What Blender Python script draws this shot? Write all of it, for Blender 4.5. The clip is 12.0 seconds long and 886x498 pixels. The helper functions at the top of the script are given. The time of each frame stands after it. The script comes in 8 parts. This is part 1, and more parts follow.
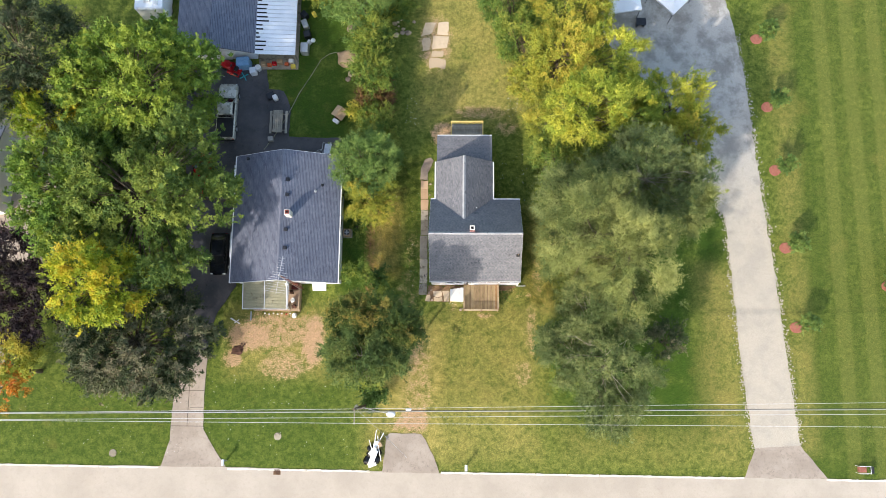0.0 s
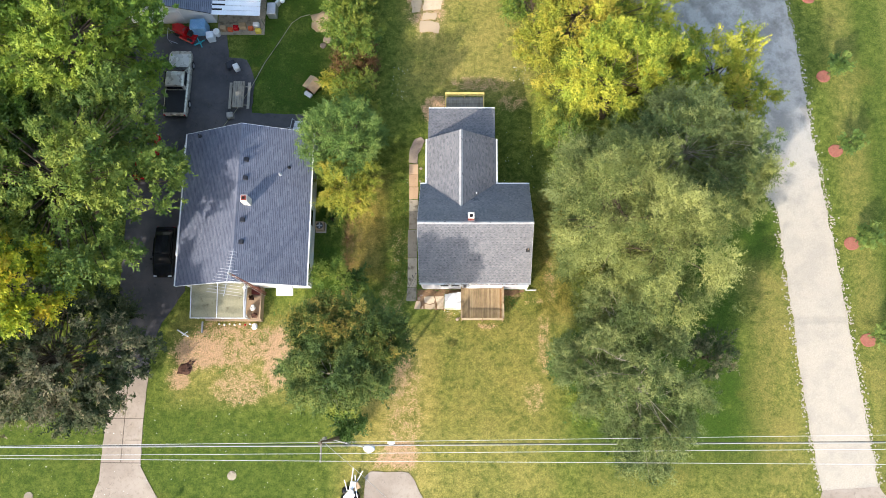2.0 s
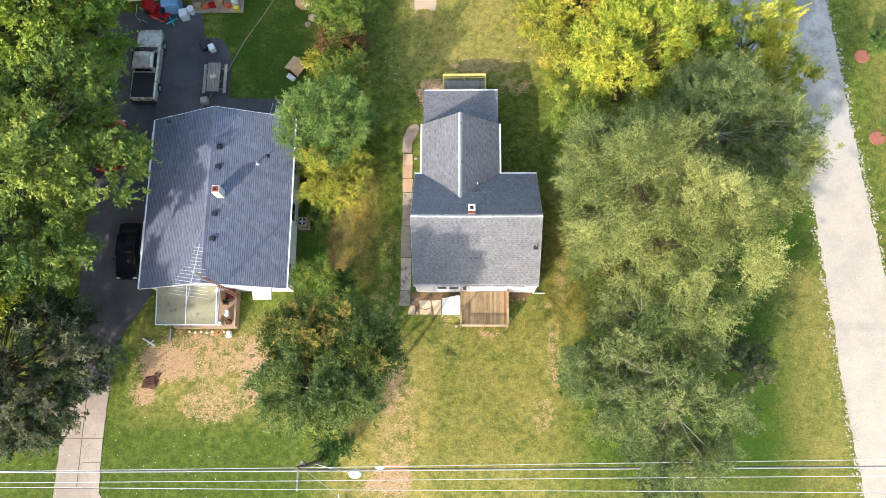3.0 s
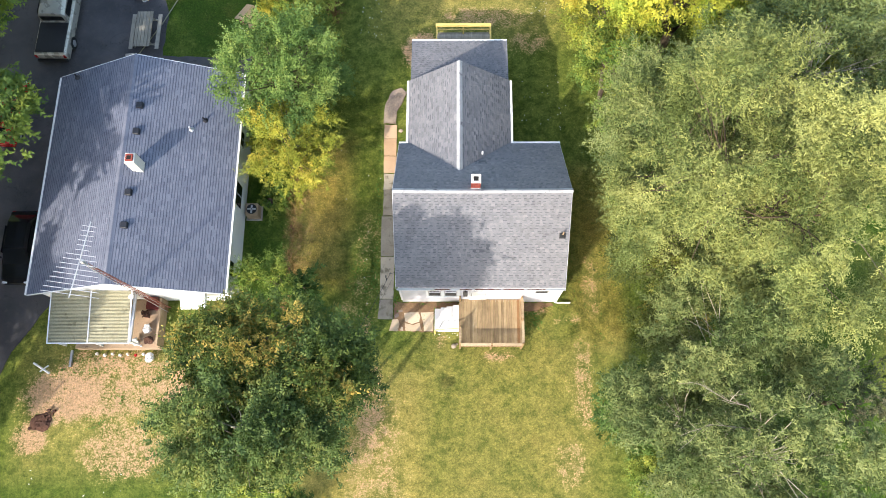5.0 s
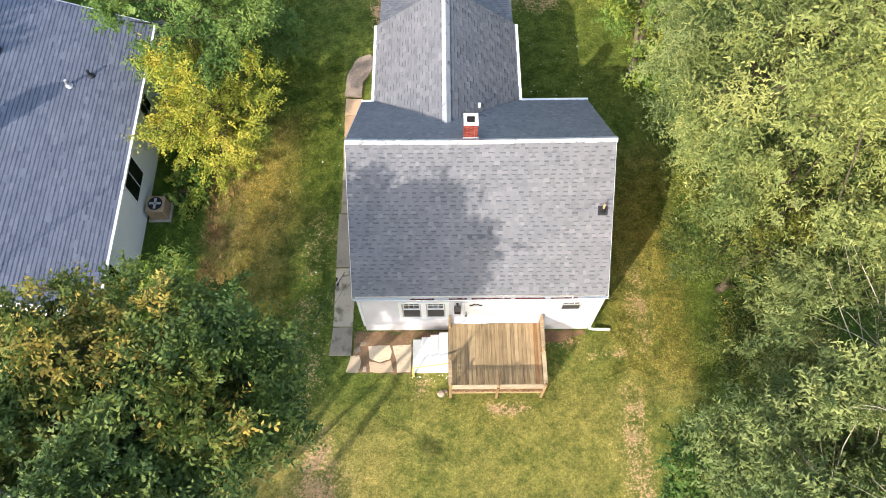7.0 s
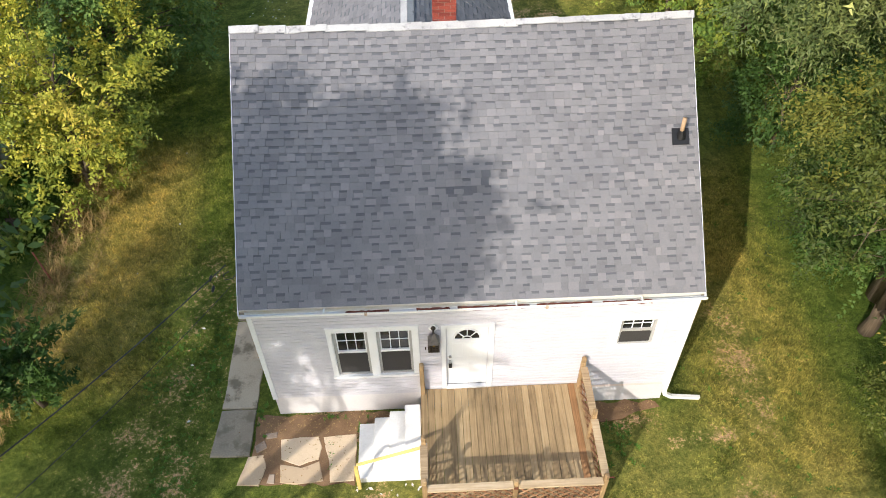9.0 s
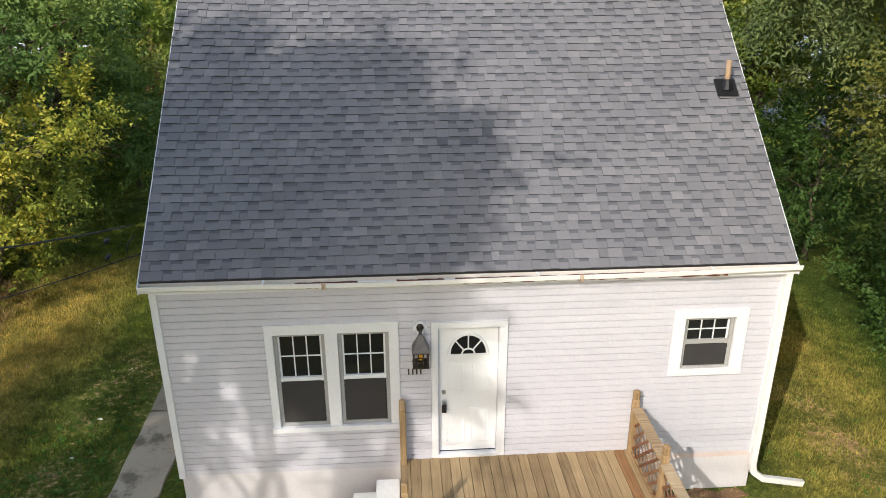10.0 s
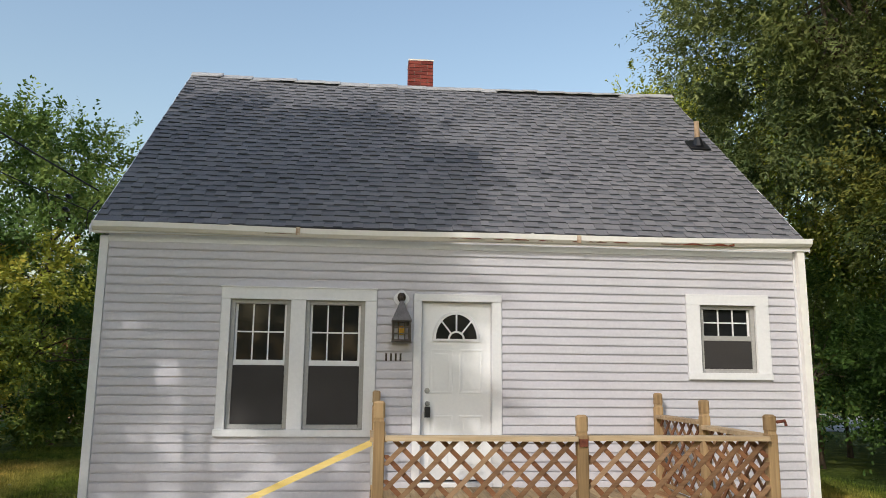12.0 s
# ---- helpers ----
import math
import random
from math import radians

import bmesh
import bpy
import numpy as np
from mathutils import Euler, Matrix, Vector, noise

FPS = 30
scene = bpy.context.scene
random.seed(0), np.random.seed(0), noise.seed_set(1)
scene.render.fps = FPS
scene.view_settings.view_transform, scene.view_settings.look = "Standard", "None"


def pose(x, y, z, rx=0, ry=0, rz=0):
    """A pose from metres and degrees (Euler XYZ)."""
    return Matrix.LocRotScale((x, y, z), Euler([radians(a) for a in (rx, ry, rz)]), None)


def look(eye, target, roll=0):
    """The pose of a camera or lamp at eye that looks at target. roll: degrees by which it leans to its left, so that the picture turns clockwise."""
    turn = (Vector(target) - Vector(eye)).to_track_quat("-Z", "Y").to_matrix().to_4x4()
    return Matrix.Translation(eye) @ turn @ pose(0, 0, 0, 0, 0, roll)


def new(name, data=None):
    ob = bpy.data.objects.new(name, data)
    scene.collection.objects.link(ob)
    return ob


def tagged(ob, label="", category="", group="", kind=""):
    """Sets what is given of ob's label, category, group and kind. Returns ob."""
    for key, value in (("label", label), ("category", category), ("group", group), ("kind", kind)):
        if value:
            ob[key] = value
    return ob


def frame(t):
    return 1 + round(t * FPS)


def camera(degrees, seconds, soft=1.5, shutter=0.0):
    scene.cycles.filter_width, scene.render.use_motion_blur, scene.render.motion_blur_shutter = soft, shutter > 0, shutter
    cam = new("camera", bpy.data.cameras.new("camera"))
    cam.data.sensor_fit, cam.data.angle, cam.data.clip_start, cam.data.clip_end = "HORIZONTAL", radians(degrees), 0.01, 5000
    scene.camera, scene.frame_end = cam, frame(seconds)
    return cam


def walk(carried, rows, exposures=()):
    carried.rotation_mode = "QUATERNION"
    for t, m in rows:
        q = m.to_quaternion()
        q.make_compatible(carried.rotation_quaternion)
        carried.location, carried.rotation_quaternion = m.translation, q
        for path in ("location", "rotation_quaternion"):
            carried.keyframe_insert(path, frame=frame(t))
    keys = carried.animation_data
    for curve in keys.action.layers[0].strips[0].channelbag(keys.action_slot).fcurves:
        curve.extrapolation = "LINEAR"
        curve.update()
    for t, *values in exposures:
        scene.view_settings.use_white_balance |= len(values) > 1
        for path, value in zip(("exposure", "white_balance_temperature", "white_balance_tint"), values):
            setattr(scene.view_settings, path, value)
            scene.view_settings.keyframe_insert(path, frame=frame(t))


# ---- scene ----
cam = camera(61.5, 12.0, 0.9)
PATH = [
    (0, (-1.037, -9.126, 73.474), (-1.09, -8.784, 71.504), -8.4),
    (0.5, (-0.89, -8.944, 70.255), (-0.943, -8.594, 68.286), -8.4),
    (1, (-0.888, -9.143, 66.863), (-0.94, -8.772, 64.898), -7.7),
    (1.5, (-0.813, -9.212, 63.566), (-0.866, -8.823, 61.605), -7.4),
    (2, (-0.765, -9.263, 60.22), (-0.819, -8.853, 58.264), -7.2),
    (2.5, (-0.766, -9.153, 56.913), (-0.819, -8.725, 54.96), -6.7),
    (3, (-0.682, -8.894, 53.703), (-0.738, -8.453, 51.753), -7.0),
    (5, (-1.219, -8.653, 40.311), (-1.248, -8.096, 38.391), -2.8),
    (5.5, (-1.291, -8.642, 37.051), (-1.306, -8.041, 35.144), -1.6),
    (6, (-1.046, -8.643, 33.667), (-1.068, -7.989, 31.777), -1.9),
    (6.5, (-0.958, -8.683, 30.365), (-0.982, -7.958, 28.502), -2.1),
    (7, (-0.954, -9.06, 26.955), (-0.965, -8.221, 25.139), -1.2),
    (9, (-0.603, -8.578, 14.371), (-0.57, -7.218, 12.905), -1.2),
    (9.5, (-0.754, -8.637, 11.044), (-0.682, -7.039, 9.843), -0.7),
    (10, (-0.878, -8.771, 7.725), (-0.757, -6.928, 6.957), -0.2),
    (10.5, (-0.937, -8.769, 5.316), (-0.789, -6.806, 4.965), 0.0),
    (11, (-1.001, -8.737, 3.791), (-0.826, -6.745, 3.756), 0.2),
    (11.5, (-1.036, -8.724, 2.781), (-0.844, -6.742, 2.969), 0.5),
    (12, (-0.976, -8.725, 2.084), (-0.786, -6.762, 2.417), 0.6),
]
EXPOSURES = [(0, 1.10, 6420, 12.5), (1, 1.20, 6420, 12.5), (3, 1.43, 6420, 12.5), (5.5, 1.55, 6420, 12.5), (6, 1.49, 6420, 12.5), (7, 1.51, 6420, 12.5), (9, 1.12, 6400, 12.5), (9.5, 0.90, 6380, 12.5), (10, 0.72, 6340, 12.5), (10.5, 0.47, 6280, 12.5), (11, 0.35, 6260, 12.5), (11.5, 0.27, 6250, 12.5), (12, 0.23, 6250, 12.5)]
walk(cam, [(t, look(eye, target, roll)) for t, eye, target, roll in PATH], EXPOSURES)

# ---- light ----
SHADE = Vector((0.86, 1.19, -1.0))            # way of the sunlight, per metre of fall
world = bpy.data.worlds.new("sky")
scene.world = world
world.use_nodes = True
wn = world.node_tree
sky = wn.nodes.new("ShaderNodeTexSky")
sky.sky_type, sky.sun_disc = "NISHITA", False
sky.sun_elevation = math.atan2(1.0, math.hypot(0.86, 1.19))
sky.sun_rotation = math.atan2(-0.86, -1.19)
sky.air_density, sky.dust_density, sky.ozone_density = 1.7, 2.2, 1.0
wn.links.new(sky.outputs[0], wn.nodes["Background"].inputs[0])
wn.nodes["Background"].inputs[1].default_value = 0.15
sun = new("sun", bpy.data.lights.new("sun", "SUN"))
sun.data.energy, sun.data.angle, sun.data.color = 2.12, radians(0.6), (1.0, 0.93, 0.81)
sun.matrix_world = look((-30, -45, 40), Vector((-30, -45, 40)) + SHADE)


# ---- materials ----
def srgb(r, g, b):
    return tuple(((c / 255 + 0.055) / 1.055) ** 2.4 if c > 10 else c / 255 / 12.92 for c in (r, g, b)) + (1.0,)


class Nodes:
    """A small builder for node materials."""

    def __init__(self, name):
        self.m = bpy.data.materials.new(name)
        self.m.use_nodes = True
        self.t = self.m.node_tree
        self.p = self.t.nodes["Principled BSDF"]
        self.out = self.t.nodes["Material Output"]
        self.pos = self.t.nodes.new("ShaderNodeNewGeometry").outputs["Position"]
        self.geo = self.t.nodes["Geometry"]

    def put(self, sock, value):
        if hasattr(value, "is_output"):
            self.t.links.new(value, sock)
        else:
            sock.default_value = value

    def math(self, op, a, b=0.0, c=0.0):
        n = self.t.nodes.new("ShaderNodeMath")
        n.operation = op
        for s, v in zip(n.inputs, (a, b, c)):
            self.put(s, v)
        return n.outputs[0]

    def scaled(self, sx, sy, sz, src=None):
        n = self.t.nodes.new("ShaderNodeVectorMath")
        n.operation = "MULTIPLY"
        self.put(n.inputs[0], src or self.pos)
        n.inputs[1].default_value = (sx, sy, sz)
        return n.outputs[0]

    def noise(self, scale, detail=4.0, rough=0.55, vec=None, distortion=0.0):
        n = self.t.nodes.new("ShaderNodeTexNoise")
        self.put(n.inputs["Vector"], vec or self.pos)
        n.inputs["Scale"].default_value, n.inputs["Detail"].default_value = scale, detail
        n.inputs["Roughness"].default_value, n.inputs["Distortion"].default_value = rough, distortion
        return n.outputs["Fac"]

    def ramp(self, fac, *stops):
        n = self.t.nodes.new("ShaderNodeValToRGB")
        self.put(n.inputs[0], fac)
        e = n.color_ramp.elements
        while len(e) < len(stops):
            e.new(0.5)
        for el, (at, col) in zip(e, stops):
            el.position, el.color = at, col
        return n.outputs[0]

    def step(self, fac, lo, hi):
        n = self.t.nodes.new("ShaderNodeMapRange")
        n.interpolation_type = "SMOOTHSTEP"
        self.put(n.inputs[0], fac)
        n.inputs[1].default_value, n.inputs[2].default_value = lo, hi
        return n.outputs[0]

    def mix(self, fac, a, b, blend="MIX"):
        n = self.t.nodes.new("ShaderNodeMix")
        n.data_type, n.blend_type = "RGBA", blend
        self.put(n.inputs[0], fac), self.put(n.inputs[6], a), self.put(n.inputs[7], b)
        return n.outputs[2]

    def attr(self, name):
        n = self.t.nodes.new("ShaderNodeAttribute")
        n.attribute_name = name
        return n.outputs["Fac"]

    def chance(self):
        """A random number for each piece, one by one or joined."""
        a = self.t.nodes.new("ShaderNodeObjectInfo").outputs["Random"]
        return self.math("FRACT", self.math("ADD", a, self.geo.outputs["Random Per Island"]))

    def bump(self, height, strength=0.3, dist=0.01):
        n = self.t.nodes.new("ShaderNodeBump")
        n.inputs["Strength"].default_value, n.inputs["Distance"].default_value = strength, dist
        self.put(n.inputs["Height"], height)
        self.t.links.new(n.outputs[0], self.p.inputs["Normal"])

    def done(self, color, rough=0.7, metal=0.0, spec=0.5):
        self.put(self.p.inputs["Base Color"], color)
        self.put(self.p.inputs["Roughness"], rough)
        self.p.inputs["Metallic"].default_value = metal
        self.p.inputs["Specular IOR Level"].default_value = spec
        return self.m


def surf(name, a, b, fine=40.0, coarse=1.5, rough=0.7, bump=0.25, metal=0.0, dirt=None, dirt_at=0.6, each=0.0, spec=0.4, stretch=(1, 1, 1)):
    """A surface that varies between two colours at two scales, with stains and fine relief."""
    k = Nodes(name)
    v = k.scaled(*stretch)
    f, c = k.noise(fine, 5, 0.6, v), k.noise(coarse, 4, 0.6, v)
    fac = k.math("ADD", k.math("MULTIPLY", f, 0.5), k.math("MULTIPLY", c, 0.5))
    if each:
        fac = k.math("ADD", fac, k.math("MULTIPLY", k.math("SUBTRACT", k.chance(), 0.5), each))
    col = k.mix(k.step(fac, 0.3, 0.7), a, b)
    if dirt:
        col = k.mix(k.step(k.noise(coarse * 1.7, 6, 0.65), dirt_at, dirt_at + 0.15), col, dirt)
    k.bump(f, bump, 0.008)
    r = k.math("ADD", k.math("MULTIPLY", c, 0.2), rough - 0.1)
    return k.done(col, r, metal, spec)


def leaf_mat(name, *cols, glow=0.2):
    """Leaves: colour by clump and leaf, light passing through the blade."""
    k = Nodes(name)
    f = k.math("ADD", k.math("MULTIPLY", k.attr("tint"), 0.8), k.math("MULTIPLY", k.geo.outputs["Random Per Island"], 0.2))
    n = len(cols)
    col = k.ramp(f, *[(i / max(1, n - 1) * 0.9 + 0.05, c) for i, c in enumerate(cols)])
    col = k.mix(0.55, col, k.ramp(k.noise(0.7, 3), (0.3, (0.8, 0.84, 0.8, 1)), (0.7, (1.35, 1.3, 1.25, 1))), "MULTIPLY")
    m = k.done(col, 0.6, 0.0, 0.3)
    tr = k.t.nodes.new("ShaderNodeBsdfTranslucent")
    k.put(tr.inputs[0], col)
    mx = k.t.nodes.new("ShaderNodeMixShader")
    mx.inputs[0].default_value = glow
    k.t.links.new(k.p.outputs[0], mx.inputs[1])
    k.t.links.new(tr.outputs[0], mx.inputs[2])
    k.t.links.new(mx.outputs[0], k.out.inputs[0])
    return m


def shingle_mat(name, dark, mid, light, patch=None):
    k = Nodes(name)
    col = k.ramp(k.chance(), (0.0, dark), (0.45, mid), (0.8, mid), (1.0, light))
    col = k.mix(0.5, col, k.ramp(k.noise(220, 3), (0.3, (0.45, 0.45, 0.47, 1)), (0.7, (1.35, 1.33, 1.3, 1))), "MULTIPLY")
    col = k.mix(0.6, col, k.ramp(k.noise(0.8, 5), (0.3, (0.8, 0.8, 0.83, 1)), (0.7, (1.15, 1.13, 1.12, 1))), "MULTIPLY")
    if patch:
        col = k.mix(k.step(k.noise(1.1, 3, 0.5, k.scaled(1.0, 0.35, 1.0)), 0.56, 0.72), col, patch)
    k.bump(k.noise(260, 2), 0.5, 0.004)
    return k.done(col, 0.85, 0.0, 0.25)


def wood_mat(name, a, b, c, along="y", rough=0.75, each=0.6):
    k = Nodes(name)
    s = {"x": (1.2, 30, 30), "y": (30, 1.2, 30), "z": (30, 30, 1.2)}[along]
    g = k.noise(1.0, 5, 0.6, k.scaled(*s), 0.6)
    f = k.math("ADD", k.math("MULTIPLY", g, 0.7), k.math("MULTIPLY", k.chance(), each * 0.5))
    col = k.ramp(f, (0.2, a), (0.5, b), (0.8, c))
    col = k.mix(0.5, col, k.ramp(k.noise(2.2, 5), (0.3, (0.62, 0.6, 0.58, 1)), (0.7, (1.2, 1.2, 1.2, 1))), "MULTIPLY")
    k.bump(g, 0.35, 0.004)
    return k.done(col, rough, 0.0, 0.3)


def glass_mat(name, tint=(0.01, 0.011, 0.012, 1)):
    k = Nodes(name)
    col = k.mix(k.noise(1.3, 3), tint, tuple(c * 1.6 for c in tint[:3]) + (1,))
    return k.done(col, 0.05, 0.0, 0.35)


M = {}
M["siding"] = surf("vinyl siding", srgb(190, 189, 197), srgb(202, 201, 208), 30, 0.9, 0.5, 0.08, dirt=srgb(186, 184, 190), dirt_at=0.68, each=0.05)
M["trim"] = surf("white trim paint", srgb(220, 221, 224), srgb(230, 231, 233), 25, 1.5, 0.4, 0.06, dirt=srgb(205, 203, 198), dirt_at=0.68)
M["found"] = surf("painted foundation", srgb(204, 201, 203), srgb(214, 211, 212), 18, 1.2, 0.8, 0.3, dirt=srgb(194, 182, 173), dirt_at=0.64)
M["door"] = surf("white door paint", srgb(228, 230, 232), srgb(236, 237, 238), 30, 1.2, 0.3, 0.04, dirt=srgb(214, 216, 218), dirt_at=0.68)
M["rust"] = surf("leaf rot", srgb(74, 34, 26), srgb(122, 70, 50), 30, 3, 0.85, 0.4, dirt=srgb(40, 24, 22), dirt_at=0.55)
M["gutter"] = surf("gutter enamel", srgb(226, 225, 221), srgb(236, 235, 232), 20, 2, 0.35, 0.05, dirt=srgb(190, 176, 158), dirt_at=0.7)
M["roof"] = shingle_mat("grey shingle", srgb(111, 111, 114), srgb(121, 121, 124), srgb(132, 131, 133))
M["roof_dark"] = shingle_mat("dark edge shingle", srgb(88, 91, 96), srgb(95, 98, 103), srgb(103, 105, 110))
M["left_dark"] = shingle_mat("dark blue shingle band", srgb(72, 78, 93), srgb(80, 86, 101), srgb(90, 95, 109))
M["roof_left"] = shingle_mat("slate-blue shingle", srgb(104, 109, 124), srgb(112, 117, 131), srgb(121, 125, 138))
M["roof_cap"] = surf("pale ridge cap", srgb(150, 150, 152), srgb(178, 178, 178), 60, 2, 0.85, 0.3, dirt=srgb(96, 94, 97), dirt_at=0.54)
M["felt"] = surf("roof deck edge", srgb(52, 50, 54), srgb(66, 64, 67), 40, 2, 0.9, 0.2)
M["brick"] = surf("red brick", srgb(112, 46, 38), srgb(140, 66, 54), 60, 4, 0.85, 0.4, each=0.5, dirt=srgb(110, 60, 50))
M["mortar"] = surf("mortar", srgb(150, 140, 132), srgb(176, 168, 158), 60, 5, 0.9, 0.4)
M["capstone"] = surf("chimney crown", srgb(214, 206, 194), srgb(232, 226, 216), 30, 5, 0.85, 0.3)
# real soot in the flues; elsewhere black paints in unlit rooms and roof gaps
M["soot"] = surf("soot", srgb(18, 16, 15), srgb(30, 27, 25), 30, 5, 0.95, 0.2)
M["deck"] = wood_mat("weathered deck pine", srgb(110, 91, 66), srgb(160, 137, 102), srgb(188, 166, 130), "y", each=0.5)
M["deck_red"] = wood_mat("red-brown deck pine", srgb(116, 84, 56), srgb(158, 120, 82), srgb(182, 146, 106), "y")
M["post"] = wood_mat("treated post pine", srgb(116, 94, 66), srgb(158, 132, 96), srgb(184, 160, 124), "z")
M["lattice_red"] = wood_mat("red-brown lattice strip", srgb(92, 58, 38), srgb(122, 82, 56), srgb(146, 108, 78), "x", each=0.8)
M["rail"] = wood_mat("rail pine", srgb(132, 110, 84), srgb(180, 158, 126), srgb(204, 186, 158), "x")
M["lattice"] = wood_mat("lattice strip", srgb(96, 70, 50), srgb(130, 100, 74), srgb(158, 130, 102), "x", each=0.9)
M["new_pine"] = wood_mat("new yellow pine", srgb(206, 176, 96), srgb(226, 200, 120), srgb(236, 214, 146), "x")
M["grey_wood"] = wood_mat("silvered wood", srgb(104, 98, 88), srgb(140, 134, 122), srgb(168, 162, 150), "y")
M["white_step"] = surf("white painted steps", srgb(220, 218, 214), srgb(234, 233, 230), 20, 2, 0.6, 0.15, dirt=srgb(188, 182, 172), dirt_at=0.66)
M["flag"] = surf("flagstone", srgb(188, 165, 136), srgb(210, 189, 160), 30, 2.5, 0.85, 0.4, dirt=srgb(150, 126, 102), each=0.4)
M["walkway"] = surf("old concrete", srgb(136, 126, 110), srgb(172, 160, 140), 35, 1.2, 0.9, 0.4, dirt=srgb(116, 107, 90), dirt_at=0.5, each=0.4)
M["walk_tan"] = surf("tan walk slab", srgb(176, 144, 112), srgb(196, 166, 134), 35, 1.2, 0.9, 0.4, dirt=srgb(138, 112, 86), dirt_at=0.6, each=0.4)
M["boulder"] = surf("field stone", srgb(128, 112, 98), srgb(168, 150, 132), 12, 2.5, 0.9, 0.6, each=0.5)
M["soil"] = surf("bare soil", srgb(102, 79, 58), srgb(142, 112, 82), 50, 2.5, 0.95, 0.8, dirt=srgb(72, 74, 34), dirt_at=0.62)
M["lantern"] = surf("dark bronze", srgb(56, 50, 46), srgb(86, 78, 70), 60, 8, 0.5, 0.2, metal=0.6)
M["black"] = surf("black plastic", srgb(22, 22, 24), srgb(34, 34, 36), 30, 4, 0.4, 0.1)
M["steel"] = surf("brushed steel", srgb(150, 150, 150), srgb(176, 176, 174), 60, 4, 0.35, 0.1, metal=0.9)
M["bulb"] = surf("amber bulb glass", srgb(206, 150, 40), srgb(230, 186, 70), 20, 5, 0.2, 0.05)
M["glass"] = glass_mat("dark window glass")
M["screen"] = surf("insect screen", srgb(50, 48, 48), srgb(62, 60, 59), 400, 2, 0.8, 0.3)
M["frame_grey"] = surf("aluminium storm frame", srgb(150, 150, 148), srgb(172, 171, 168), 40, 3, 0.45, 0.05)
M["copper"] = surf("vent pipe", srgb(138, 112, 84), srgb(164, 140, 110), 30, 5, 0.6, 0.2)
M["cable"] = surf("dark cable", srgb(36, 36, 37), srgb(74, 74, 74), 30, 6, 0.6, 0.1)
M["wire"] = surf("aluminium wire", srgb(196, 196, 196), srgb(224, 224, 224), 30, 2, 0.45, 0.05, metal=0.2)
M["pole"] = wood_mat("pole wood", srgb(84, 72, 60), srgb(112, 98, 84), srgb(134, 120, 104), "z")
M["bark"] = wood_mat("bark", srgb(62, 52, 42), srgb(92, 80, 66), srgb(124, 112, 96), "z", 0.95)
M["bark_pale"] = wood_mat("pale bark", srgb(128, 120, 106), srgb(160, 152, 136), srgb(186, 178, 162), "z", 0.95)


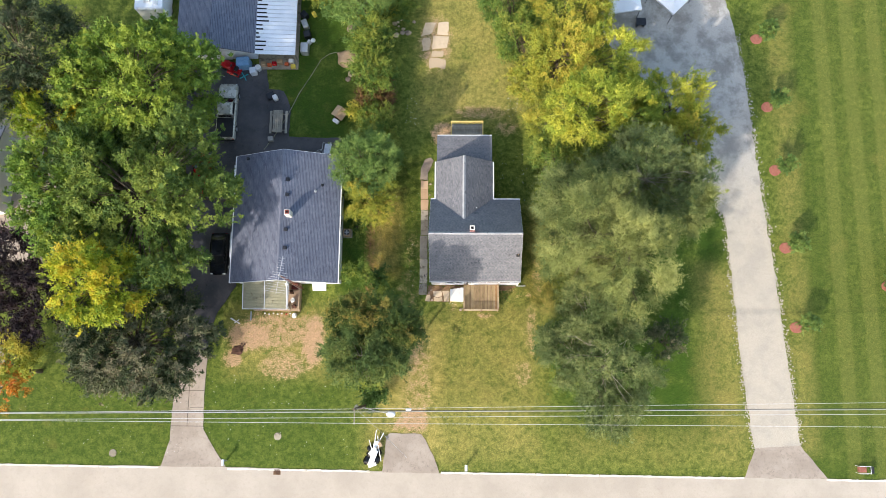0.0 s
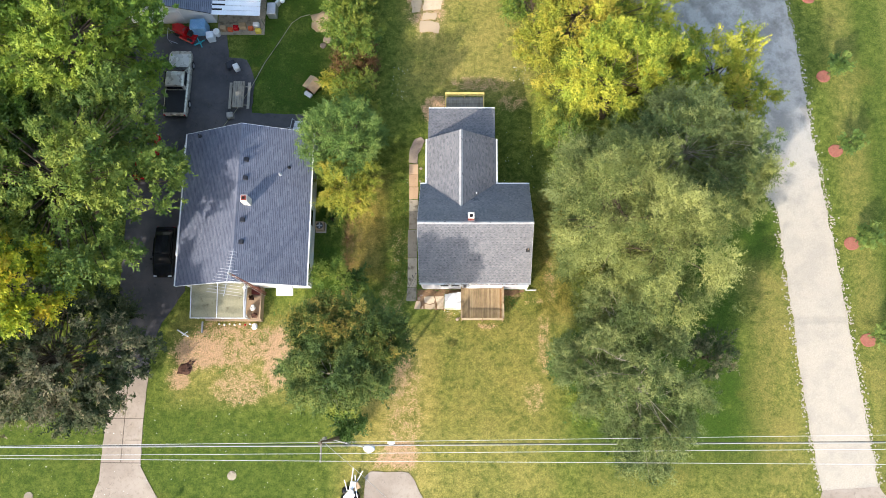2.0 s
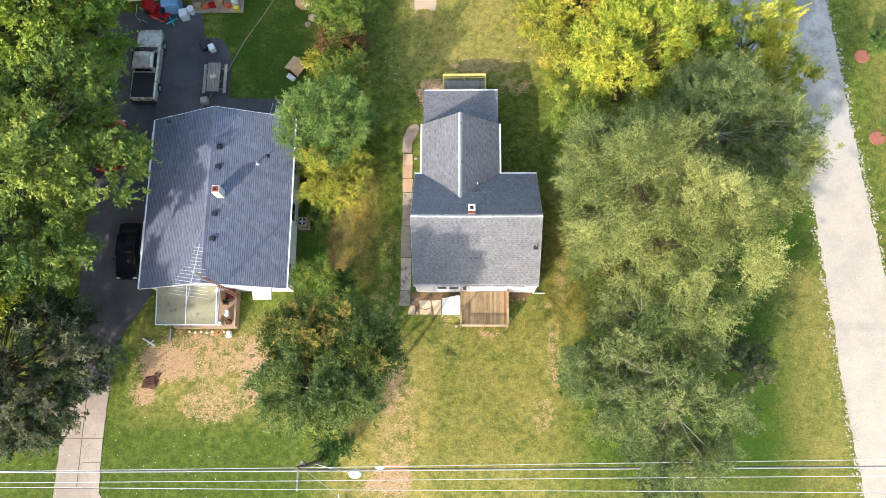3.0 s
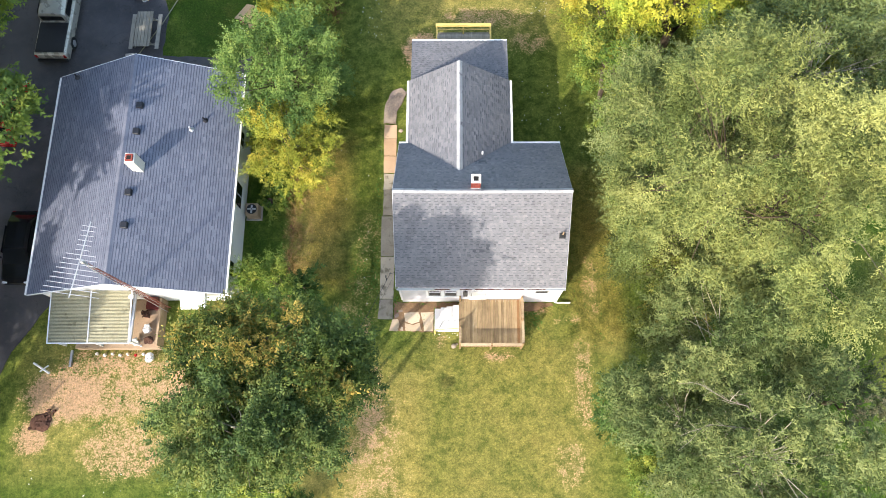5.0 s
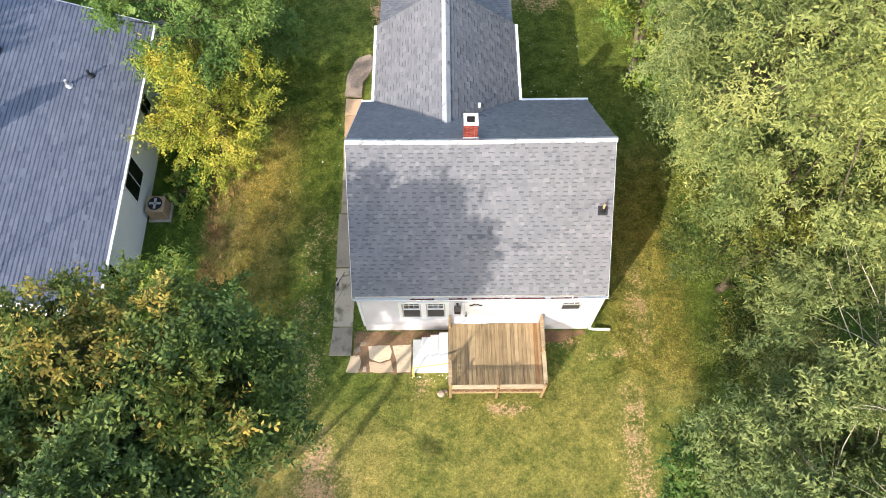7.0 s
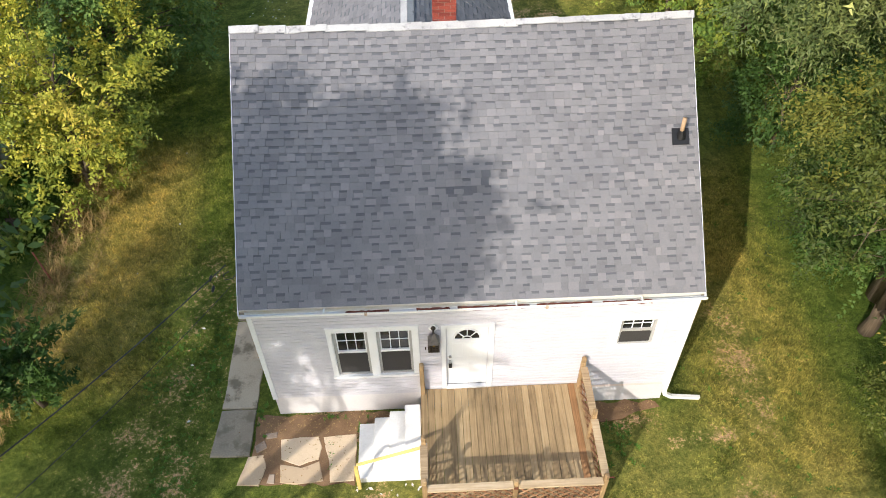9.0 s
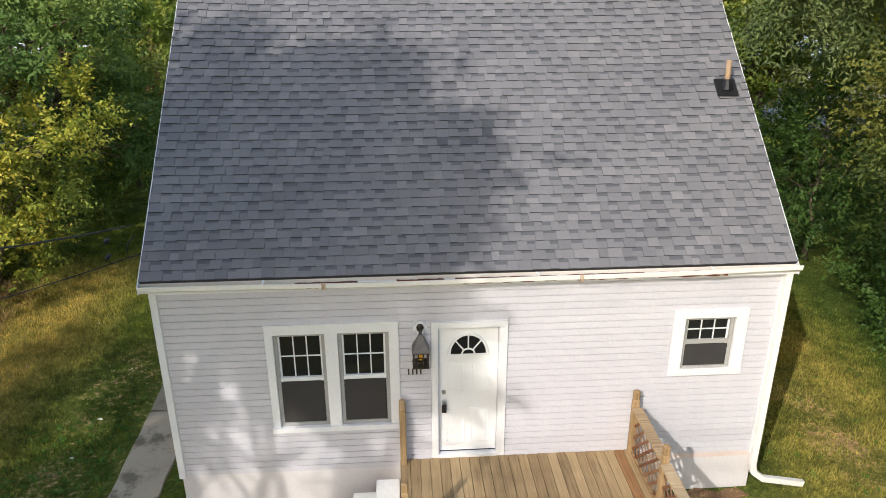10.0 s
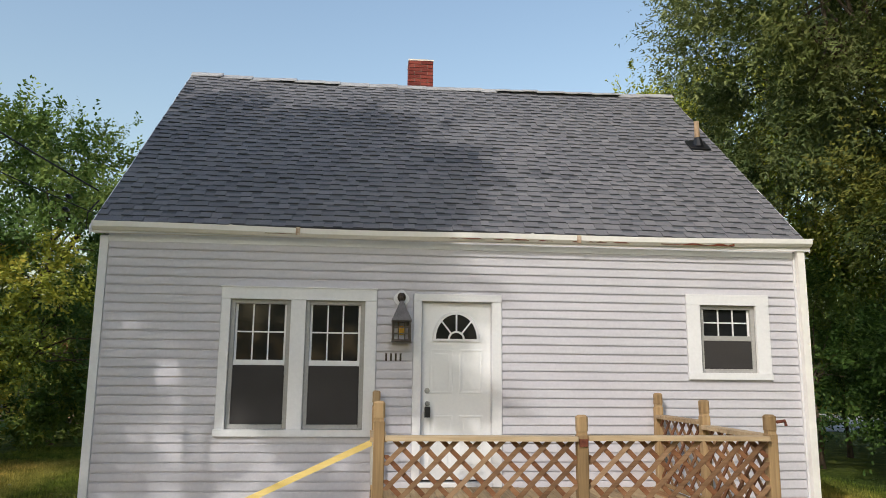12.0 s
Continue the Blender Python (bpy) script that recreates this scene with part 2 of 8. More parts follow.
# ---- building tools ----
class Shape:
    """Collects points and faces, and becomes one mesh."""

    def __init__(self):
        self.v, self.f, self.second = [], [], []

    def add(self, pts, faces, second=()):
        """second: which of the faces take the second material."""
        n = len(self.v)
        self.second += [len(self.f) + i for i in second]
        self.v += [tuple(p) for p in pts]
        self.f += [tuple(i + n for i in f) for f in faces]
        return self

    def box(self, x0, x1, y0, y1, z0, z1, m=None, c=0.0):
        """A box; c bevels its upright and top edges."""
        if c:
            self.prism([(x0 + c, y0), (x1 - c, y0), (x1, y0 + c), (x1, y1 - c), (x1 - c, y1), (x0 + c, y1), (x0, y1 - c), (x0, y0 + c)], z0, z1, m, c)
            return self
        p = [Vector((x, y, z)) for z in (z0, z1) for x, y in ((x0, y0), (x1, y0), (x1, y1), (x0, y1))]
        if m:
            p = [m @ q for q in p]
        return self.add(p, [(3, 2, 1, 0), (4, 5, 6, 7), (0, 1, 5, 4), (1, 2, 6, 5), (2, 3, 7, 6), (3, 0, 4, 7)])

    def prism(self, pts, z0, z1, m=None, c=0.0):
        """An upright prism over a counterclockwise outline; c bevels the top edge."""
        n = len(pts)
        cx, cy = sum(p[0] for p in pts) / n, sum(p[1] for p in pts) / n
        rings = [[(x, y, z0) for x, y in pts], [(x, y, z1 - c) for x, y in pts]]
        if c:
            r = max(max(abs(x - cx), abs(y - cy)) for x, y in pts)
            k = max(0.2, 1 - c / max(r, 1e-6))
            rings.append([(cx + (x - cx) * k, cy + (y - cy) * k, z1) for x, y in pts])
        return self.loft(rings, True, m)

    def loft(self, rings, caps=True, m=None):
        n, base, k = len(rings[0]), len(self.v), len(rings)
        for r in rings:
            self.v += [tuple(m @ Vector(p)) if m else tuple(p) for p in r]
        for a in range(k - 1):
            for i in range(n):
                j = (i + 1) % n
                self.f.append((base + a * n + i, base + a * n + j, base + (a + 1) * n + j, base + (a + 1) * n + i))
        if caps:
            self.f.append(tuple(base + i for i in reversed(range(n))))
            self.f.append(tuple(base + (k - 1) * n + i for i in range(n)))
        return self

    def tube(self, pts, radii, n=8, caps=True):
        pts = [Vector(p) for p in pts]
        if not isinstance(radii, (list, tuple)):
            radii = [radii] * len(pts)
        rings = []
        for i, (p, r) in enumerate(zip(pts, radii)):
            d = (pts[min(i + 1, len(pts) - 1)] - pts[max(i - 1, 0)]).normalized()
            up = Vector((0, 0, 1)) if abs(d.z) < 0.9 else Vector((1, 0, 0))
            a = d.cross(up).normalized()
            b = a.cross(d)
            rings.append([p + r * (math.cos(t) * a + math.sin(t) * b) for t in (2 * math.pi * j / n for j in range(n))])
        return self.loft(rings, caps)

    def ball(self, c, rx, ry, rz, n=10, k=6, rough=0.0, seed=0):
        rings = []
        for a in range(1, k):
            ph = math.pi * a / k
            ring = []
            for j in range(n):
                th = 2 * math.pi * j / n
                d = Vector((math.sin(ph) * math.cos(th), math.sin(ph) * math.sin(th), -math.cos(ph)))
                s = 1 + rough * noise.noise(d * 1.7 + Vector((seed * 7.1, 0, 0)))
                ring.append((c[0] + rx * d.x * s, c[1] + ry * d.y * s, c[2] + rz * d.z * s))
            rings.append(ring)
        return self.loft(rings, True)

    def mesh(self, name, smooth=False):
        me = bpy.data.meshes.new(name)
        me.from_pydata(self.v, [], self.f)
        if smooth:
            me.polygons.foreach_set("use_smooth", [True] * len(me.polygons))
        if self.second:
            idx = np.zeros(len(me.polygons), np.int32)
            idx[self.second] = 1
            me.polygons.foreach_set("material_index", idx)
        me.update()
        return me


def part(name, shape, mat, parent=None, label="", smooth=False, bevel=0.0, kind=""):
    """One mesh object under a thing or a part."""
    me = shape if isinstance(shape, bpy.types.Mesh) else shape.mesh(name, smooth)
    if mat and not me.materials:
        for one in mat if isinstance(mat, tuple) else (mat,):
            me.materials.append(M[one])
    ob = new(name, me)
    ob.parent = parent
    if label or kind:
        tagged(ob, label, "", "", kind)
    if bevel:
        b = ob.modifiers.new("edge", "BEVEL")
        b.width, b.segments, b.limit_method, b.angle_limit = bevel, 2, "ANGLE", radians(40)
    return ob


def thing(name, at, label, category, group="", kind="", turn=0.0):
    ob = new(name)
    ob.empty_display_size = 0.2
    ob.location = at
    ob.rotation_euler.z = radians(turn)
    return tagged(ob, label, category, group, kind)


def lone(name, shape, mat, label, category, group="", kind="", at=(0, 0, 0), smooth=False, bevel=0.0):
    """A thing of one mesh."""
    ob = part(name, shape, mat, None, "", smooth, bevel)
    ob.location = at
    return tagged(ob, label, category, group, kind)


# ---- ground ----
def soft(d, edge):
    return np.clip(0.5 - d / edge, 0, 1)


def blob(X, Y, x, y, rx, ry, edge=0.6):
    return soft(np.hypot((X - x) / rx, (Y - y) / ry) - 1, edge)


def band(X, Y, x0, x1, y0, y1, edge=2.0):
    d = np.maximum(np.maximum(x0 - X, X - x1), np.maximum(y0 - Y, Y - y1))
    return soft(d / edge, 1.0)


def fields(X, Y):
    """How bare, how dry and how lush the lawn is at each place."""
    # bare earth
    dirt = np.maximum.reduce([
        0.8 * blob(X, Y, -22.0, -5.2, 2.4, 1.5), 0.75 * blob(X, Y, -23.6, -7.4, 1.0, 1.0), 0.8 * blob(X, Y, -15.6, -5.6, 1.2, 2.8), 0.55 * blob(X, Y, -18.6, -8.0, 2.6, 1.6), 0.58 * blob(X, Y, -19.5, -4.6, 4.5, 2.2),
        0.44 * blob(X, Y, -5.4, -9.5, 1.7, 6.0), 0.75 * blob(X, Y, -5.7, -13.2, 1.6, 1.2), 0.6 * blob(X, Y, -5.6, -6.2, 0.8, 2.6),
        0.6 * blob(X, Y, -4.0, 25.6, 1.9, 3.2), 0.5 * blob(X, Y, 0.6, 18.0, 3.2, 0.9), 0.75 * blob(X, Y, -3.0, 15.6, 1.5, 1.4),
        0.5 * blob(X, Y, 3.4, 16.2, 1.4, 0.9), 0.45 * blob(X, Y, 4.9, -8.6, 1.0, 1.4), 0.5 * blob(X, Y, 5.7, -4.5, 0.7, 2.6), 0.45 * blob(X, Y, 6.4, 1.0, 0.6, 2.2),
        0.75 * blob(X, Y, 1.2, -2.95, 0.9, 0.3), 0.6 * blob(X, Y, -2.0, -2.2, 0.5, 0.4), 0.5 * blob(X, Y, 3.3, -0.4, 0.8, 0.35), 0.8 * blob(X, Y, -2.9, -0.3, 1.5, 0.35),
        0.38 * blob(X, Y, -6.2, 3.6, 0.9, 1.8), 0.38 * blob(X, Y, -6.2, 0.9, 0.9, 0.9), 0.5 * blob(X, Y, 5.0, -1.0, 0.9, 0.3), 0.36 * blob(X, Y, -6.7, -1.6, 1.5, 2.2), 0.6 * blob(X, Y, -7.2, -13.6, 1.0, 0.6)])
    # dry grass
    dry = np.maximum.reduce([
        0.8 * band(X, Y, -10.0, -2.2, -17, -3.5, 2.5), 0.5 * band(X, Y, -3.0, 6.5, -17, -1.5, 3), 0.95 * band(X, Y, -10.2, -7.4, 1.0, 9.5, 1.4), 0.65 * band(X, Y, -5.5, 6.0, 17.0, 34.0, 3),
        0.6 * band(X, Y, 5.2, 8.0, -3.0, 8.0, 1.2), 0.5 * band(X, Y, -24, -13, -9, -2, 2), 0.5 * band(X, Y, 22, 26.3, -17, 2, 2.5),
        0.4 * band(X, Y, 30.5, 33.0, -16, 30, 1.5), 0.12 * band(X, Y, 33, 70, -17, 40, 5), 0.3 * band(X, Y, 8, 24, -17, -13, 3)])
    # deep green grass
    lush = np.maximum.reduce([
        band(X, Y, -20, -12.8, 14.5, 32, 1.5), band(X, Y, -13.2, -10.6, -1, 13, 0.8), 0.5 * band(X, Y, -60, -12, -18, -9, 3),
        band(X, Y, 9, 25, -15, 7, 3), 0.85 * band(X, Y, 31, 60, -30, 45, 4)])
    return dirt, dry, lush


def lawn_mat(name, blades):
    """The lawn: green, dry and bare grass by place; for blades, brighter and letting light through."""
    k = Nodes(name)
    n1, n2, n3, n4, n5 = k.noise(0.35, 5, 0.6), k.noise(1.6, 6, 0.65), k.noise(14, 5, 0.7), k.noise(60, 4, 0.7), k.noise(8.0, 6, 0.75)
    grass = k.mix(k.step(n2, 0.35, 0.65), srgb(82, 98, 38), srgb(116, 126, 56))
    grass = k.mix(k.math("MULTIPLY", k.attr("lush"), k.step(n1, 0.2, 0.55)), grass, srgb(63, 88, 28))
    w = k.math("MULTIPLY", k.attr("dry"), k.step(k.math("ADD", k.math("MULTIPLY", n1, 0.5), k.math("MULTIPLY", n2, 0.5)), 0.22, 0.66))
    grass = k.mix(w, grass, k.mix(n3, srgb(172, 152, 80), srgb(196, 178, 112)))
    grass = k.mix(k.math("MULTIPLY", k.step(n1, 0.55, 0.75), 0.22), grass, srgb(148, 130, 70))
    sx = k.t.nodes.new("ShaderNodeSeparateXYZ")
    k.t.links.new(k.pos, sx.inputs[0])
    stripe = k.math("MULTIPLY", k.step(k.math("SINE", k.math("ADD", k.math("MULTIPLY", sx.outputs["X"], 2.3), n1)), -0.4, 0.4), k.step(sx.outputs["X"], 33.0, 36.0))
    grass = k.mix(k.math("MULTIPLY", stripe, 0.3), grass, srgb(134, 134, 70))
    d = k.step(k.math("ADD", k.attr("dirt"), k.math("ADD", k.math("MULTIPLY", k.math("SUBTRACT", k.math("ADD", n2, n3), 1.0), 1.3), k.math("MULTIPLY", k.math("SUBTRACT", n5, 0.5), 1.5))), 0.38, 0.72)
    grass = k.mix(d, grass, k.mix(n3, srgb(170, 134, 102), srgb(206, 174, 140)))
    n6 = k.noise(3.2, 6, 0.8)
    grass = k.mix(0.75, grass, k.ramp(n6, (0.3, (0.66, 0.72, 0.6, 1)), (0.5, (1, 1, 1, 1)), (0.7, (1.32, 1.24, 1.2, 1))), "MULTIPLY")
    grass = k.mix(0.9, grass, k.ramp(n5, (0.3, (0.46, 0.53, 0.44, 1)), (0.5, (1, 1, 1, 1)), (0.7, (1.52, 1.42, 1.3, 1))), "MULTIPLY")
    grass = k.mix(0.7, grass, k.ramp(n3, (0.32, (0.6, 0.64, 0.58, 1)), (0.5, (1, 1, 1, 1)), (0.68, (1.38, 1.34, 1.3, 1))), "MULTIPLY")
    if blades:
        grass = k.mix(0.8, grass, k.ramp(k.chance(), (0.0, (1.0, 1.0, 0.95, 1)), (1.0, (2.1, 2.0, 1.8, 1))), "MULTIPLY")
        m = k.done(grass, 0.8, 0.0, 0.2)
        tr = k.t.nodes.new("ShaderNodeBsdfTranslucent")
        k.put(tr.inputs[0], grass)
        mx = k.t.nodes.new("ShaderNodeMixShader")
        mx.inputs[0].default_value = 0.45
        k.t.links.new(k.p.outputs[0], mx.inputs[1])
        k.t.links.new(tr.outputs[0], mx.inputs[2])
        k.t.links.new(mx.outputs[0], k.out.inputs[0])
        return m
    grass = k.mix(0.75, grass, k.ramp(n4, (0.25, (0.35, 0.38, 0.32, 1)), (0.5, (0.95, 0.95, 0.95, 1)), (0.75, (1.5, 1.45, 1.35, 1))), "MULTIPLY")
    k.bump(k.math("ADD", n4, n3), 0.9, 0.05)
    return k.done(grass, 0.9, 0.0, 0.15)


M["lawn"], M["blades"] = lawn_mat("lawn", False), lawn_mat("grass blades", True)


def build_ground():
    xs = np.concatenate([[-2500, -600, -180, -90], np.arange(-62, 52.01, 0.5), [80, 180, 600, 2500]])
    ys = np.concatenate([[-2500, -600, -180, -60], np.arange(-30, 48.01, 0.5), [80, 180, 600, 2500]])
    X, Y = np.meshgrid(xs, ys)
    nx, ny = len(xs), len(ys)
    rng = np.random.default_rng(5)
    Z = np.zeros_like(X)
    inner = (abs(X) < 70) & (Y > -17.0) & (Y < 60)
    Z[inner] = (rng.random(X.shape)[inner] - 0.5) * 0.02
    dirt, dry, lush = fields(X, Y)
    v = np.stack([X, Y, Z], -1).reshape(-1, 3)
    i = np.arange(nx * ny).reshape(ny, nx)
    f = np.stack([i[:-1, :-1], i[:-1, 1:], i[1:, 1:], i[1:, :-1]], -1).reshape(-1, 4)
    me = bpy.data.meshes.new("ground")
    me.from_pydata(v.tolist(), [], f.tolist())
    for name, a in (("dirt", dirt), ("dry", dry), ("lush", lush)):
        me.attributes.new(name, "FLOAT", "POINT").data.foreach_set("value", a.reshape(-1).astype(np.float32))
    me.update()
    me.materials.append(M["lawn"])
    tagged(new("ground", me), "mown lawn with dry and bare patches", "lawn", "", "structure")


build_ground()


def ragged(pts, amp, step, seed):
    """An outline with extra, unevenly moved points along its sides."""
    rng = random.Random(seed)
    out = []
    for i, p in enumerate(pts):
        q = pts[(i + 1) % len(pts)]
        n = max(1, int(math.dist(p, q) / step))
        for j in range(n):
            t = j / n
            out.append((p[0] + (q[0] - p[0]) * t + rng.uniform(-amp, amp), p[1] + (q[1] - p[1]) * t + rng.uniform(-amp, amp)))
    return out


def slab(name, pts, z0, z1, mat, label, category, kind="structure", amp=0.0, step=0.5, seed=1):
    if amp:
        pts = ragged(pts, amp, step, seed)
    s = Shape()
    n = len(pts)
    s.add([(x, y, z0) for x, y in pts] + [(x, y, z1) for x, y in pts], [tuple(range(n, 2 * n))] + [(i, (i + 1) % n, n + (i + 1) % n, n + i) for i in range(n)])
    me = s.mesh(name)
    bm = bmesh.new()
    bm.from_mesh(me)
    bmesh.ops.triangulate(bm, faces=[f for f in bm.faces if len(f.verts) > 4])
    bmesh.ops.recalc_face_normals(bm, faces=bm.faces)
    bm.to_mesh(me)
    bm.free()
    return lone(name, me, mat, label, category, "", kind)


def pavement_mats():
    k = Nodes("road concrete")
    n1, n2, n3 = k.noise(0.25, 5, 0.6), k.noise(3, 5, 0.6), k.noise(80, 3)
    col = k.mix(k.step(n1, 0.3, 0.7), srgb(172, 160, 145), srgb(186, 174, 159))
    col = k.mix(k.math("MULTIPLY", k.step(n2, 0.5, 0.75), 0.35), col, srgb(160, 149, 135))
    col = k.mix(0.4, col, k.ramp(n3, (0.3, (0.75, 0.75, 0.75, 1)), (0.7, (1.15, 1.15, 1.15, 1))), "MULTIPLY")
    k.bump(n3, 0.4, 0.01)
    M["road"] = k.done(col, 0.85, 0, 0.3)
    k = Nodes("asphalt")
    n1, n2, n3 = k.noise(0.3, 5, 0.6), k.noise(2.5, 5, 0.6), k.noise(90, 3)
    col = k.mix(k.step(n1, 0.3, 0.7), srgb(68, 67, 70), srgb(92, 89, 90))
    crack = k.math("ABSOLUTE", k.math("SUBTRACT", k.noise(0.45, 4, 0.55), 0.5))
    col = k.mix(k.step(crack, 0.0, 0.005), k.mix(0.5, srgb(46, 44, 43), col), col)
    col = k.mix(k.math("MULTIPLY", k.step(n2, 0.5, 0.7), 0.4), col, srgb(98, 92, 88))
    col = k.mix(0.5, col, k.ramp(n3, (0.3, (0.6, 0.6, 0.6, 1)), (0.7, (1.3, 1.3, 1.3, 1))), "MULTIPLY")
    k.bump(n3, 0.5, 0.01)
    M["asphalt"] = k.done(col, 0.85, 0, 0.3)
    k = Nodes("concrete drive")
    n1, n2, n3 = k.noise(0.4, 5, 0.6), k.noise(3.5, 5, 0.6), k.noise(90, 3)
    col = k.mix(k.step(n1, 0.3, 0.7), srgb(150, 137, 124), srgb(170, 157, 143))
    col = k.mix(k.math("MULTIPLY", k.step(n2, 0.5, 0.7), 0.5), col, srgb(132, 118, 106))
    crack = k.math("ABSOLUTE", k.math("SUBTRACT", k.noise(0.4, 4, 0.55), 0.5))
    col = k.mix(k.step(crack, 0.0, 0.004), k.mix(0.55, srgb(96, 84, 74), col), col)
    col = k.mix(0.4, col, k.ramp(n3, (0.3, (0.75, 0.75, 0.75, 1)), (0.7, (1.2, 1.2, 1.2, 1))), "MULTIPLY")
    k.bump(n3, 0.4, 0.01)
    M["concrete"] = k.done(col, 0.85, 0, 0.3)
    k = Nodes("limestone gravel")
    n1, n2 = k.noise(0.45, 6, 0.7), k.noise(14, 6, 0.8)
    sx = k.t.nodes.new("ShaderNodeSeparateXYZ")
    k.t.links.new(k.pos, sx.inputs[0])
    cool = k.step(k.math("ADD", sx.outputs["Y"], k.math("MULTIPLY", n1, 6)), 8.0, 22.0)
    col = k.mix(cool, srgb(186, 176, 160), srgb(180, 176, 170))
    col = k.mix(k.math("MULTIPLY", k.step(n1, 0.42, 0.62), k.math("ADD", k.math("MULTIPLY", cool, 0.6), 0.25)), col, srgb(138, 134, 128))
    col = k.mix(k.math("MULTIPLY", k.step(k.noise(1.3, 6, 0.75), 0.56, 0.7), k.math("MULTIPLY", cool, 0.55)), col, srgb(104, 106, 82))
    col = k.mix(0.75, col, k.ramp(n2, (0.3, (0.62, 0.62, 0.62, 1)), (0.7, (1.2, 1.2, 1.2, 1))), "MULTIPLY")
    k.bump(n2, 0.8, 0.03)
    M["gravel"] = k.done(col, 0.9, 0, 0.25)


pavement_mats()
slab("road", [(-400, -25.6), (400, -25.6), (400, -18.1), (36, -18.15), (26, -18.05), (-2.8, -18.05), (-11, -17.9), (-24, -17.7), (-45, -17.7), (-400, -17.7)], -0.2, 0.035, "road", "pale concrete road along the front lawns", "road", amp=0.05, step=2.0)
M["edge"] = surf("pale road edge", srgb(204, 195, 180), srgb(222, 214, 200), 30, 1.5, 0.9, 0.4, dirt=srgb(150, 136, 110), dirt_at=0.6)
M["seam"] = surf("dark slab seam", srgb(84, 74, 64), srgb(106, 96, 84), 30, 2, 0.95, 0.3)
kerb = Shape()
for a, b in ((-60, -30.2), (-23.5, -9.8), (-3.0, 25.6), (33.2, 60)):
    x = a
    while x < b:
        w = min(3.0, b - x)
        y = -17.72 - 0.0057 * (x + 45)
        kerb.prism(ragged([(x, y - 0.13), (x + w - 0.03, y - 0.13), (x + w - 0.03, y + 0.05), (x, y + 0.05)], 0.035, 0.4, int(x * 7) + 900), -0.1, 0.06, None, 0.01)
        x += w
lone("road_edge", kerb, "edge", "worn pale concrete road edging", "kerb", "", "structure")
slab("driveway", [(-30.0, -17.75), (-29.3, -15.3), (-29.2, -10.4), (-29.0, -7.4), (-26.1, -6.9), (-26.2, -11.0), (-26.1, -14.2), (-25.2, -15.6), (-23.7, -17.7)], -0.1, 0.045, "concrete", "cracked tan concrete driveway apron", "driveway", amp=0.03)
seams = Shape()
for x0, x1, y0, y1 in ((-29.2, -26.2, -10.55, -10.5), (-29.35, -26.1, -13.95, -13.89), (-27.72, -27.66, -13.9, -7.4), (-27.5, -26.2, -12.2, -12.16)):
    seams.box(x0, x1, y0, y1, 0.02, 0.0475)
lone("driveway_joint", seams, "seam", "dark joints between the driveway slabs", "joint", "", "structure")
slab("asphalt_drive", [(-29.0, -7.5), (-29.2, 6.0), (-30.2, 22.5), (-21.9, 23.4), (-21.4, 20.6), (-19.8, 20.3), (-19.0, 18.5), (-19.1, 15.3), (-13.6, 15.2), (-13.6, 12.3), (-23.6, 12.3), (-23.7, -0.2), (-24.4, -1.5), (-25.4, -2.8), (-26.1, -5.0), (-26.1, -7.0)], -0.1, 0.04, "asphalt", "dark patched asphalt driveway beside the house", "driveway", amp=0.05, seed=3)
slab("parking_apron", [(-8.6, -18.0), (-8.3, -14.7), (-7.9, -14.4), (-5.0, -14.4), (-4.5, -15.0), (-3.6, -16.8), (-3.2, -18.05)], -0.1, 0.05, "concrete", "pale concrete parking apron at the roadside", "driveway", amp=0.04, seed=4)
slab("gravel_drive", [(25.8, -18.05), (26.7, -15.6), (26.5, -13.7), (26.1, -9.5), (25.8, -5.1), (25.6, -0.7), (25.3, 4.3), (25.2, 7.0), (24.4, 7.9), (23.2, 10.2), (22.6, 13.5), (20.5, 17.0), (15.5, 22.0), (13.5, 27.0), (13.5, 42.0), (25.5, 42.0), (26.4, 30.5), (27.3, 26.5), (28.05, 21.0), (28.25, 17.9), (28.7, 11.9), (29.0, 7.8), (29.55, 3.2), (30.0, -2.4), (30.35, -7.3), (30.7, -11.6), (31.0, -15.0), (31.6, -16.2), (33.2, -18.05)], -0.1, 0.03, "gravel", "pale limestone gravel drive with grassy edges", "driveway", amp=0.08, step=0.5, seed=5)
rng, stones = random.Random(44), Shape()
for line in (((26.1, -9.5), (25.8, -5.1), (25.6, -0.7), (25.3, 4.3), (25.2, 7.0), (24.4, 7.9), (23.2, 10.2), (22.6, 13.5)), ((26.7, -15.6), (26.1, -9.5)), ((31.0, -15.0), (30.7, -11.6), (30.0, -2.4), (29.55, 3.2), (28.7, 11.9), (28.25, 17.9), (27.3, 26.5))):
    for (xa, ya), (xb, yb) in zip(line, line[1:]):
        for _ in range(int(26 * math.dist((xa, ya), (xb, yb)))):
            q, r = rng.random(), rng.uniform(0.04, 0.1)
            x, y, t = xa + (xb - xa) * q + rng.gauss(0, 0.22), ya + (yb - ya) * q + rng.gauss(0, 0.1), rng.uniform(0, 6.3)
            stones.add([(x + r * math.cos(t + k * 1.57), y + r * math.sin(t + k * 1.57), 0.02) for k in range(4)] + [(x, y, 0.02 + r * 0.7)], [(0, 1, 4), (1, 2, 4), (2, 3, 4), (3, 0, 4)])
tagged(part("loose_gravel", stones, "gravel"), "pale gravel stones strewn along the drive's grassy edge", "gravel", "", "stuff")
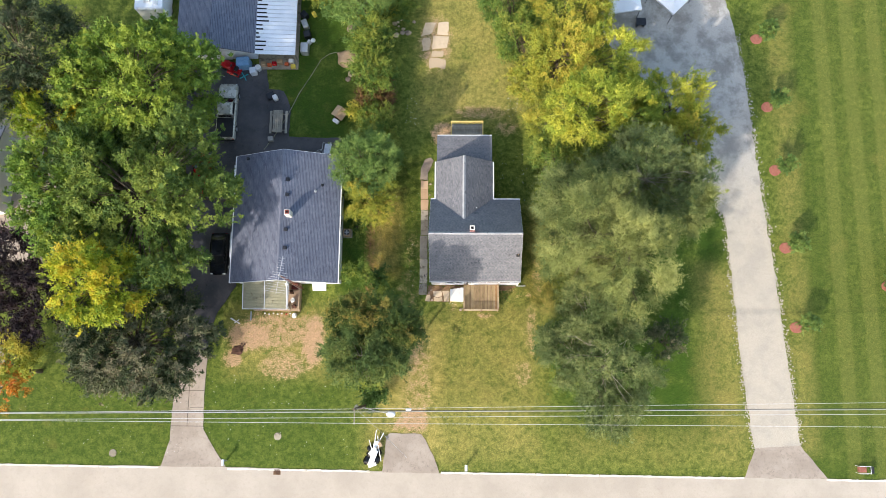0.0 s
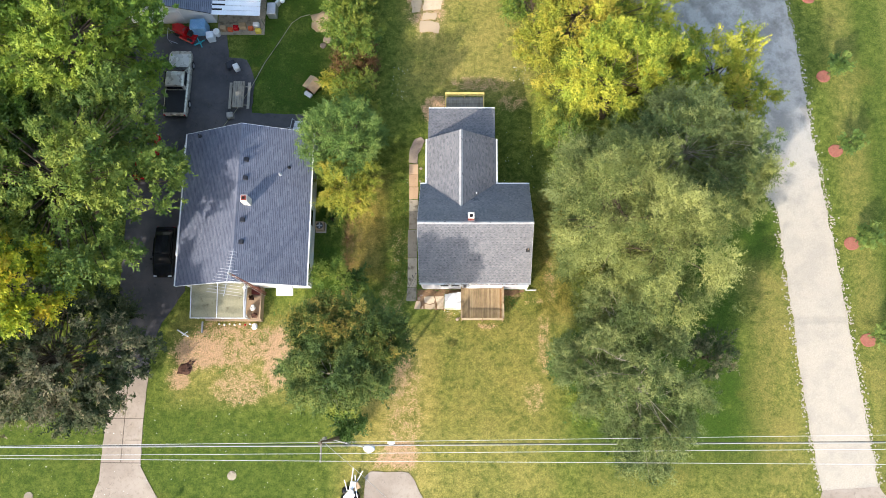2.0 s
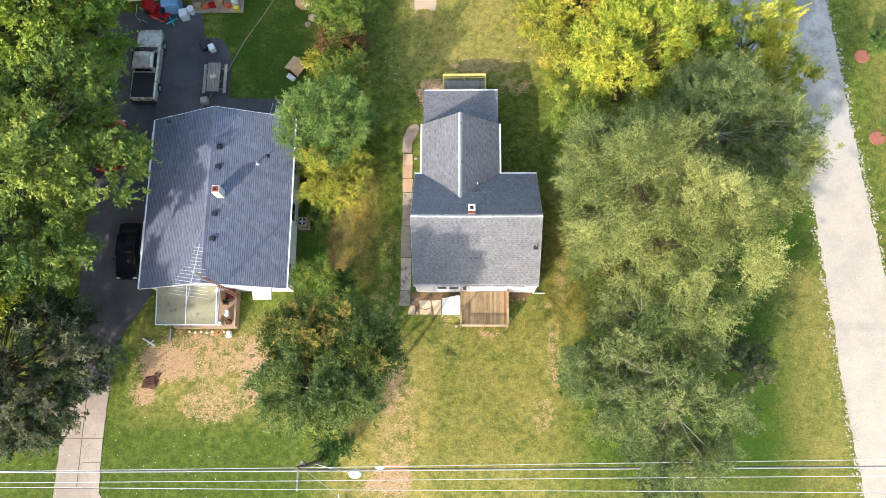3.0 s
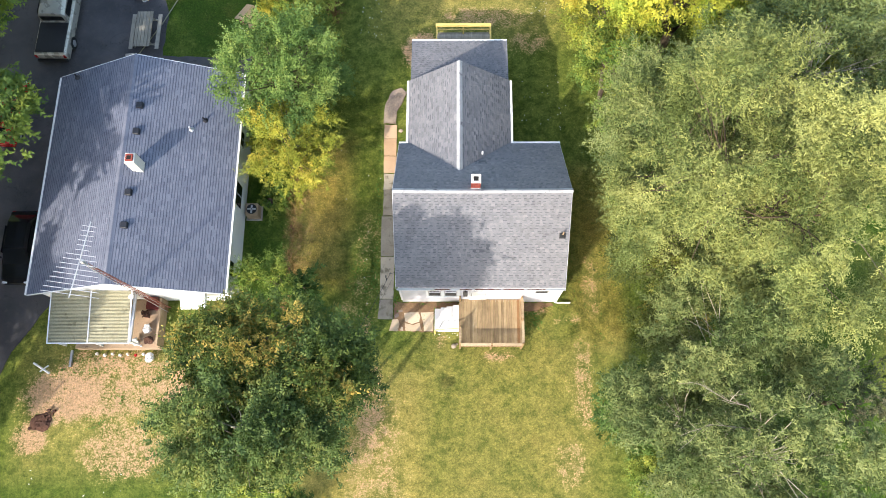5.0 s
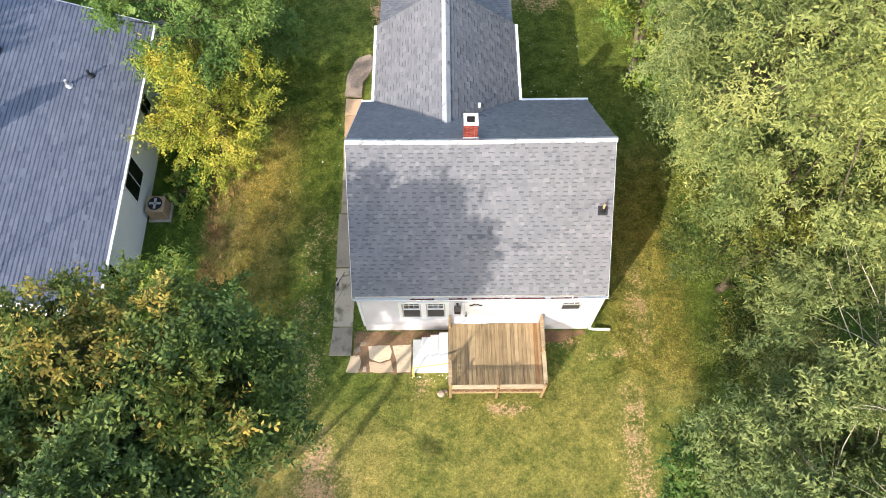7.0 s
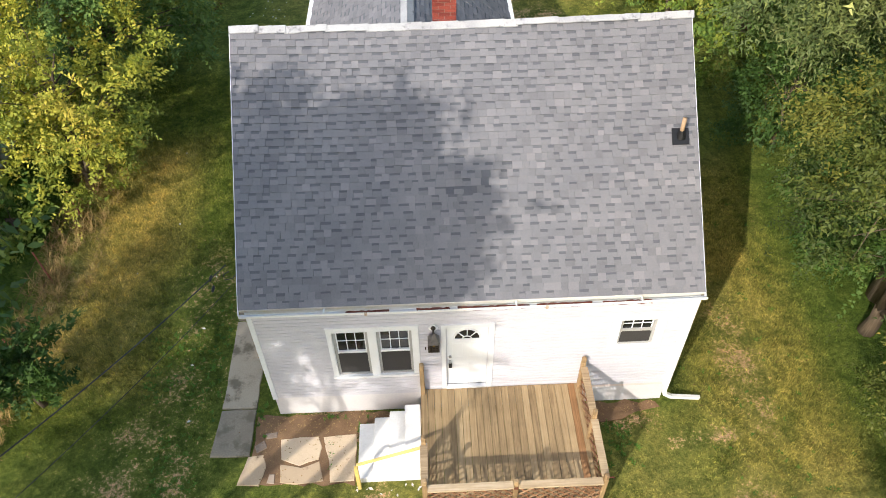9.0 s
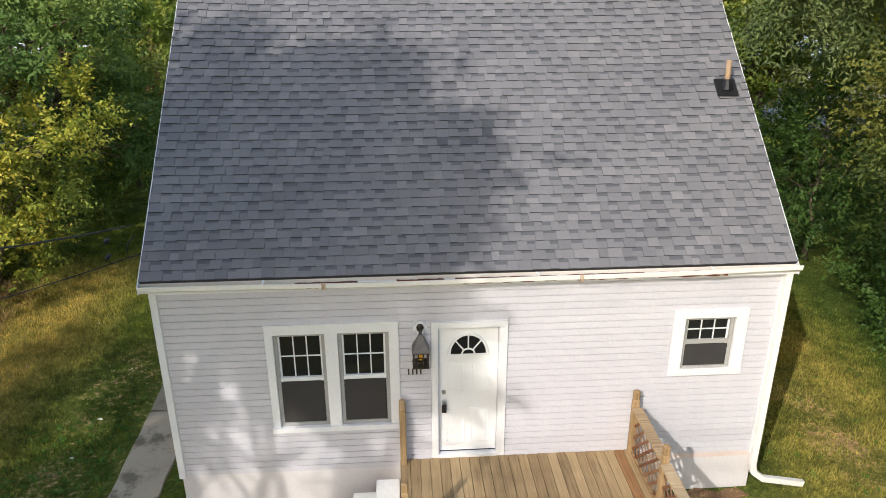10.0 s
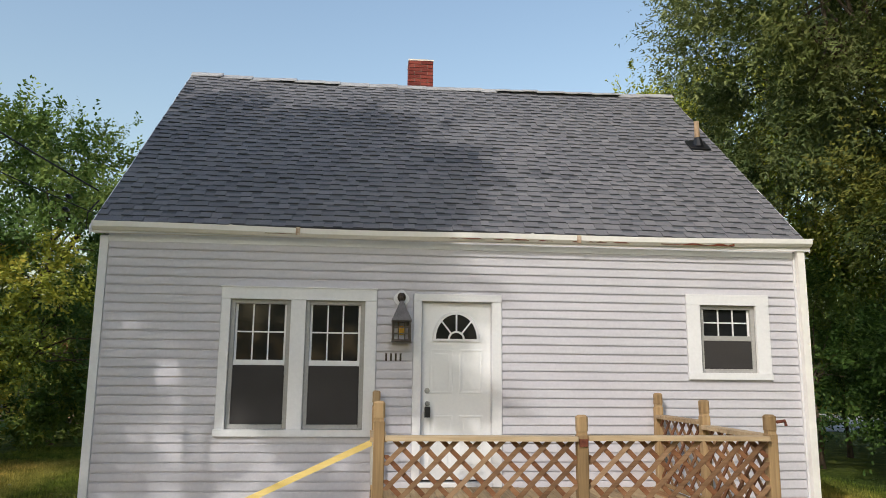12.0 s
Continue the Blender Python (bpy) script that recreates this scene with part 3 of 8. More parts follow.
slab("gravel_apron", [(25.6, -18.1), (26.8, -15.4), (31.0, -15.1), (33.3, -18.1)], -0.1, 0.042, "concrete", "grey paved apron of the gravel drive", "driveway", amp=0.05, seed=6)
slab("neighbour_drive", [(-62, 2), (-62, 18), (-44, 18), (-42.5, 12), (-42.5, 2)], -0.1, 0.035, "concrete", "pale drive half hidden under trees", "driveway", amp=0.1, seed=7)
slab("far_west_drive", [(-52, -17.7), (-46.5, -17.7), (-46.3, -6), (-50, -6)], -0.1, 0.04, "concrete", "pale concrete drive at the lawn's edge", "driveway", amp=0.05, seed=8)


# ---- west walk and flagstones ----
def paving():
    walkway = thing("concrete_walk", (0, 0, 0), "cracked concrete walk along the house wall", "walkway", "", "structure")
    rng = random.Random(4)
    ys = [-1.0, 0.15, 2.6, 5.0, 6.6, 7.6, 8.7, 9.8, 10.7]
    for i, (a, b) in enumerate(zip(ys, ys[1:])):
        w, s = rng.uniform(-0.04, 0.04), Shape()
        wide = 0.09 if i == 0 else 0.0
        pts = [(-5.3 + w - wide, a + 0.02), (-4.55 + w, a + 0.02), (-4.55 + w, b - 0.02), (-5.3 + w, b - 0.02)]
        s.prism(ragged(pts, 0.018, 0.3, i), -0.05, 0.05 + rng.uniform(0, 0.015), None, 0.012)
        part("slab", s, "walk_tan" if 5 <= i <= 7 else "walkway", walkway)
    s = Shape()
    s.prism(ragged([(-5.4, 10.8), (-4.65, 10.75), (-4.6, 11.5), (-4.25, 12.2), (-4.05, 12.8), (-4.35, 13.15), (-4.9, 12.9), (-5.3, 12.1)], 0.03, 0.25, 77), -0.05, 0.09, None, 0.03)
    part("end_stone", s, "boulder", walkway, "rounded flat stone at the walk's end")
    flags = thing("flagstone_path", (0, 0, 0), "irregular tan flagstones set in bare soil", "path", "", "structure")
    outlines = (
        [(-3.95, -0.62), (-3.15, -0.58), (-3.05, -0.85), (-3.12, -1.12), (-3.5, -1.25), (-3.9, -1.1)],
        [(-3.9, -1.2), (-3.45, -1.3), (-3.1, -1.17), (-2.98, -1.6), (-3.5, -1.66), (-3.85, -1.6)],
        [(-3.05, -0.6), (-2.35, -0.56), (-2.33, -0.9), (-2.34, -1.62), (-2.85, -1.64), (-2.9, -1.15), (-2.98, -0.9)],
        [(-4.75, -1.62), (-4.6, -1.0), (-4.28, -0.95), (-4.18, -1.25), (-4.3, -1.64)],
        [(-4.5, -0.75), (-4.3, -0.62), (-4.22, -0.8), (-4.42, -0.92)],
        [(-4.28, -0.48), (-4.02, -0.45), (-4.05, -0.58), (-4.25, -0.6)],
        [(-4.15, -1.6), (-3.98, -1.62), (-4.0, -1.42), (-4.1, -1.4)],
    )
    for i, o in enumerate(outlines):
        s = Shape()
        s.prism(ragged(o, 0.012, 0.18, 50 + i)[::1 if sum((b[0] - a[0]) * (b[1] + a[1]) for a, b in zip(o, o[1:] + o[:1])) < 0 else -1], -0.04, 0.035, None, 0.012)
        part("flagstone", s, "flag" if i < 4 else "boulder", flags)
    slab("soil_bed", [(-4.5, -0.04), (-0.95, -0.04), (-0.95, -0.5), (-2.3, -0.55), (-2.34, -1.7), (-4.5, -1.62), (-4.52, -0.6)], -0.05, 0.02, "soil", "bare brown soil bed with weeds by the wall", "soil", amp=0.05, step=0.2, seed=9)
    slab("soil_patch", [(2.5, -0.04), (4.2, -0.04), (4.25, -0.2), (3.6, -0.38), (2.9, -0.5), (2.5, -0.55)], -0.05, 0.018, "soil", "bare soil under the drip of the eave", "soil", amp=0.06, step=0.2, seed=10)
    old = thing("broken_slab", (-4.1, 25.4, 0), "broken pale concrete slabs sunk in the back lawn", "slab", "", "structure")
    for i, o in enumerate(([(-1.4, 1.0), (-0.2, 1.3), (0.1, 2.5), (-1.0, 2.6)], [(0.2, 1.2), (1.4, 1.1), (1.5, 2.6), (0.4, 2.5)], [(-0.3, -0.5), (1.3, -0.4), (1.4, 0.9), (-0.1, 1.0)], [(-1.2, -0.6), (-0.5, -0.5), (-0.4, 0.8), (-1.3, 0.8)], [(-0.6, -2.5), (1.2, -2.6), (1.2, -1.6), (-0.5, -1.4)], [(-0.4, -1.3), (0.8, -1.4), (1.0, -0.7), (-0.3, -0.7)])):
        part("slab", Shape().prism(ragged(o, 0.09, 0.35, 700 + i), -0.05, 0.03, None, 0.01), "flag", old)
    rng = random.Random(31)
    for i in range(14):
        r = rng.uniform(0.1, 0.3)
        lone("rock", Shape().ball((0, 0, 0.3 * r), r, r * 0.8, r * 0.6, 9, 6, 0.4, 200 + i), "flag" if i % 3 else "boulder", "pale stone in the back lawn", "rock", "back lawn stones", at=(-7.4 + rng.uniform(-1.0, 1.2), 27.3 + rng.uniform(-0.9, 1.0), 0), smooth=True)
    for i, (x, y, r) in enumerate(((-1.2, -2.45, 0.16), (-1.05, -2.35, 0.08), (-4.35, 10.3, 0.14), (-4.4, 9.2, 0.1))):
        s = Shape().ball((0, 0, 0.3 * r), r, r * 0.8, r * 0.6, 10, 6, 0.35, i)
        lone("rock", s, "boulder", "small pale field stone on the grass", "rock", "loose stones", at=(x, y, 0), smooth=True)


paving()


# ---- roofs ----
M["hood"] = surf("grey hood metal", srgb(88, 84, 82), srgb(118, 114, 112), 60, 8, 0.5, 0.2, metal=0.4)
M["joint"] = surf("stained joint", srgb(206, 196, 178), srgb(150, 112, 84), 40, 14, 0.6, 0.2)
M["fascia"] = surf("stained fascia", srgb(212, 207, 200), srgb(224, 220, 215), 30, 3, 0.7, 0.2, dirt=srgb(120, 78, 56), dirt_at=0.66)
M["skirt"] = surf("faded pink board", srgb(204, 186, 180), srgb(216, 202, 197), 30, 2, 0.7, 0.1)
def roof_tabs(origin, along, up, wide, high, expo, seed, warp=None, tab=(0.1, 0.2), lift=0.021, band=0.85):
    """Shingle tabs in courses on a slope: a list of small shapes with their place (s, t) on the slope."""
    rng = random.Random(seed)
    o, a, u = Vector(origin), Vector(along).normalized(), Vector(up).normalized()
    n = a.cross(u).normalized()
    tabs, t, row = [], 0.0, 0
    while t < high - 0.02:
        x = -rng.uniform(0, 0.25)
        tooth = rng.random() < 0.5
        while x < wide:
            tooth = not tooth
            w = rng.uniform(*tab)
            x0, x1 = max(x, 0), min(x + w, wide)
            x += w
            if x1 - x0 < 0.02:
                continue
            h = lift * (rng.uniform(1.0, 1.3) if tooth else rng.uniform(0.5, 0.75))
            t1 = min(t + expo + 0.03, high)
            t0 = t - rng.uniform(0, 0.004)
            tb = min(t + expo - rng.uniform(0.035, 0.06), high - 0.01)
            hb = h + (0.003 - h) * (tb - t0) / (t1 - t0)
            pts = []
            for s, q, z in ((x0, t0, h), (x1 - 0.002, t0, h), (x1 - 0.002, t1, 0.003), (x0, t1, 0.003), (x0, t0, 0.0), (x1 - 0.002, t0, 0.0), (x0, tb, hb), (x1 - 0.002, tb, hb)):
                p = o + a * s + u * q + n * z
                if warp:
                    p.z -= warp(s / wide, q / high)
                pts.append(p)
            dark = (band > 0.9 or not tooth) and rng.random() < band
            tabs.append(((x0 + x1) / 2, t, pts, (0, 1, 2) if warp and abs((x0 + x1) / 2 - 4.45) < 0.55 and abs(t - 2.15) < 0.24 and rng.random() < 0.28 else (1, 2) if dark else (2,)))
        t += expo
        row += 1
    return tabs


TAB = [(0, 1, 7, 6), (6, 7, 2, 3), (4, 5, 1, 0), (5, 2, 7, 1), (4, 0, 6, 3)]


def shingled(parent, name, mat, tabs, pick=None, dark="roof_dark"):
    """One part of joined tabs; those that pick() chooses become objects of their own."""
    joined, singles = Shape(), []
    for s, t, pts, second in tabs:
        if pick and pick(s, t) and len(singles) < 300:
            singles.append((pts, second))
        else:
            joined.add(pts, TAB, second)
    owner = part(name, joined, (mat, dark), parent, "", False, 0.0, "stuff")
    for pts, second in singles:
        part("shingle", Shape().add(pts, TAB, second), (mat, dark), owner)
    return owner


def slope_slab(origin, along, up, wide, high, thick, warp=None, cuts=12):
    o, a, u = Vector(origin), Vector(along).normalized(), Vector(up).normalized()
    n = a.cross(u).normalized()
    sh = Shape()
    rings = []
    for i in range(cuts + 1):
        s = wide * i / cuts
        ring = []
        for q, z in ((0, -0.004), (high / 2, -0.004), (high, -0.004), (high, -thick), (0, -thick)):
            p = o + a * s + u * q + n * z
            if warp:
                p.z -= warp(i / cuts, q / high)
            ring.append(p)
        rings.append(ring)
    return sh.loft(rings, True)


def lap_board(x0, x1, z, h, y, out=0.019):
    """A lap siding board along x, facing -y."""
    p = [(0, 0.014), (-out + 0.004, 0.011), (-out, 0.007), (-out + 0.004, h - 0.014), (-out + 0.008, h - 0.012), (0, h - 0.012)]
    return Shape().loft([[(x, y + a, z + b) for a, b in p] for x in (x0, x1)], True)


def gaps(x0, x1, holes):
    """What holes leave of the stretch from x0 to x1."""
    out, x = [], x0
    for a, b in sorted(holes):
        if b <= x0 or a >= x1:
            continue
        if a > x:
            out.append((x, a))
        x = max(x, b)
    if x < x1:
        out.append((x, x1))
    return out


XW, XE, YN = -4.05, 4.34, 7.72
EAVE, RIDGE_Y, RIDGE_Z = 3.72, 3.85, 7.17
UP = Vector((0, RIDGE_Y + 0.12, RIDGE_Z - EAVE)).normalized()


def sag(s, t):
    return 0.075 * t * (1 - (2 * s - 1) ** 2) + 0.012 * math.sin(9 * s) * t


house = thing("house", (0, 0, 0), "small white-sided house with a steep grey shingle roof", "house")


def main_house():
    # front wall round its openings, with the other walls
    holes = ((-2.6, -1.0, 1.46, 2.96), (-0.36, 0.45, 0.83, 2.93), (2.99, 3.74, 2.12, 2.98))
    xs = [XW, -2.6, -1.0, -0.36, 0.45, 2.99, 3.74, XE]
    for a, b in zip(xs, xs[1:]):
        hole = [h for h in holes if abs(h[0] - a) < 1e-6]
        for z0, z1 in ((0.72, hole[0][2]), (hole[0][3], 3.6)) if hole else ((0.72, 3.6),):
            part("front_wall", Shape().box(a, b, 0.0, 0.16, z0, z1), "siding", house)
    for name, x0, x1 in (("west_wall", XW, XW + 0.16), ("east_wall", XE - 0.16, XE)):
        rings = [[(x, 0.16, 0.72), (x, YN, 0.72), (x, YN, 3.55), (x, RIDGE_Y, RIDGE_Z - 0.14), (x, 0.16, 3.7)] for x in (x0, x1)]
        part(name, Shape().loft(rings, True), "siding", house)
        laps = Shape()
        z, sgn, xf = 0.72, (-1 if x0 < 0 else 1), (x0 if x0 < 0 else x1)
        while z < 6.8:
            reach = RIDGE_Y - 0.02 if z < 3.5 else (RIDGE_Z - 0.2 - z) / (RIDGE_Z - EAVE) * RIDGE_Y
            p = [(0, 0.004), (sgn * 0.013, 0.0), (sgn * 0.002, 0.112), (0, 0.112)]
            laps.loft([[(xf + a, y, z + b) for a, b in p] for y in (RIDGE_Y - reach, RIDGE_Y + reach)], True)
            z += 0.1003
        part("siding", laps, "siding", house, "", False, 0.0, "stuff")
    part("rear_wall", Shape().box(XW + 0.16, XE - 0.16, YN - 0.16, YN, 0.72, 3.6), "siding", house)
    part("foundation", Shape().box(XW + 0.02, XE - 0.02, 0.015, YN - 0.02, -0.2, 0.72), "found", house, "white parged foundation with stains")
    part("skirt_board", Shape().box(2.52, XE - 0.1, -0.004, 0.015, 0.60, 0.715), "skirt", house, "faded pink skirt board")
    # floor and partition are coloured black to paint in the dimness indoors
    part("inner_floor", Shape().box(XW + 0.17, XE - 0.17, 0.17, YN - 0.17, 0.725, 0.80), "soot", house, "inner floor painted black for the unlit room")
    part("inner_partition", Shape().box(XW + 0.17, XE - 0.17, 2.8, 2.9, 0.80, 3.55), "soot", house, "inner wall painted black for the unlit room")
    part("inner_ceiling", Shape().box(XW + 0.17, XE - 0.17, 0.17, YN - 0.17, 3.5, 3.55), "found", house, "dim inner ceiling")
    # siding boards of the front
    trims = ((-2.67, -0.895, 1.385, 3.06), (-0.475, 0.575, 0.80, 3.025), (2.835, 3.89, 2.06, 3.09), (-0.70, -0.55, 2.9, 3.07))
    rng = random.Random(8)
    z = 0.692
    while z < 3.53:
        for a, b in gaps(XW + 0.085, XE - 0.1, [(t[0], t[1]) for t in trims if t[2] < z + 0.06 and t[3] > z + 0.05]):
            part("siding_board", lap_board(a + 0.001, b - 0.001, z, 0.103, 0.0), "siding", house)
        z += 0.103
    # corner boards, frieze
    for x0, x1 in ((XW - 0.015, XW + 0.08), (XE - 0.095, XE + 0.015)):
        part("corner_board", Shape().box(x0, x1, -0.03, 0.08, 0.66, 3.62, None, 0.004), "trim", house)
    part("frieze", Shape().box(XW + 0.081, XE - 0.096, -0.022, 0.0, 3.555, 3.64), "trim", house)
    # roof
    for nm, o, al, hi, up in (("front_roof", (XW - 0.09, -0.065, EAVE + 0.048), (1, 0, 0), 0, UP), ("rear_roof", (XE + 0.06, 2 * RIDGE_Y + 0.12, EAVE), (-1, 0, 0), 1, Vector((0, -UP.y, UP.z)))):
        wide = XE - XW + 0.15
        high = math.hypot(RIDGE_Y + 0.12, RIDGE_Z - EAVE) - (0 if hi else 0.073)
        part("roof_deck", slope_slab(o, al, up, wide, high, 0.13, sag), "felt", house)
        tabs = roof_tabs(o, al, up, wide, high, 0.142, 20 + hi, sag)
        pick = (lambda s, t: 1.8 < s < 6.6 and t < 2.1) if not hi else None
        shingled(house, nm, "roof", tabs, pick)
    for nm, x in (("west_rake", XW - 0.105), ("east_rake", XE + 0.062)):
        for y0, y1 in ((-0.13, RIDGE_Y), (2 * RIDGE_Y + 0.13, RIDGE_Y)):
            a, b = Vector((x, y0, EAVE - 0.02)), Vector((x, y1, RIDGE_Z - 0.02))
            q = [(0, -0.09), (0.012, -0.09), (0.012, 0.012), (0, 0.012)]
            part("rake_trim", Shape().loft([[(p.x + u, p.y, p.z + v) for u, v in q] for p in ((a, b) if y0 < y1 else (b, a))], True), "trim", house)
    # pale ridge caps, one by one, a little lifted
    n = 34
    for i in range(n):
        s0, s1 = i / n, (i + 1) / n
        x0, x1 = XW - 0.1 + s0 * (XE - XW + 0.17), XW - 0.1 + s1 * (XE - XW + 0.17) + 0.03
        zc = RIDGE_Z + 0.03 - sag((s0 + s1) / 2, 1.0) + rng.uniform(-0.006, 0.012)
        gape = 0.045 if 1.0 < x0 < 3.3 else 0.025 if -3.1 < x0 < -1.7 else 0.0
        prof = [(-0.1, -0.078 + gape), (0.0, 0.012 + gape * 0.3), (0.15, -0.125), (0.15, -0.14), (0.0, -0.006 + gape * 0.3), (-0.1, -0.092 + gape)]
        tilt = 0.008
        part("ridge_cap", Shape().loft([[(x, RIDGE_Y + a, zc + b + (tilt if j else 0)) for a, b in prof] for j, x in enumerate((x0, x1))], True), "roof_cap", house)
    # vent pipe with its flashing
    py = 2.1
    pz = EAVE + (py + 0.12) * (RIDGE_Z - EAVE) / (RIDGE_Y + 0.12)
    pipe = part("vent_pipe", Shape().tube([(4.08, py, pz - 0.1), (4.075, py + 0.01, pz + 0.42)], 0.04, 10), "copper", house, "tan vent pipe", True)
    fl = Shape()
    m = Matrix.Translation((4.06, py - 0.02, pz + 0.02)) @ Matrix.Rotation(math.atan2(RIDGE_Z - EAVE, RIDGE_Y + 0.12), 4, "X")
    fl.box(-0.15, 0.16, -0.15, 0.16, -0.005, 0.014, m)
    fl.tube([(4.08, py, pz + 0.0), (4.08, py, pz + 0.15)], [0.1, 0.055], 10)
    part("flashing", fl, "black", pipe, "black rubber flashing")
    # chimney of single bricks
    cx0, cx1, cy0, cy1, ztop = -0.40, 0.045, 4.02, 4.46, 7.72
    core = part("chimney", Shape().box(cx0 + 0.012, cx1 - 0.012, cy0 + 0.012, cy1 - 0.012, 6.2, ztop - 0.01), "mortar", house, "square red brick chimney")
    z, row = 6.62, 0
    while z < ztop - 0.05:
        for side in range(4):
            length = (cx1 - cx0) if side % 2 == 0 else (cy1 - cy0)
            cuts = [0.0, length / 2, length] if row % 2 else [0.0, length * 0.24, length * 0.76, length]
            for a, b in zip(cuts, cuts[1:]):
                a, b = a + 0.005, b - 0.005
                s = Shape()
                if side in (0, 2):
                    y = cy0 if side == 0 else cy1 - 0.02
                    s.box(cx0 + a, cx0 + b, y, y + 0.02, z, z + 0.057)
                else:
                    x = cx0 if side == 3 else cx1 - 0.02
                    s.box(x, x + 0.02, cy0 + a + 0.0212 * (a < 0.01), cy0 + b - 0.0212 * (b > length - 0.01), z, z + 0.057)
                part("brick", s, "brick", core)
        z += 0.068
        row += 1
    cap = Shape()
    for a in ((cx0 - 0.005, cx1 + 0.005, cy0 - 0.005, cy0 + 0.1), (cx0 - 0.005, cx1 + 0.005, cy1 - 0.1, cy1 + 0.005), (cx0 - 0.005, cx0 + 0.1, cy0 + 0.1, cy1 - 0.1), (cx1 - 0.1, cx1 + 0.005, cy0 + 0.1, cy1 - 0.1)):
        cap.box(*a, ztop - 0.02, ztop + 0.008)
    part("crown", cap, "capstone", core, "pale mortar crown")
    part("flue", Shape().box(cx0 + 0.1, cx1 - 0.1, cy0 + 0.1, cy1 - 0.1, ztop - 0.02, ztop - 0.005), "soot", core, "sooty flue opening")
    part("base_flashing", Shape().box(cx0 - 0.03, cx1 + 0.03, cy0 - 0.04, cy0 + 0.012, 6.95, 7.06), "roof_cap", core)
    # gutter with a rotted board behind it
    g = Shape()
    prof = [(-0.005, 0.0), (-0.085, 0.0), (-0.12, 0.035), (-0.125, 0.095), (-0.112, 0.095), (-0.108, 0.04), (-0.08, 0.012), (-0.005, 0.012)]
    rings = []
    for i in range(25):
        s = i / 24
        dz = -0.03 * math.sin(math.pi * s) + 0.006 * math.sin(14 * s)
        rings.append([(XW - 0.06 + s * (XE - XW + 0.13), y - 0.085, 3.655 + z + dz + 0.02 * s) for y, z in prof])
    gut = part("gutter", g.loft(rings, True), "gutter", house, "sagging white gutter with rust spots")
    part("fascia", Shape().box(XW - 0.09, XE + 0.08, -0.022, 0.0, 3.641, 3.735), "fascia", house, "stained white fascia board")
    for i, (x0, x1) in enumerate(((-2.2, -1.4), (-0.9, -0.3), (-0.15, 1.15), (1.3, 2.3), (2.5, 3.4))):
        part("gutter_debris", Shape().prism(ragged([(x0, -0.192), (x1, -0.192), (x1, -0.15), (x0, -0.145)], 0.012, 0.06, 300 + i), 3.66, 3.725, None, 0.004), "rust", gut, "brown leaf rot in the gutter")
    for x in (-1.85, 1.45):
        part("gutter_joint", Shape().box(x, x + 0.05, -0.215, -0.205, 3.645, 3.74), "joint", gut, "rusty joint")
    part("drip_edge", Shape().box(XW - 0.09, XE + 0.07, -0.138, -0.132, 3.63, 3.715), "trim", house, "white metal drip edge")
    for x in (-2.6, 0.9, 3.2):
        part("gutter_strap", Shape().box(x, x + 0.03, -0.212, -0.085, 3.74, 3.75), "gutter", gut)
    d = Shape()
    for path in ([(4.3, -0.085, 3.66), (4.3, -0.085, 0.5), (4.33, -0.09, 0.36), (4.5, -0.085, 0.22), (5.17, -0.05, 0.06)],):
        pts = [Vector(p) for p in path]
        rings = []
        for i, p in enumerate(pts):
            t = (pts[min(i + 1, len(pts) - 1)] - pts[max(i - 1, 0)]).normalized()
            b = Vector((0, 1, 0))
            a = t.cross(b).normalized()
            rings.append([p + a * u + b * v for u, v in ((-0.045, -0.035), (0.045, -0.035), (0.045, 0.035), (-0.045, 0.035))])
        d.loft(rings, True)
    part("downspout", d, "gutter", house, "white square downspout with a long foot")

    # windows
    def sash_window(name, x0, x1, z0, z1, y, screen=True, cols=3, rows=2, rail="trim"):
        win = part(name, Shape().box(x0, x0 + 0.05, y, y + 0.09, z0, z1).box(x1 - 0.05, x1, y, y + 0.09, z0, z1)
                   .box(x0 + 0.05, x1 - 0.05, y, y + 0.09, z1 - 0.05, z1).box(x0 + 0.05, x1 - 0.05, y - 0.012, y + 0.09, z0, z0 + 0.05), "frame_grey", house, "grey double-hung window frame", False, 0.003)
        zm = (z0 + z1) / 2 + 0.01
        part("meeting_rail", Shape().box(x0 + 0.05, x1 - 0.05, y + 0.012, y + 0.06, zm - 0.03, zm + 0.03), rail, win, "white rail" if rail == "trim" else "grey aluminium rail", False, 0.003)
        for zz0, zz1, yy in ((zm + 0.03, z1 - 0.05, 0.05), (z0 + 0.05, zm - 0.03, 0.03)):
            for xx in (x0 + 0.05, x1 - 0.075):
                part("stile", Shape().box(xx, xx + 0.025, y + yy - 0.01, y + yy + 0.02, zz0, zz1), "trim", win)
            part("pane", Shape().box(x0 + 0.075, x1 - 0.075, y + yy, y + yy + 0.004, zz0, zz1), "glass", win, "dark glass pane")
        part("lower_rail", Shape().box(x0 + 0.075, x1 - 0.075, y + 0.02, y + 0.05, z0 + 0.05, z0 + 0.085), "trim", win)
        gx0, gx1, gz0, gz1 = x0 + 0.075, x1 - 0.075, zm + 0.03, z1 - 0.05
        for i in range(1, cols):
            x = gx0 + (gx1 - gx0) * i / cols
            part("muntin", Shape().box(x - 0.008, x + 0.008, y + 0.038, y + 0.049, gz0, gz1), "trim", win)
        for i in range(1, rows):
            z = gz0 + (gz1 - gz0) * i / rows
            part("muntin", Shape().box(gx0, gx1, y + 0.036, y + 0.0475, z - 0.008, z + 0.008), "trim", win)
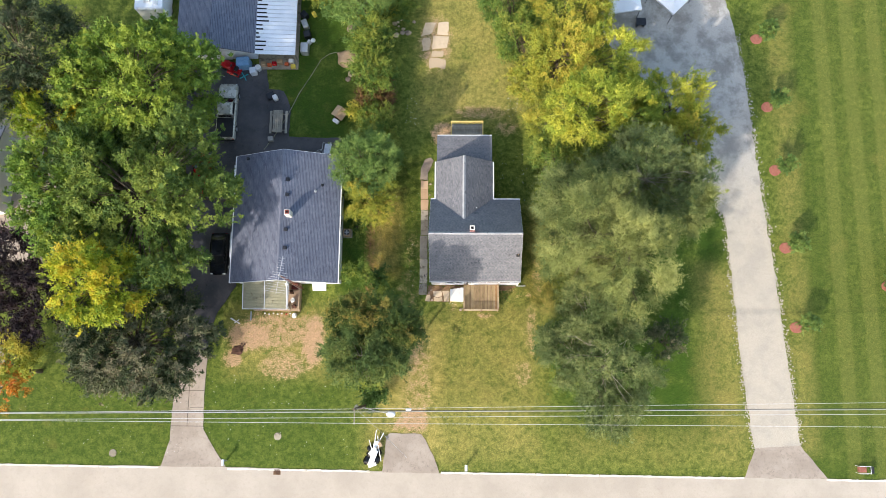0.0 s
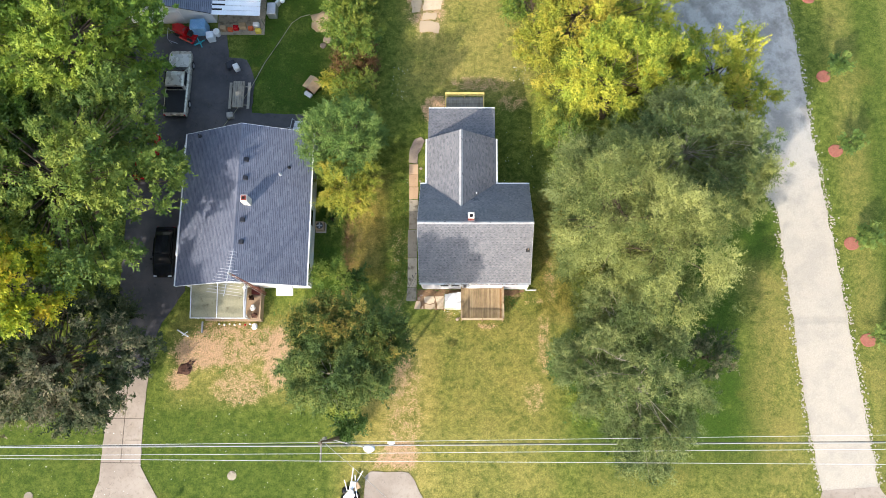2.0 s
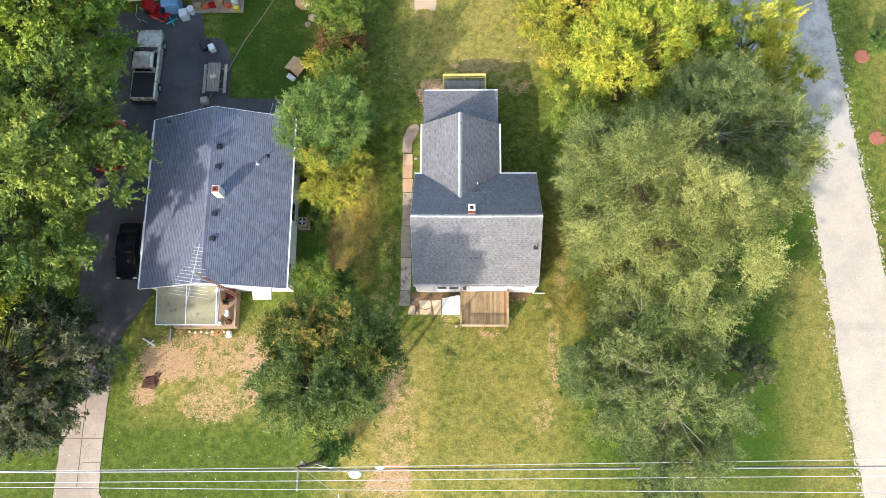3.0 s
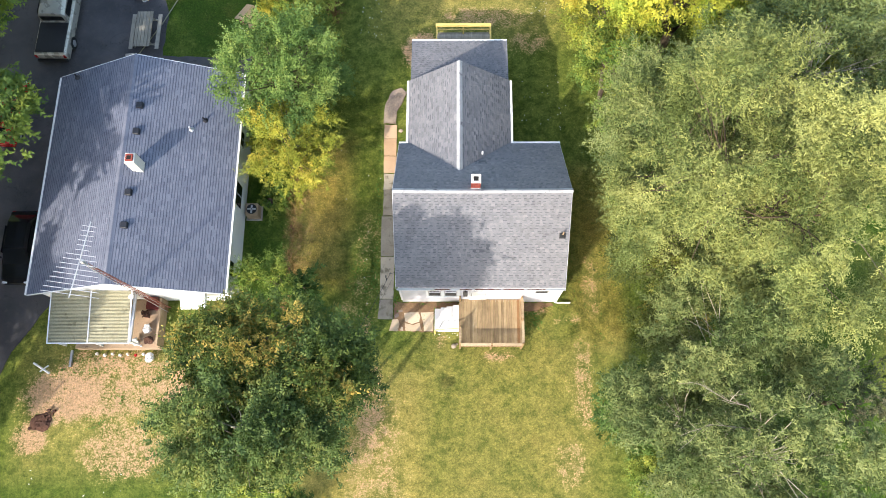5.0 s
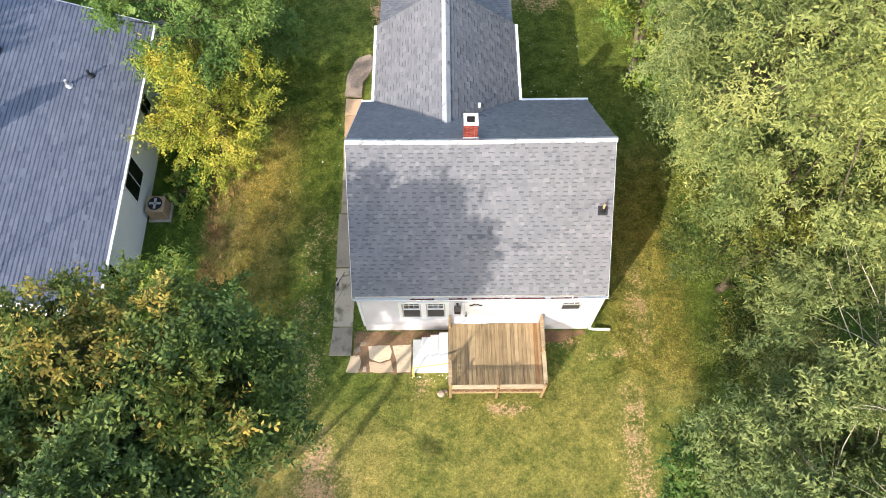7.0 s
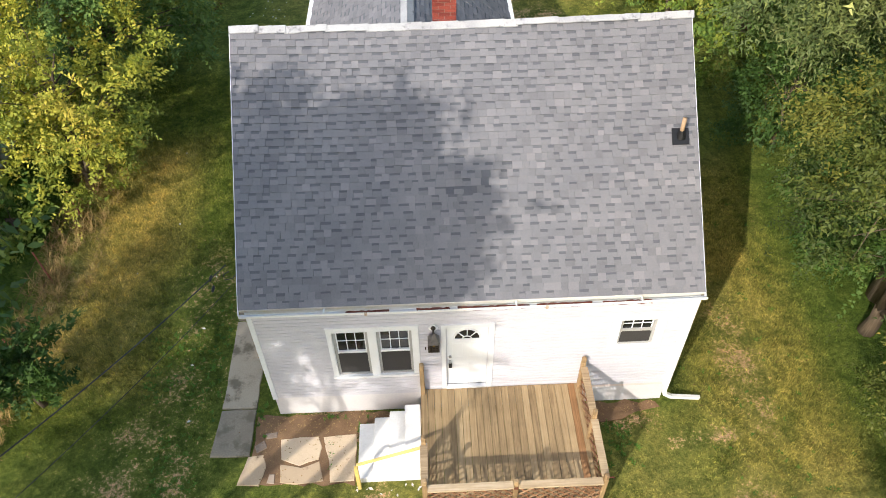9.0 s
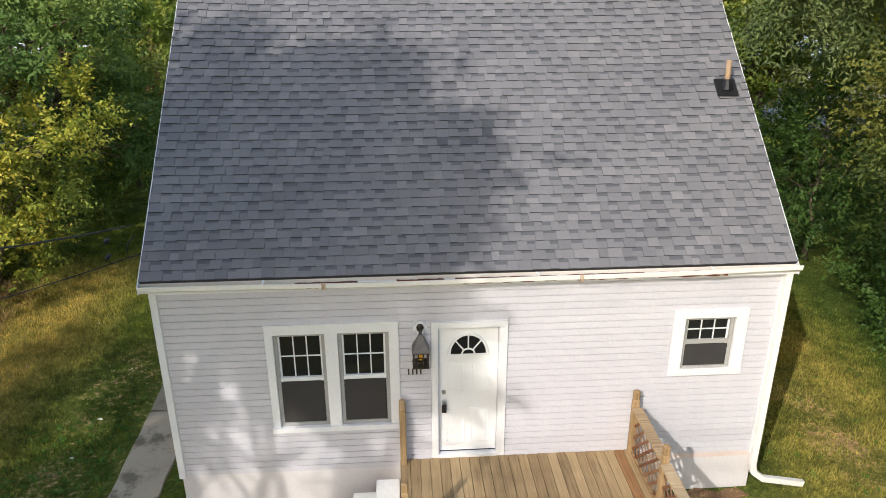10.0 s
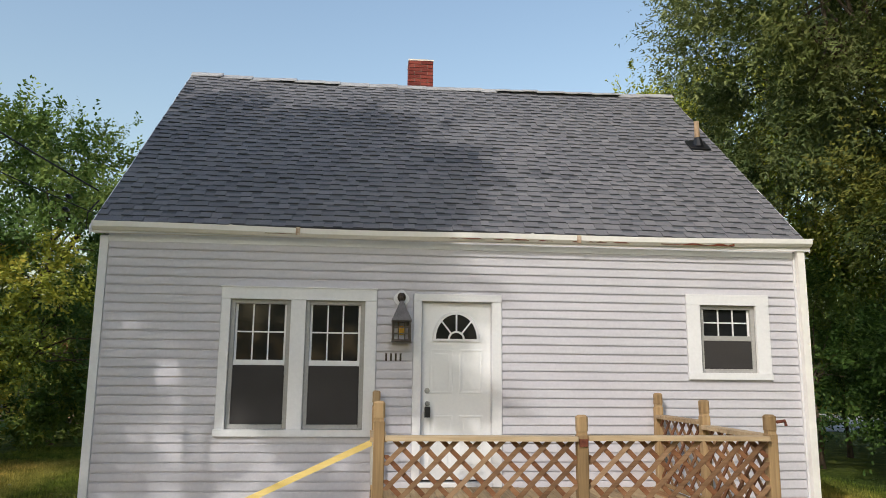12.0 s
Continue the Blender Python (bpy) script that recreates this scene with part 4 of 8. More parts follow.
        if screen:
            part("insect_screen", Shape().box(x0 + 0.052, x1 - 0.052, y + 0.006, y + 0.009, z0 + 0.052, zm - 0.032), "screen", win, "dark insect screen")
        return win

    sash_window("window_west", -2.565, -1.885, 1.462, 2.92, 0.012)
    sash_window("window_middle", -1.715, -1.035, 1.462, 2.92, 0.012)
    sash_window("window_small", 3.01, 3.715, 2.135, 2.955, 0.012, cols=3, rail="frame_grey")
    def cased(pieces, sill, drip=None):
        head = part("window_casing", Shape().box(*pieces[0], None, 0.004), "trim", house, "wide white window casing")
        for q in pieces[1:]:
            part("side_casing", Shape().box(*q, None, 0.004), "trim", head)
        part("window_sill", Shape().box(*sill, None, 0.006), "trim", head)
        if drip:
            part("drip_cap", Shape().box(*drip), "trim", head)

    cased(((-2.67, -0.90, -0.038, 0.012, 2.92, 3.055), (-2.67, -2.565, -0.035, 0.012, 1.46, 2.92), (-1.885, -1.715, -0.032, 0.012, 1.46, 2.92), (-1.035, -0.90, -0.035, 0.012, 1.46, 2.92)),
          (-2.685, -0.89, -0.06, 0.012, 1.385, 1.46), (-2.68, -0.89, -0.05, 0.0, 3.055, 3.068))
    cased(((2.84, 3.885, -0.038, 0.012, 2.955, 3.085), (2.84, 3.01, -0.035, 0.012, 2.14, 2.955), (3.715, 3.885, -0.035, 0.012, 2.14, 2.955)), (2.835, 3.89, -0.05, 0.012, 2.06, 2.14))

    # door
    dc = part("door_casing", Shape().box(-0.47, 0.57, -0.038, 0.05, 2.935, 3.02, None, 0.004), "trim", house, "white moulded door casing")
    for q in (-0.47, -0.375), (0.455, 0.57):
        part("side_casing", Shape().box(q[0], q[1], -0.035, 0.05, 0.83, 2.935, None, 0.004), "trim", dc)
    part("threshold", Shape().box(-0.375, 0.455, -0.05, 0.1, 0.832, 0.88, None, 0.004), "trim", dc)
    leaf = Shape()
    x0, x1, z0, z1, y = -0.368, 0.448, 0.905, 2.925, 0.03
    leaf.box(x0, x1, y + 0.006, y + 0.045, z0, z1)
    door = part("front_door", leaf, "door", house, "white panelled front door with a fan light")
    part("door_sweep", Shape().box(x0, x1, y + 0.01, y + 0.04, 0.885, 0.905), "black", door, "dark sweep")
    def panel(px0, px1, pz0, pz1):
        f = Shape()
        t = 0.022
        for a in ((px0, px1, pz0, pz0 + t), (px0, px1, pz1 - t, pz1), (px0, px0 + t, pz0 + t, pz1 - t), (px1 - t, px1, pz0 + t, pz1 - t)):
            f.box(a[0], a[1], y + 0.001, y + 0.006, a[2], a[3])
        f.box(px0 + 0.05, px1 - 0.05, y + 0.002, y + 0.006, pz0 + 0.05, pz1 - 0.05)
        part("panel", f, "door", door, "", False, 0.003)
    for pz0, pz1 in ((1.02, 1.62), (1.87, 2.38)):
        panel(-0.27, 0.0, pz0, pz1)
        panel(0.08, 0.35, pz0, pz1)
    fc, fz, fr, fh = 0.04, 2.50, 0.255, 0.30
    arc = [(fc + fr * math.cos(a), fz + fh * math.sin(a)) for a in (math.pi * i / 20 for i in range(21))]
    g = Shape()
    g.add([(x, y + 0.002, z) for x, z in arc] + [(x, y + 0.006, z) for x, z in arc], [tuple(range(20, -1, -1))] + [(i, i + 1, 22 + i, 21 + i) for i in range(20)])
    fan = part("fan_light", g, "glass", door, "half-round fan light")
    fr_s = Shape()
    rings = []
    for i in range(21):
        a = math.pi * i / 20
        rings.append([(fc + (fr + r) * math.cos(a), y + q, fz + (fh + r) * math.sin(a)) for r, q in ((-0.012, -0.012), (0.02, -0.012), (0.028, 0.004), (-0.012, 0.004))])
    fr_s.loft(rings, True)
    fr_s.box(fc - fr - 0.028, fc + fr + 0.028, y - 0.012, y + 0.004, fz - 0.028, fz)
    for a in (0.25, 0.5, 0.75):
        d = Vector((math.cos(math.pi * a), 0, math.sin(math.pi * a)))
        p0, p1 = Vector((fc, y - 0.006, fz)) + d * 0.08, Vector((fc, y - 0.006, fz)) + Vector((d.x * fr, 0, d.z * fh))
        fr_s.tube([p0, p1], 0.011, 6)
    rings = [[(fc + 0.09 * math.cos(a) * k, y - 0.012 + q, fz + 0.085 * math.sin(a) * k) for k, q in ((0.85, 0), (1.1, 0), (1.1, 0.012), (0.85, 0.012))] for a in (math.pi * i / 10 for i in range(11))]
    fr_s.loft(rings, True)
    part("fan_frame", fr_s, "trim", fan, "white sunburst grille")
    part("deadbolt", Shape().tube([(-0.295, y + 0.01, 1.90), (-0.295, y - 0.025, 1.90)], [0.034, 0.026], 12), "steel", door, "steel deadbolt")
    knob = part("door_knob", Shape().tube([(-0.295, y + 0.01, 1.755), (-0.295, y - 0.05, 1.755), (-0.295, y - 0.07, 1.755)], [0.02, 0.03, 0.018], 12), "steel", door, "steel knob")
    part("lock_box", Shape().box(-0.328, -0.262, y - 0.075, y - 0.03, 1.60, 1.72, None, 0.008), "black", knob, "black key lock box")


main_house()


def lantern():
    lan = thing("wall_lantern", (-0.615, -0.015, 2.45), "old bronze lantern with an amber bulb on the wall", "wall lamp")
    part("back_plate", Shape().loft([[(0.085 * math.cos(q) * (1.0 + 0.1 * math.cos(4 * q)), y, 0.505 + 0.1 * math.sin(q) * (1.0 + 0.1 * math.cos(4 * q))) for q in (2 * math.pi * i / 24 for i in range(24))] for y in (0.002, -0.022)], True), "trim", lan, "white scalloped mounting block")
    part("bracket", Shape().tube([(0, -0.02, 0.5), (0, -0.09, 0.55), (0, -0.12, 0.52), (0, -0.12, 0.47)], 0.02, 8).ball((0, -0.035, 0.52), 0.05, 0.03, 0.06, 10, 6), "lantern", lan, "scrolled bracket", True)
    part("hood", Shape().loft([[(a * r, -0.12 + b * r, z) for a, b in ((-1, -1), (1, -1), (1, 1), (-1, 1))] for r, z in ((0.115, 0.24), (0.11, 0.255), (0.035, 0.43), (0.02, 0.47))], True), "hood", lan, "pointed grey metal hood")
    cage = part("cage", Shape().box(-0.11, 0.11, -0.23, -0.01, 0.0, 0.025), "lantern", lan, "barred bronze cage")
    part("top_plate", Shape().box(-0.11, 0.11, -0.23, -0.01, 0.225, 0.25), "lantern", cage)
    for a in (-1, 1):
        for b in (-1, 1):
            part("corner_bar", Shape().box(a * 0.095 - 0.011, a * 0.095 + 0.011, -0.12 + b * 0.095 - 0.011, -0.12 + b * 0.095 + 0.011, 0.025, 0.225), "lantern", cage)
    for x in (-0.035, 0.035):
        part("bar", Shape().box(x - 0.006, x + 0.006, -0.219, -0.211, 0.025, 0.225), "lantern", cage)
    for z in (0.09, 0.16):
        part("bar", Shape().box(-0.084, 0.084, -0.224, -0.2195, z - 0.006, z + 0.006), "lantern", cage)
    part("bulb", Shape().ball((0, -0.12, 0.13), 0.04, 0.04, 0.06, 10, 6), "bulb", lan, "amber glass bulb", True)
    bars = thing("house_number", (-0.69, -0.016, 2.235), "dark metal house number plate bars on siding", "house number")
    for i in range(4):
        s = Shape().box(-0.1 + i * 0.055, -0.1 + i * 0.055 + 0.022, -0.008, 0.004, 0.0, 0.088)
        part("bar", s, "lantern", bars)


lantern()


# ---- front deck ----
def front_deck():
    deck = thing("front_deck", (0, 0, 0), "weathered pine deck with lattice railing", "deck")
    rng = random.Random(3)
    x0, x1, y0, y1, z = -0.93, 2.46, -2.6, -0.035, 0.83
    n = 24
    wide = (x1 - x0) / n
    for i in range(n):
        a = x0 + i * wide
        part("deck_board", Shape().box(a + 0.003, a + wide - 0.004, y0 + rng.uniform(-0.01, 0.005), y1, z - 0.036, z + rng.uniform(-0.004, 0.002), None, 0.004), "deck_red" if i == 22 else "deck", deck)
    for nm, b in (("rim_joist", (x0, x1, y0 + 0.02, y0 + 0.06, z - 0.24, z - 0.04)), ("rim_joist", (x0 + 0.0, x0 + 0.04, y0 + 0.06, y1, z - 0.24, z - 0.04)), ("rim_joist", (x1 - 0.04, x1, y0 + 0.06, y1, z - 0.24, z - 0.04))):
        part(nm, Shape().box(*b), "post", deck)
    for x in (-0.4, 0.2, 0.8, 1.4, 2.0):
        part("joist", Shape().box(x, x + 0.04, y0 + 0.06, y1, z - 0.22, z - 0.04), "post", deck)

    def post(x, y, top, z0=0.0):
        t = 0.089
        s = Shape().box(x - t / 2, x + t / 2, y - t / 2, y + t / 2, z0, top - 0.16, None, 0.006)
        s.box(x - t / 2 + 0.008, x + t / 2 - 0.008, y - t / 2 + 0.008, y + t / 2 - 0.008, top - 0.16, top - 0.13)
        s.box(x - t / 2, x + t / 2, y - t / 2, y + t / 2, top - 0.13, top, None, 0.016)
        return part("post", s, "post", deck)

    for x, y, top in ((-0.88, -2.57, 1.87), (0.775, -2.6, 1.77), (2.41, -2.57, 1.78), (2.42, -1.3, 1.86), (2.4, -0.13, 1.9), (-0.88, -1.68, 1.80), (-0.88, -0.13, 1.90)):
        post(x, y, top)

    def panel(ax, ay, bx, by, zt, out):
        """A lattice panel with its rails, from a to b."""
        a, b = Vector((ax, ay, 0)), Vector((bx, by, 0))
        d = (b - a).normalized()
        nrm = Vector((d.y, -d.x, 0)) * out
        ln = (b - a).length
        m = Matrix(((d.x, nrm.x, 0, ax), (d.y, nrm.y, 0, ay), (0, 0, 1, 0), (0, 0, 0, 1)))
        part("top_rail", Shape().box(0, ln, -0.07, 0.07, zt - 0.038, zt, m, 0.006), "rail", deck)
        part("bottom_rail", Shape().box(0, ln, -0.02, 0.02, z + 0.03, z + 0.07, m), "post", deck)
        lo, hi = z + 0.05, zt - 0.04
        h = hi - lo
        step, half = 0.19, 0.027
        for sgn, off in ((1, 0.006), (-1, -0.006)):
            x = -h
            while x < ln + h:
                p0, p1 = (x, 0.0), (x + h, h)
                if sgn < 0:
                    p0, p1 = (x, h), (x + h, 0.0)
                t0, t1 = max(0.0, (0 - p0[0]) / h), min(1.0, (ln - p0[0]) / h)
                if t1 - t0 > 0.06:
                    q0 = (p0[0] + h * t0, p0[1] + (p1[1] - p0[1]) * t0)
                    q1 = (p0[0] + h * t1, p0[1] + (p1[1] - p0[1]) * t1)
                    s = Shape()
                    ring = []
                    for yy in (off - 0.005, off + 0.005):
                        ring.append([(q0[0] - half, yy, lo + q0[1]), (q1[0] - half, yy, lo + q1[1]), (q1[0] + half, yy, lo + q1[1]), (q0[0] + half, yy, lo + q0[1])])
                    part("lattice_strip", s.loft(ring, True, m), "lattice" if sgn > 0 else "lattice_red", deck)
                x += step

    panel(-0.83, -2.6, 0.73, -2.6, 1.60, 1)
    panel(0.82, -2.6, 2.36, -2.6, 1.605, 1)
    panel(2.42, -2.52, 2.42, -1.35, 1.61, 1)
    panel(2.42, -1.25, 2.41, -0.18, 1.65, 1)
    panel(-0.88, -1.73, -0.88, -2.52, 1.58, 1)
    part("post_wrap", Shape().box(-0.94, -0.82, -1.74, -1.62, 1.1, 1.5, None, 0.02), "frame_grey", deck, "cloudy plastic wrapped round a post")
    part("hinge_pin", Shape().tube([(2.46, -2.6, 1.72), (2.53, -2.6, 1.73), (2.54, -2.6, 1.69)], 0.014, 8), "rust", deck, "rusty hook")
    part("latch", Shape().box(0.74, 0.81, -2.66, -2.645, 1.52, 1.58), "rust", deck, "rusty latch plate")

    steps = thing("front_steps", (0, 0, 0), "white painted side steps up to the deck", "steps")
    n = 4
    for i in range(n):
        xa = -2.26 + i * 0.33
        part("step", Shape().box(xa, -0.945 if i == n - 1 else -0.945, -1.66, -0.42 + 0.03 * i, i * 0.185, (i + 1) * 0.185, None, 0.012), "white_step", steps)
    rail = thing("stair_rail", (0, 0, 0), "new yellow pine handrail beside the steps", "handrail")
    a, b = Vector((-0.93, -1.72, 1.47)), Vector((-2.22, -1.72, 0.88))
    part("handrail", Shape().loft([[p + Vector((0, u, v)) for u, v in ((-0.02, -0.028), (0.02, -0.028), (0.02, 0.028), (-0.02, 0.028))] for p in (b, a)], True), "new_pine", rail)
    part("newel", Shape().box(-2.26, -2.19, -1.81, -1.745, 0.0, 0.9, None, 0.004), "new_pine", rail)


front_deck()


# ---- rear wing of the house ----
def rear_wing():
    xc, xw, xe, yg, ze, zr = -0.93, -3.62, 1.78, 11.5, 3.62, 5.72
    part("wing_wall", Shape().box(xw + 0.1, xe - 0.1, YN, yg, 0.3, 3.5), "siding", house)
    gable = Shape().loft([[(xw + 0.1, y, 3.5), (xe - 0.1, y, 3.5), (xe - 0.1, y, 3.6), (xc, y, zr - 0.14), (xw + 0.1, y, 3.6)] for y in (yg, yg - 0.15)], True)
    part("wing_gable", gable, "siding", house)
    y0 = 5.1
    for nm, o, al, up in (("wing_roof_west", (xw - 0.05, yg + 0.12, ze), (0, -1, 0), (xc - xw + 0.05, 0, zr - ze)), ("wing_roof_east", (xe + 0.05, y0, ze), (0, 1, 0), (xc - xe - 0.05, 0, zr - ze))):
        up = Vector(up)
        part("wing_roof_deck", slope_slab(o, al, up, yg + 0.12 - y0, up.length, 0.12), "felt", house)
        tabs = [t for t in roof_tabs(o, al, up, yg + 0.12 - y0, up.length, 0.142, 30, None, (0.18, 0.36))]
        shingled(house, nm, "roof", tabs)
    prof = [(-0.15, -0.1), (0, 0.02), (0.15, -0.1), (0.15, -0.12), (0, 0.0), (-0.15, -0.12)]
    for i in range(24):
        a = yg + 0.13 - i * 0.26
        if a > 5.55:
            part("ridge_cap", Shape().loft([[(xc + u, y, zr + 0.025 + v + dz) for u, v in prof] for y, dz in ((a, 0.0), (a - 0.28, 0.006))], True), "roof_cap", house)
    # lower rear roof
    yb = 14.35
    o, up = (xe, yb + 0.1, 3.05), Vector((0, 11.3 - yb - 0.1, 0.5))
    part("rear_wall_low", Shape().box(xw + 0.12, xe - 0.12, yg, yb, 0.3, 2.9), "siding", house)
    part("porch_roof_deck", slope_slab(o, (-1, 0, 0), up, xe - xw - 0.02, up.length, 0.1), "felt", house)
    shingled(house, "porch_roof", "roof", roof_tabs(o, (-1, 0, 0), up, xe - xw - 0.02, up.length, 0.142, 33))
    for nm, b in (("rear_gutter", (xw + 0.02, xe, yb + 0.1, yb + 0.19, 2.98, 3.06)), ("wing_gutter", (xw - 0.17, xw - 0.05, 7.9, yg + 0.12, 3.54, 3.63)), ("wing_gutter", (xe + 0.05, xe + 0.17, 7.9, yg + 0.12, 3.54, 3.63)),
                  ("eave_gutter", (XW - 0.1, xw - 0.05, 7.82, 7.94, 3.62, 3.71)), ("eave_gutter", (xe + 0.05, XE + 0.1, 7.82, 7.94, 3.62, 3.71))):
        part(nm, Shape().box(*b, None, 0.01), "gutter", house)
    part("wing_foundation", Shape().box(xw + 0.14, xe - 0.14, YN, yb - 0.03, -0.1, 0.3), "found", house)
    part("roof_vent", Shape().tube([(0.25, 6.75, 4.6), (0.25, 6.75, 5.05)], 0.05, 8), "gutter", house, "white roof vent")
    # rear deck
    rear = thing("rear_deck", (0, 0, 0), "silvered rear deck with new yellow pine rails", "deck")
    x0, x1, y0, y1, z = -2.3, 0.98, 14.4, 16.45, 0.75
    n = 15
    for i in range(n):
        a = y0 + (y1 - y0) * i / n
        part("deck_board", Shape().box(x0, x1, a + 0.004, a + (y1 - y0) / n - 0.004, z - 0.035, z, None, 0.004), "grey_wood", rear)
    for x in (x0 + 0.05, -0.66, x1 - 0.05):
        part("post", Shape().box(x - 0.045, x + 0.045, y1 - 0.09, y1, 0, 1.62, None, 0.006), "new_pine", rear)
    for x in (x0 + 0.05, x1 - 0.05):
        part("post", Shape().box(x - 0.045, x + 0.045, y0 + 0.02, y0 + 0.11, 0, 1.62, None, 0.006), "new_pine", rear)
        part("side_rail", Shape().box(x - 0.045, x + 0.045, y0 + 0.1, y1 - 0.1, 1.62, 1.66), "new_pine", rear)
        part("side_rail", Shape().box(x - 0.02, x + 0.02, y0 + 0.11, y1 - 0.09, 1.2, 1.29), "new_pine", rear)
    for zz in (1.2, 1.53):
        part("rail", Shape().box(x0 + 0.1, x1 - 0.1, y1 - 0.13, y1 - 0.09, zz, zz + 0.09), "new_pine", rear)
    part("rail_cap", Shape().box(x0, x1, y1 - 0.12, y1 + 0.02, 1.662, 1.70), "new_pine", rear)
    for i in range(3):
        part("step", Shape().box(x0 - 0.32 * (i + 1), x0 - 0.32 * i - 0.01, y0 + 0.1, y0 + 1.0, 0.56 - 0.19 * i - 0.04, 0.56 - 0.19 * i), "grey_wood", rear)
    part("step_rail", Shape().tube([(x0 - 1.0, y0 + 0.12, 0.9), (x0, y0 + 0.12, 1.5)], 0.035, 6), "new_pine", rear)


rear_wing()


# ---- trees ----
def unit(v):
    return v / (np.linalg.norm(v, axis=1)[:, None] + 1e-9)


def cloud(centres, radii, counts, length, width, rng, tints, outs, droop=0.0, kite=False, leaves=15):
    """Leaves in sprays along twigs that spread outwards from each clump: points, and the tint of each point."""
    per = np.maximum(2, np.asarray(counts) // leaves)
    ci = np.repeat(np.arange(len(centres)), per)
    n = len(ci)
    out, r = outs[ci], radii[ci]
    aim = unit(out * 0.75 + rng.normal(size=(n, 3)) * 0.62 + np.array([0, 0, 0.22]))
    start = centres[ci] - aim * (r * rng.uniform(0.2, 0.6, n))[:, None] + rng.normal(size=(n, 3)) * (r * 0.3)[:, None]
    reach = r * rng.uniform(0.9, 1.75, n)
    face = rng.normal(size=(n, 3)) * 0.42 + out * 0.45 + np.array([-0.08, -0.12, 0.9])
    face = unit(face - aim * np.sum(face * aim, axis=1)[:, None])
    side = np.cross(aim, face)
    tone = tints[ci] + rng.normal(size=n) * 0.13
    k = np.tile(np.arange(leaves), n)
    ti = np.repeat(np.arange(n), leaves)
    f = (k + rng.uniform(0.2, 1.0, n * leaves)) / leaves
    p = start[ti] + aim[ti] * (reach[ti] * f)[:, None] + rng.normal(size=(n * leaves, 3)) * length * 0.22
    p[:, 2] -= droop * reach[ti] * f ** 2 * 0.7
    sgn = np.where(k % 2, 1.0, -1.0)[:, None]
    a = unit(aim[ti] * 0.65 + side[ti] * sgn * rng.uniform(0.4, 1.1, n * leaves)[:, None] + rng.normal(size=(n * leaves, 3)) * 0.3)
    a[:, 2] -= droop * 0.4
    nl = unit(face[ti] + rng.normal(size=(n * leaves, 3)) * 0.32)
    b = unit(np.cross(nl, a))
    sc = (rng.uniform(0.7, 1.25, n * leaves) * (1.1 - 0.35 * f))[:, None]
    la, lb = a * sc * length, b * sc * width * 0.5
    if kite:
        sink = nl * sc * length * 0.14
        v = np.stack([p, p + la * 0.42 + lb, p + la - sink, p + la * 0.42 - lb], 1)
    else:
        v = np.stack([p - lb, p + lb, p + la], 1)
    return v, np.clip(tone[ti] + rng.normal(size=n * leaves) * 0.06, 0, 1)


def leaf_mesh(name, v, tint, mat):
    n, m = v.shape[:2]
    me = bpy.data.meshes.new(name)
    me.vertices.add(m * n)
    me.vertices.foreach_set("co", v.astype(np.float32).reshape(-1))
    me.loops.add(m * n)
    me.loops.foreach_set("vertex_index", np.arange(m * n, dtype=np.int32))
    me.polygons.add(n)
    me.polygons.foreach_set("loop_start", np.arange(0, m * n, m, dtype=np.int32))
    me.update(calc_edges=True)
    me.attributes.new("tint", "FLOAT", "POINT").data.foreach_set("value", np.repeat(tint, m).astype(np.float32))
    me.materials.append(mat)
    return me


M["maple"] = leaf_mat("maple leaves", srgb(72, 100, 38), srgb(98, 126, 44), srgb(126, 146, 52), srgb(150, 162, 60))
M["maple_deep"] = leaf_mat("deep maple leaves", srgb(66, 90, 40), srgb(92, 114, 48), srgb(118, 134, 56), srgb(138, 148, 64))
M["maple_gold"] = leaf_mat("turning maple leaves", srgb(98, 124, 34), srgb(142, 156, 40), srgb(182, 178, 44), srgb(200, 172, 50))
M["dark_tree"] = leaf_mat("dusky leaves", srgb(42, 56, 34), srgb(60, 73, 44), srgb(86, 92, 62), srgb(132, 124, 98))
M["purple"] = leaf_mat("purple leaves", srgb(30, 22, 26), srgb(44, 32, 36), srgb(60, 44, 44), glow=0.1)
M["orange"] = leaf_mat("orange leaves", srgb(120, 116, 40), srgb(196, 140, 44), srgb(220, 128, 46), srgb(200, 150, 110))
M["walnut"] = leaf_mat("walnut leaves", srgb(50, 70, 30), srgb(66, 86, 36), srgb(84, 100, 42), srgb(104, 112, 48), srgb(172, 148, 72))
M["ash"] = leaf_mat("ash leaves", srgb(70, 98, 46), srgb(90, 117, 55), srgb(110, 133, 64), srgb(132, 148, 74))
M["yellowing"] = leaf_mat("yellowing leaves", srgb(104, 120, 44), srgb(136, 144, 52), srgb(162, 162, 58), srgb(188, 170, 70))
M["pole_tree"] = leaf_mat("grey-green leaves", srgb(62, 82, 42), srgb(82, 102, 50), srgb(102, 118, 58), srgb(128, 134, 68))
M["willow"] = leaf_mat("willow leaves", srgb(84, 98, 48), srgb(112, 122, 66), srgb(138, 144, 80), srgb(160, 162, 96), glow=0.2)
M["willow_cool"] = leaf_mat("cool willow leaves", srgb(66, 84, 44), srgb(90, 105, 59), srgb(114, 125, 73), srgb(138, 145, 89), glow=0.2)
M["box"] = leaf_mat("bright yellow leaves", srgb(98, 122, 42), srgb(134, 150, 52), srgb(168, 172, 60), srgb(196, 190, 74))
M["bush"] = leaf_mat("bush leaves", srgb(70, 98, 40), srgb(94, 118, 46), srgb(122, 138, 54), srgb(148, 150, 64))
